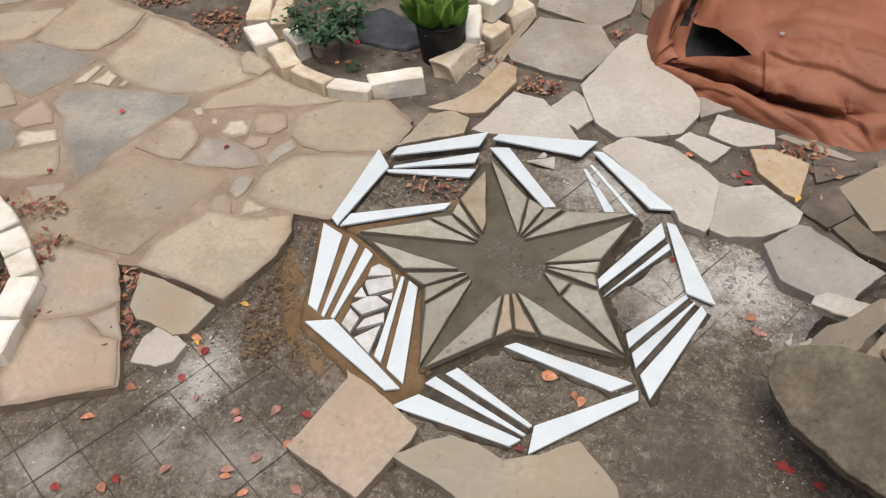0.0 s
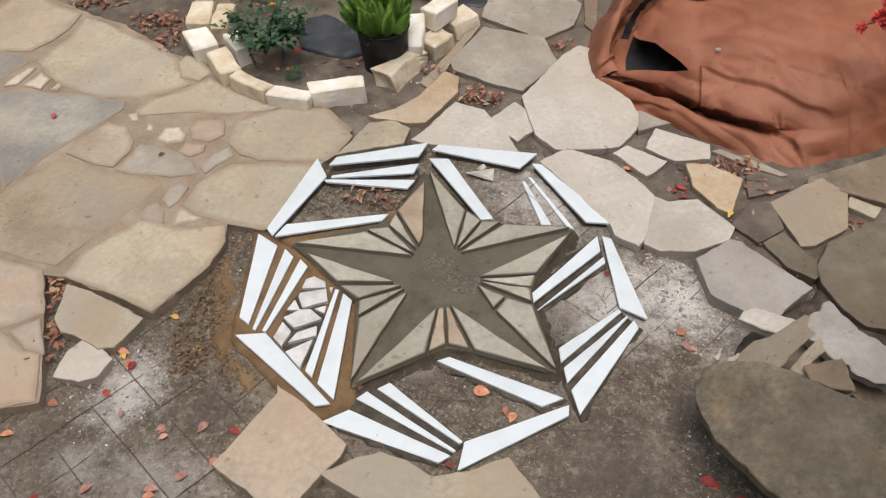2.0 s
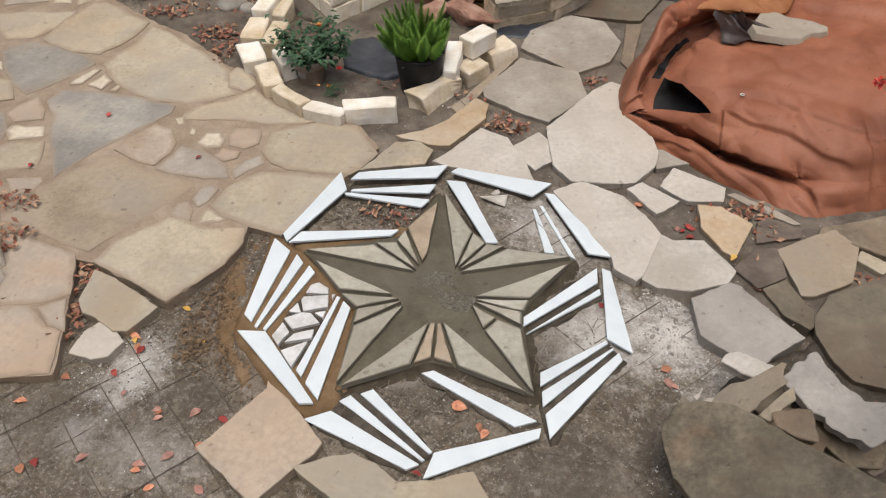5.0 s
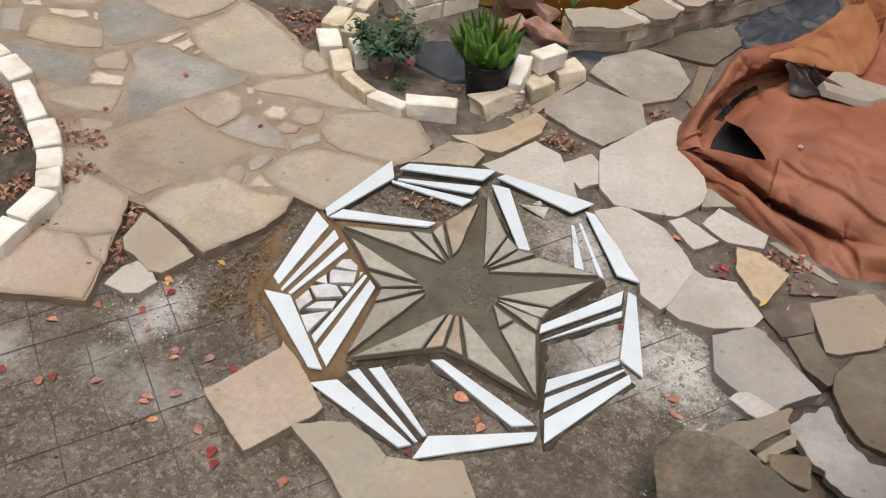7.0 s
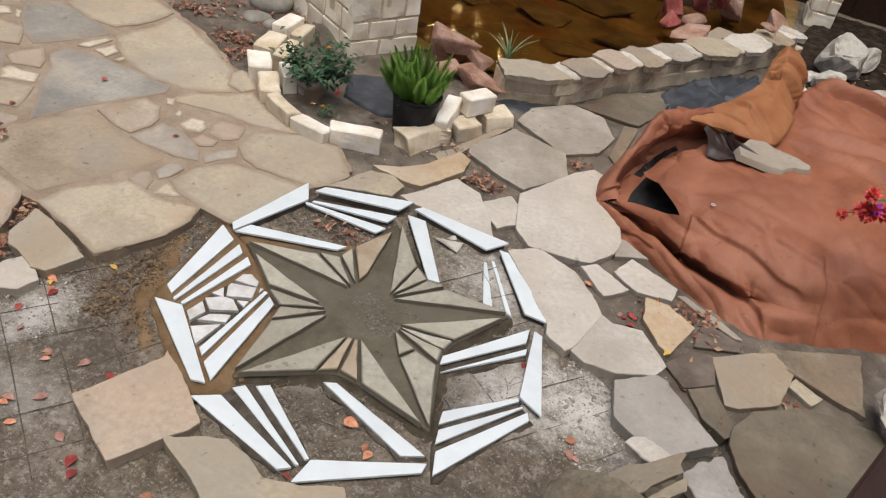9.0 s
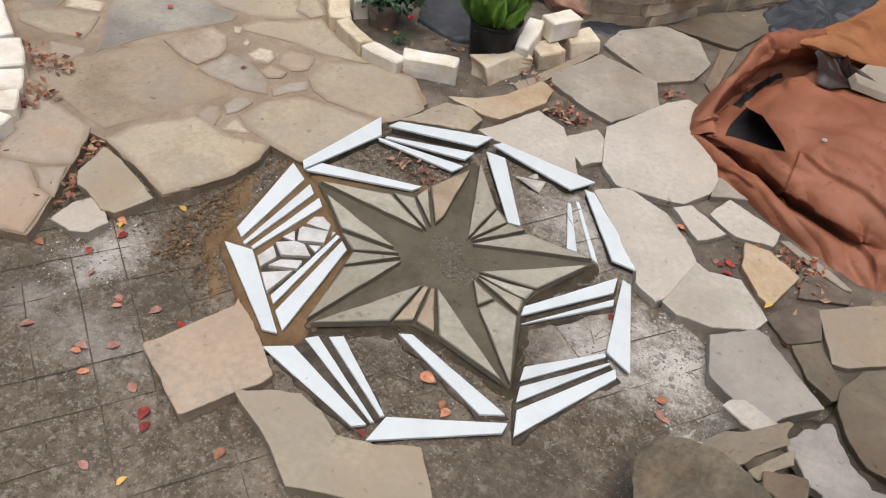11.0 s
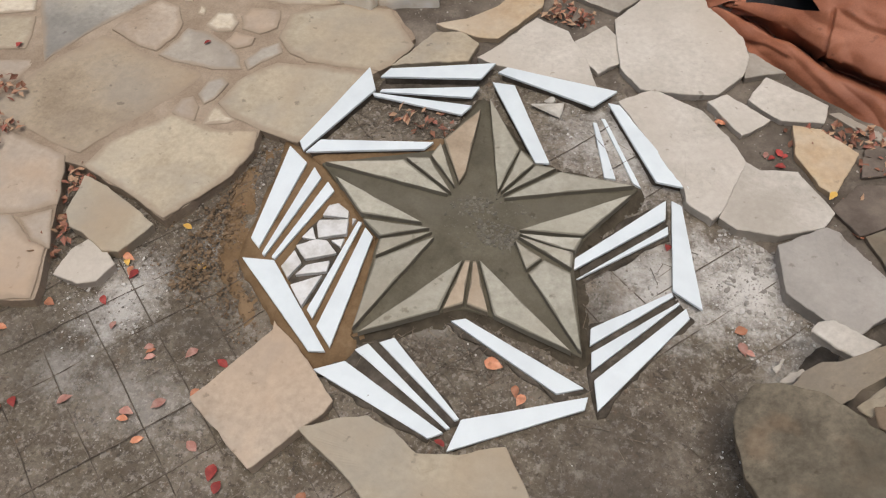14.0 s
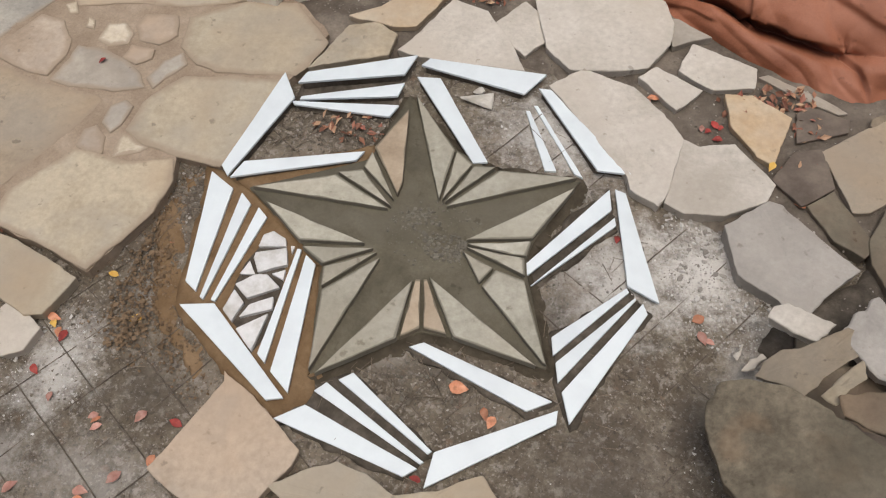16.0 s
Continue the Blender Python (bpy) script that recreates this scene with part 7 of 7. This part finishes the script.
FAR_DRIFTS = [(-2.05, 4.1, 0.2, 0.14, 50), (-1.85, 3.78, 0.12, 0.05, 40), (-0.16, 2.45, 0.13, 0.05, 34), (-0.45, 3.35, 0.12, 0.06, 16), (-0.03, 3.32, 0.10, 0.06, 14), (1.0, 4.35, 0.1, 0.1, 14), (0.66, 4.6, 0.05, 0.05, 16), (-2.5, 2.75, 0.2, 0.1, 20), (-1.0, 3.75, 0.1, 0.12, 14), (1.44, 5.0, 0.3, 0.3, 60), (1.62, 5.45, 0.25, 0.3, 60), (2.1, 6.0, 0.4, 0.4, 70), (1.55, 5.0, 0.2, 0.15, 30), (1.1, 2.73, 0.08, 0.03, 12), (1.28, 2.5, 0.05, 0.03, 10), (-1.35, 4.1, 0.12, 0.1, 24), (-2.30, 2.20, 0.16, 0.07, 70), (-1.92, 1.97, 0.12, 0.08, 70), (-1.68, 1.72, 0.07, 0.14, 80), (-1.66, 1.45, 0.07, 0.14, 60), (-2.35, 1.85, 0.3, 0.25, 60), (-3.62, 3.05, 0.12, 0.12, 60), (-2.55, 4.02, 0.12, 0.06, 60), (-2.22, 3.92, 0.14, 0.05, 60), (-1.95, 3.76, 0.10, 0.05, 50), (-3.02, 2.68, 0.1, 0.04, 30)]
for i, (x, y, rx, ry, n) in enumerate(NEAR_DRIFTS + FAR_DRIFTS):
    leaf_litter(x, y, rx, ry, n, i + 100, ground_z(x, y) + 0.006 if 1.0 < y < 2.6 and -1.0 < x < 1.0 else 0.028 if y > 2.65 else (0.06 if x < -1.5 else 0.018))


def grit(name, spots, label, material, seed, shape=0):
    """Loose stones too many to count, each a small rough polyhedron."""
    rng = random.Random(seed)
    unit = bmesh.new()
    bmesh.ops.create_icosphere(unit, subdivisions=1, radius=0.5)
    base_v = np.array([v.co[:] for v in unit.verts])
    base_f = np.array([[v.index for v in f.verts] for f in unit.faces])
    unit.free()
    verts, faces, off = [], [], 0
    for x, y, rx, ry, n, lo, hi, z in spots:
        for i in range(n):
            a, r = rng.uniform(0, 6.283), math.sqrt(rng.random())
            px, py = x + rx * r * math.cos(a), y + ry * r * math.sin(a)
            s = lo + (hi - lo) * rng.random() ** 2.5
            sc = np.array([s * rng.uniform(0.7, 1.4), s * rng.uniform(0.7, 1.2), s * rng.uniform(0.4, 0.8)])
            t = rng.uniform(0, 6.283)
            jit = np.array([[rng.uniform(0.5, 1.35)] for _ in range(len(base_v))])
            v = base_v * jit * sc
            c, sn = math.cos(t), math.sin(t)
            v = np.stack([v[:, 0] * c - v[:, 1] * sn + px, v[:, 0] * sn + v[:, 1] * c + py, v[:, 2] + (ground_z(px, py) if z is None else z) + s * 0.12], 1)
            verts.append(v)
            faces.append(base_f + off)
            off += len(base_v)
    me = bpy.data.meshes.new(name)
    me.from_pydata(np.concatenate(verts).tolist(), [], np.concatenate(faces).tolist())
    me.materials.append(material)
    ob = new(name, me)
    return tagged(ob, label, "gravel", kind="stuff")


def island_material(name, colours, rough=0.9):
    m = bpy.data.materials.new(name)
    m.use_nodes = True
    n, l = m.node_tree.nodes, m.node_tree.links
    b = n["Principled BSDF"]
    geo = n.new("ShaderNodeNewGeometry")
    r = n.new("ShaderNodeValToRGB")
    r.color_ramp.elements[0].color = rgb(colours[0])
    r.color_ramp.elements[1].color = rgb(colours[-1])
    for i, c in enumerate(colours[1:-1]):
        e = r.color_ramp.elements.new((i + 1) / (len(colours) - 1))
        e.color = rgb(c)
    l.new(geo.outputs["Random Per Island"], r.inputs["Fac"])
    l.new(r.outputs["Color"], b.inputs["Base Color"])
    b.inputs["Roughness"].default_value = rough
    return m


grey_grit = island_material("grey_grit", [(0.11, 0.092, 0.072), (0.16, 0.135, 0.108), (0.22, 0.19, 0.158), (0.40, 0.37, 0.33)])
grit("gravel", [
    (0.2, 1.6, 1.7, 1.3, 5200, 0.0015, 0.0055, None), (-0.72, 1.72, 0.25, 0.22, 260, 0.002, 0.009, None),
    (-0.85, 1.50, 0.22, 0.14, 180, 0.002, 0.008, None), (0.55, 2.5, 0.3, 0.2, 120, 0.003, 0.009, None), (0.2, 1.62, 0.3, 0.16, 300, 0.003, 0.014, None), (-0.62, 2.06, 0.06, 0.16, 220, 0.004, 0.014, None), (-0.2, 2.42, 0.24, 0.14, 250, 0.003, 0.012, None), (0.72, 2.1, 0.16, 0.16, 90, 0.003, 0.010, None),
] + [
    (-0.1, 3.2, 0.7, 0.25, 700, 0.003, 0.012, 0.024), (1.1, 2.7, 0.5, 0.25, 400, 0.003, 0.011, 0.024), (0.4, 3.4, 0.7, 0.6, 600, 0.003, 0.011, 0.024), (-1.2, 3.6, 0.5, 0.4, 300, 0.003, 0.012, 0.024), (1.45, 2.3, 0.35, 0.3, 300, 0.003, 0.011, 0.024)], "grey gravel and grit strewn over the earth", grey_grit, 5)
pale_grit = island_material("pale_rubble", [(0.20, 0.18, 0.155), (0.31, 0.285, 0.25), (0.42, 0.395, 0.36), (0.55, 0.525, 0.49)])
grit("pale_rubble", [(1.08, 2.06, 0.20, 0.22, 1700, 0.002, 0.009, None), (1.08, 2.1, 0.16, 0.18, 130, 0.009, 0.022, None), (0.98, 2.2, 0.12, 0.1, 300, 0.002, 0.010, None), (0.98, 2.22, 0.12, 0.08, 40, 0.009, 0.02, None), (-0.82, 1.48, 0.16, 0.18, 320, 0.003, 0.013, None), (0.55, 2.55, 0.26, 0.18, 300, 0.003, 0.012, None), (0.76, 2.06, 0.14, 0.16, 120, 0.003, 0.012, None)], "pale crumbs of dried cement on the earth", pale_grit, 15)
soil_clods = island_material("soil_clods", [(0.095, 0.078, 0.057), (0.14, 0.116, 0.087), (0.185, 0.155, 0.12), (0.25, 0.215, 0.175)])
grit("soil_clods", [(-0.75, 1.25, 0.6, 0.45, 350, 0.003, 0.012, None), (0.75, 1.45, 0.5, 0.3, 250, 0.003, 0.012, None), (0.2, 1.62, 0.35, 0.15, 420, 0.004, 0.018, None), (-0.2, 2.43, 0.22, 0.1, 420, 0.004, 0.018, None), (-0.62, 2.1, 0.08, 0.14, 260, 0.004, 0.018, None), (-0.85, 1.75, 0.2, 0.15, 260, 0.004, 0.016, None)], "clods and pebbles of dry brown earth", soil_clods, 25)
white_grit = island_material("white_grit", [(0.45, 0.43, 0.39), (0.62, 0.60, 0.56), (0.70, 0.68, 0.65)])
grit("white_chips", [(0.2, 1.6, 1.6, 1.1, 60, 0.003, 0.010, None), (1.02, 1.44, 0.1, 0.12, 25, 0.003, 0.012, None), (-0.8, 1.45, 0.15, 0.2, 30, 0.003, 0.010, None), (1.05, 2.1, 0.2, 0.2, 25, 0.003, 0.012, None), (-0.12, 3.3, 0.08, 0.08, 24, 0.006, 0.025, 0.026), (0.62, 2.62, 0.12, 0.12, 40, 0.003, 0.012, None)], "white stone chips and plaster crumbs", white_grit, 6)
mud_grit = island_material("mortar_crumbs", [(0.10, 0.063, 0.031), (0.145, 0.093, 0.049), (0.20, 0.135, 0.078)], 0.8)
grit("mortar_crumbs", [(-0.60, 1.84, 0.08, 0.26, 900, 0.002, 0.010, 0.014), (-0.64, 1.75, 0.07, 0.20, 160, 0.008, 0.020, 0.012), (-0.47, 1.62, 0.15, 0.11, 700, 0.002, 0.010, 0.014), (-0.52, 1.60, 0.12, 0.10, 60, 0.008, 0.018, 0.012), (-0.70, 1.72, 0.10, 0.16, 200, 0.002, 0.009, 0.010), (-0.63, 1.80, 0.08, 0.28, 420, 0.005, 0.014, 0.013), (-0.3, 1.48, 0.14, 0.06, 160, 0.003, 0.012, 0.012), (-0.66, 2.05, 0.06, 0.14, 160, 0.003, 0.012, 0.012)], "crumbs of damp brown mortar", mud_grit, 7)
wet_grit = island_material("wet_mortar_crumbs", [(0.10, 0.089, 0.068), (0.135, 0.12, 0.093), (0.17, 0.153, 0.12)], 0.8)
grit("wet_crumbs", [(0.2, 2.06, 0.15, 0.12, 300, 0.002, 0.010, 0.050), (0.24, 2.02, 0.07, 0.05, 240, 0.004, 0.018, 0.049), (0.15, 2.1, 0.06, 0.05, 160, 0.004, 0.016, 0.049), (0.12, 1.62, 0.28, 0.1, 260, 0.004, 0.013, None), (0.60, 2.27, 0.08, 0.05, 120, 0.004, 0.013, None), (0.56, 1.88, 0.05, 0.14, 120, 0.004, 0.012, None)], "crumbs of wet grey mortar", wet_grit, 8)


def twigs():
    rng = random.Random(9)
    bm = bmesh.new()
    for x, y, rx, ry, n in ((-0.2, 2.42, 0.2, 0.1, 60), (0.3, 1.6, 0.5, 0.3, 50), (0.15, 1.62, 0.25, 0.08, 30), (0.7, 2.2, 0.15, 0.15, 20), (-0.6, 2.1, 0.08, 0.12, 30), (-0.7, 1.9, 0.15, 0.3, 16), (0.75, 1.55, 0.2, 0.15, 8), (0.5, 2.5, 0.25, 0.18, 14), (-0.8, 1.2, 0.5, 0.4, 14), (-0.1, 3.25, 0.4, 0.15, 24), (0.4, 3.3, 0.5, 0.5, 20)):
        for i in range(n):
            px, py = x + rng.uniform(-rx, rx), y + rng.uniform(-ry, ry)
            a, L = rng.uniform(0, 6.28), rng.uniform(0.03, 0.11)
            z = max(ground_z(px, py), 0.024 if y > 2.7 else -1) + 0.006
            stem_into(bm, Vector((px, py, z)), Vector((px + L * math.cos(a), py + L * math.sin(a), z + rng.uniform(-0.003, 0.012))), 0.0013, 0.0007, rng.uniform(-0.004, 0.002), 4)
    tagged(part("twigs", bm, "twig"), "dry twigs and straw on the earth", "twigs", kind="stuff")


twigs()

# thin stone sliver along the foot of the tarpaulin
flagstone("grey", 0.035, ((1.165, 2.865), (1.199, 2.881), (1.376, 2.801), (1.445, 2.756), (1.415, 2.745), (1.267, 2.81)))
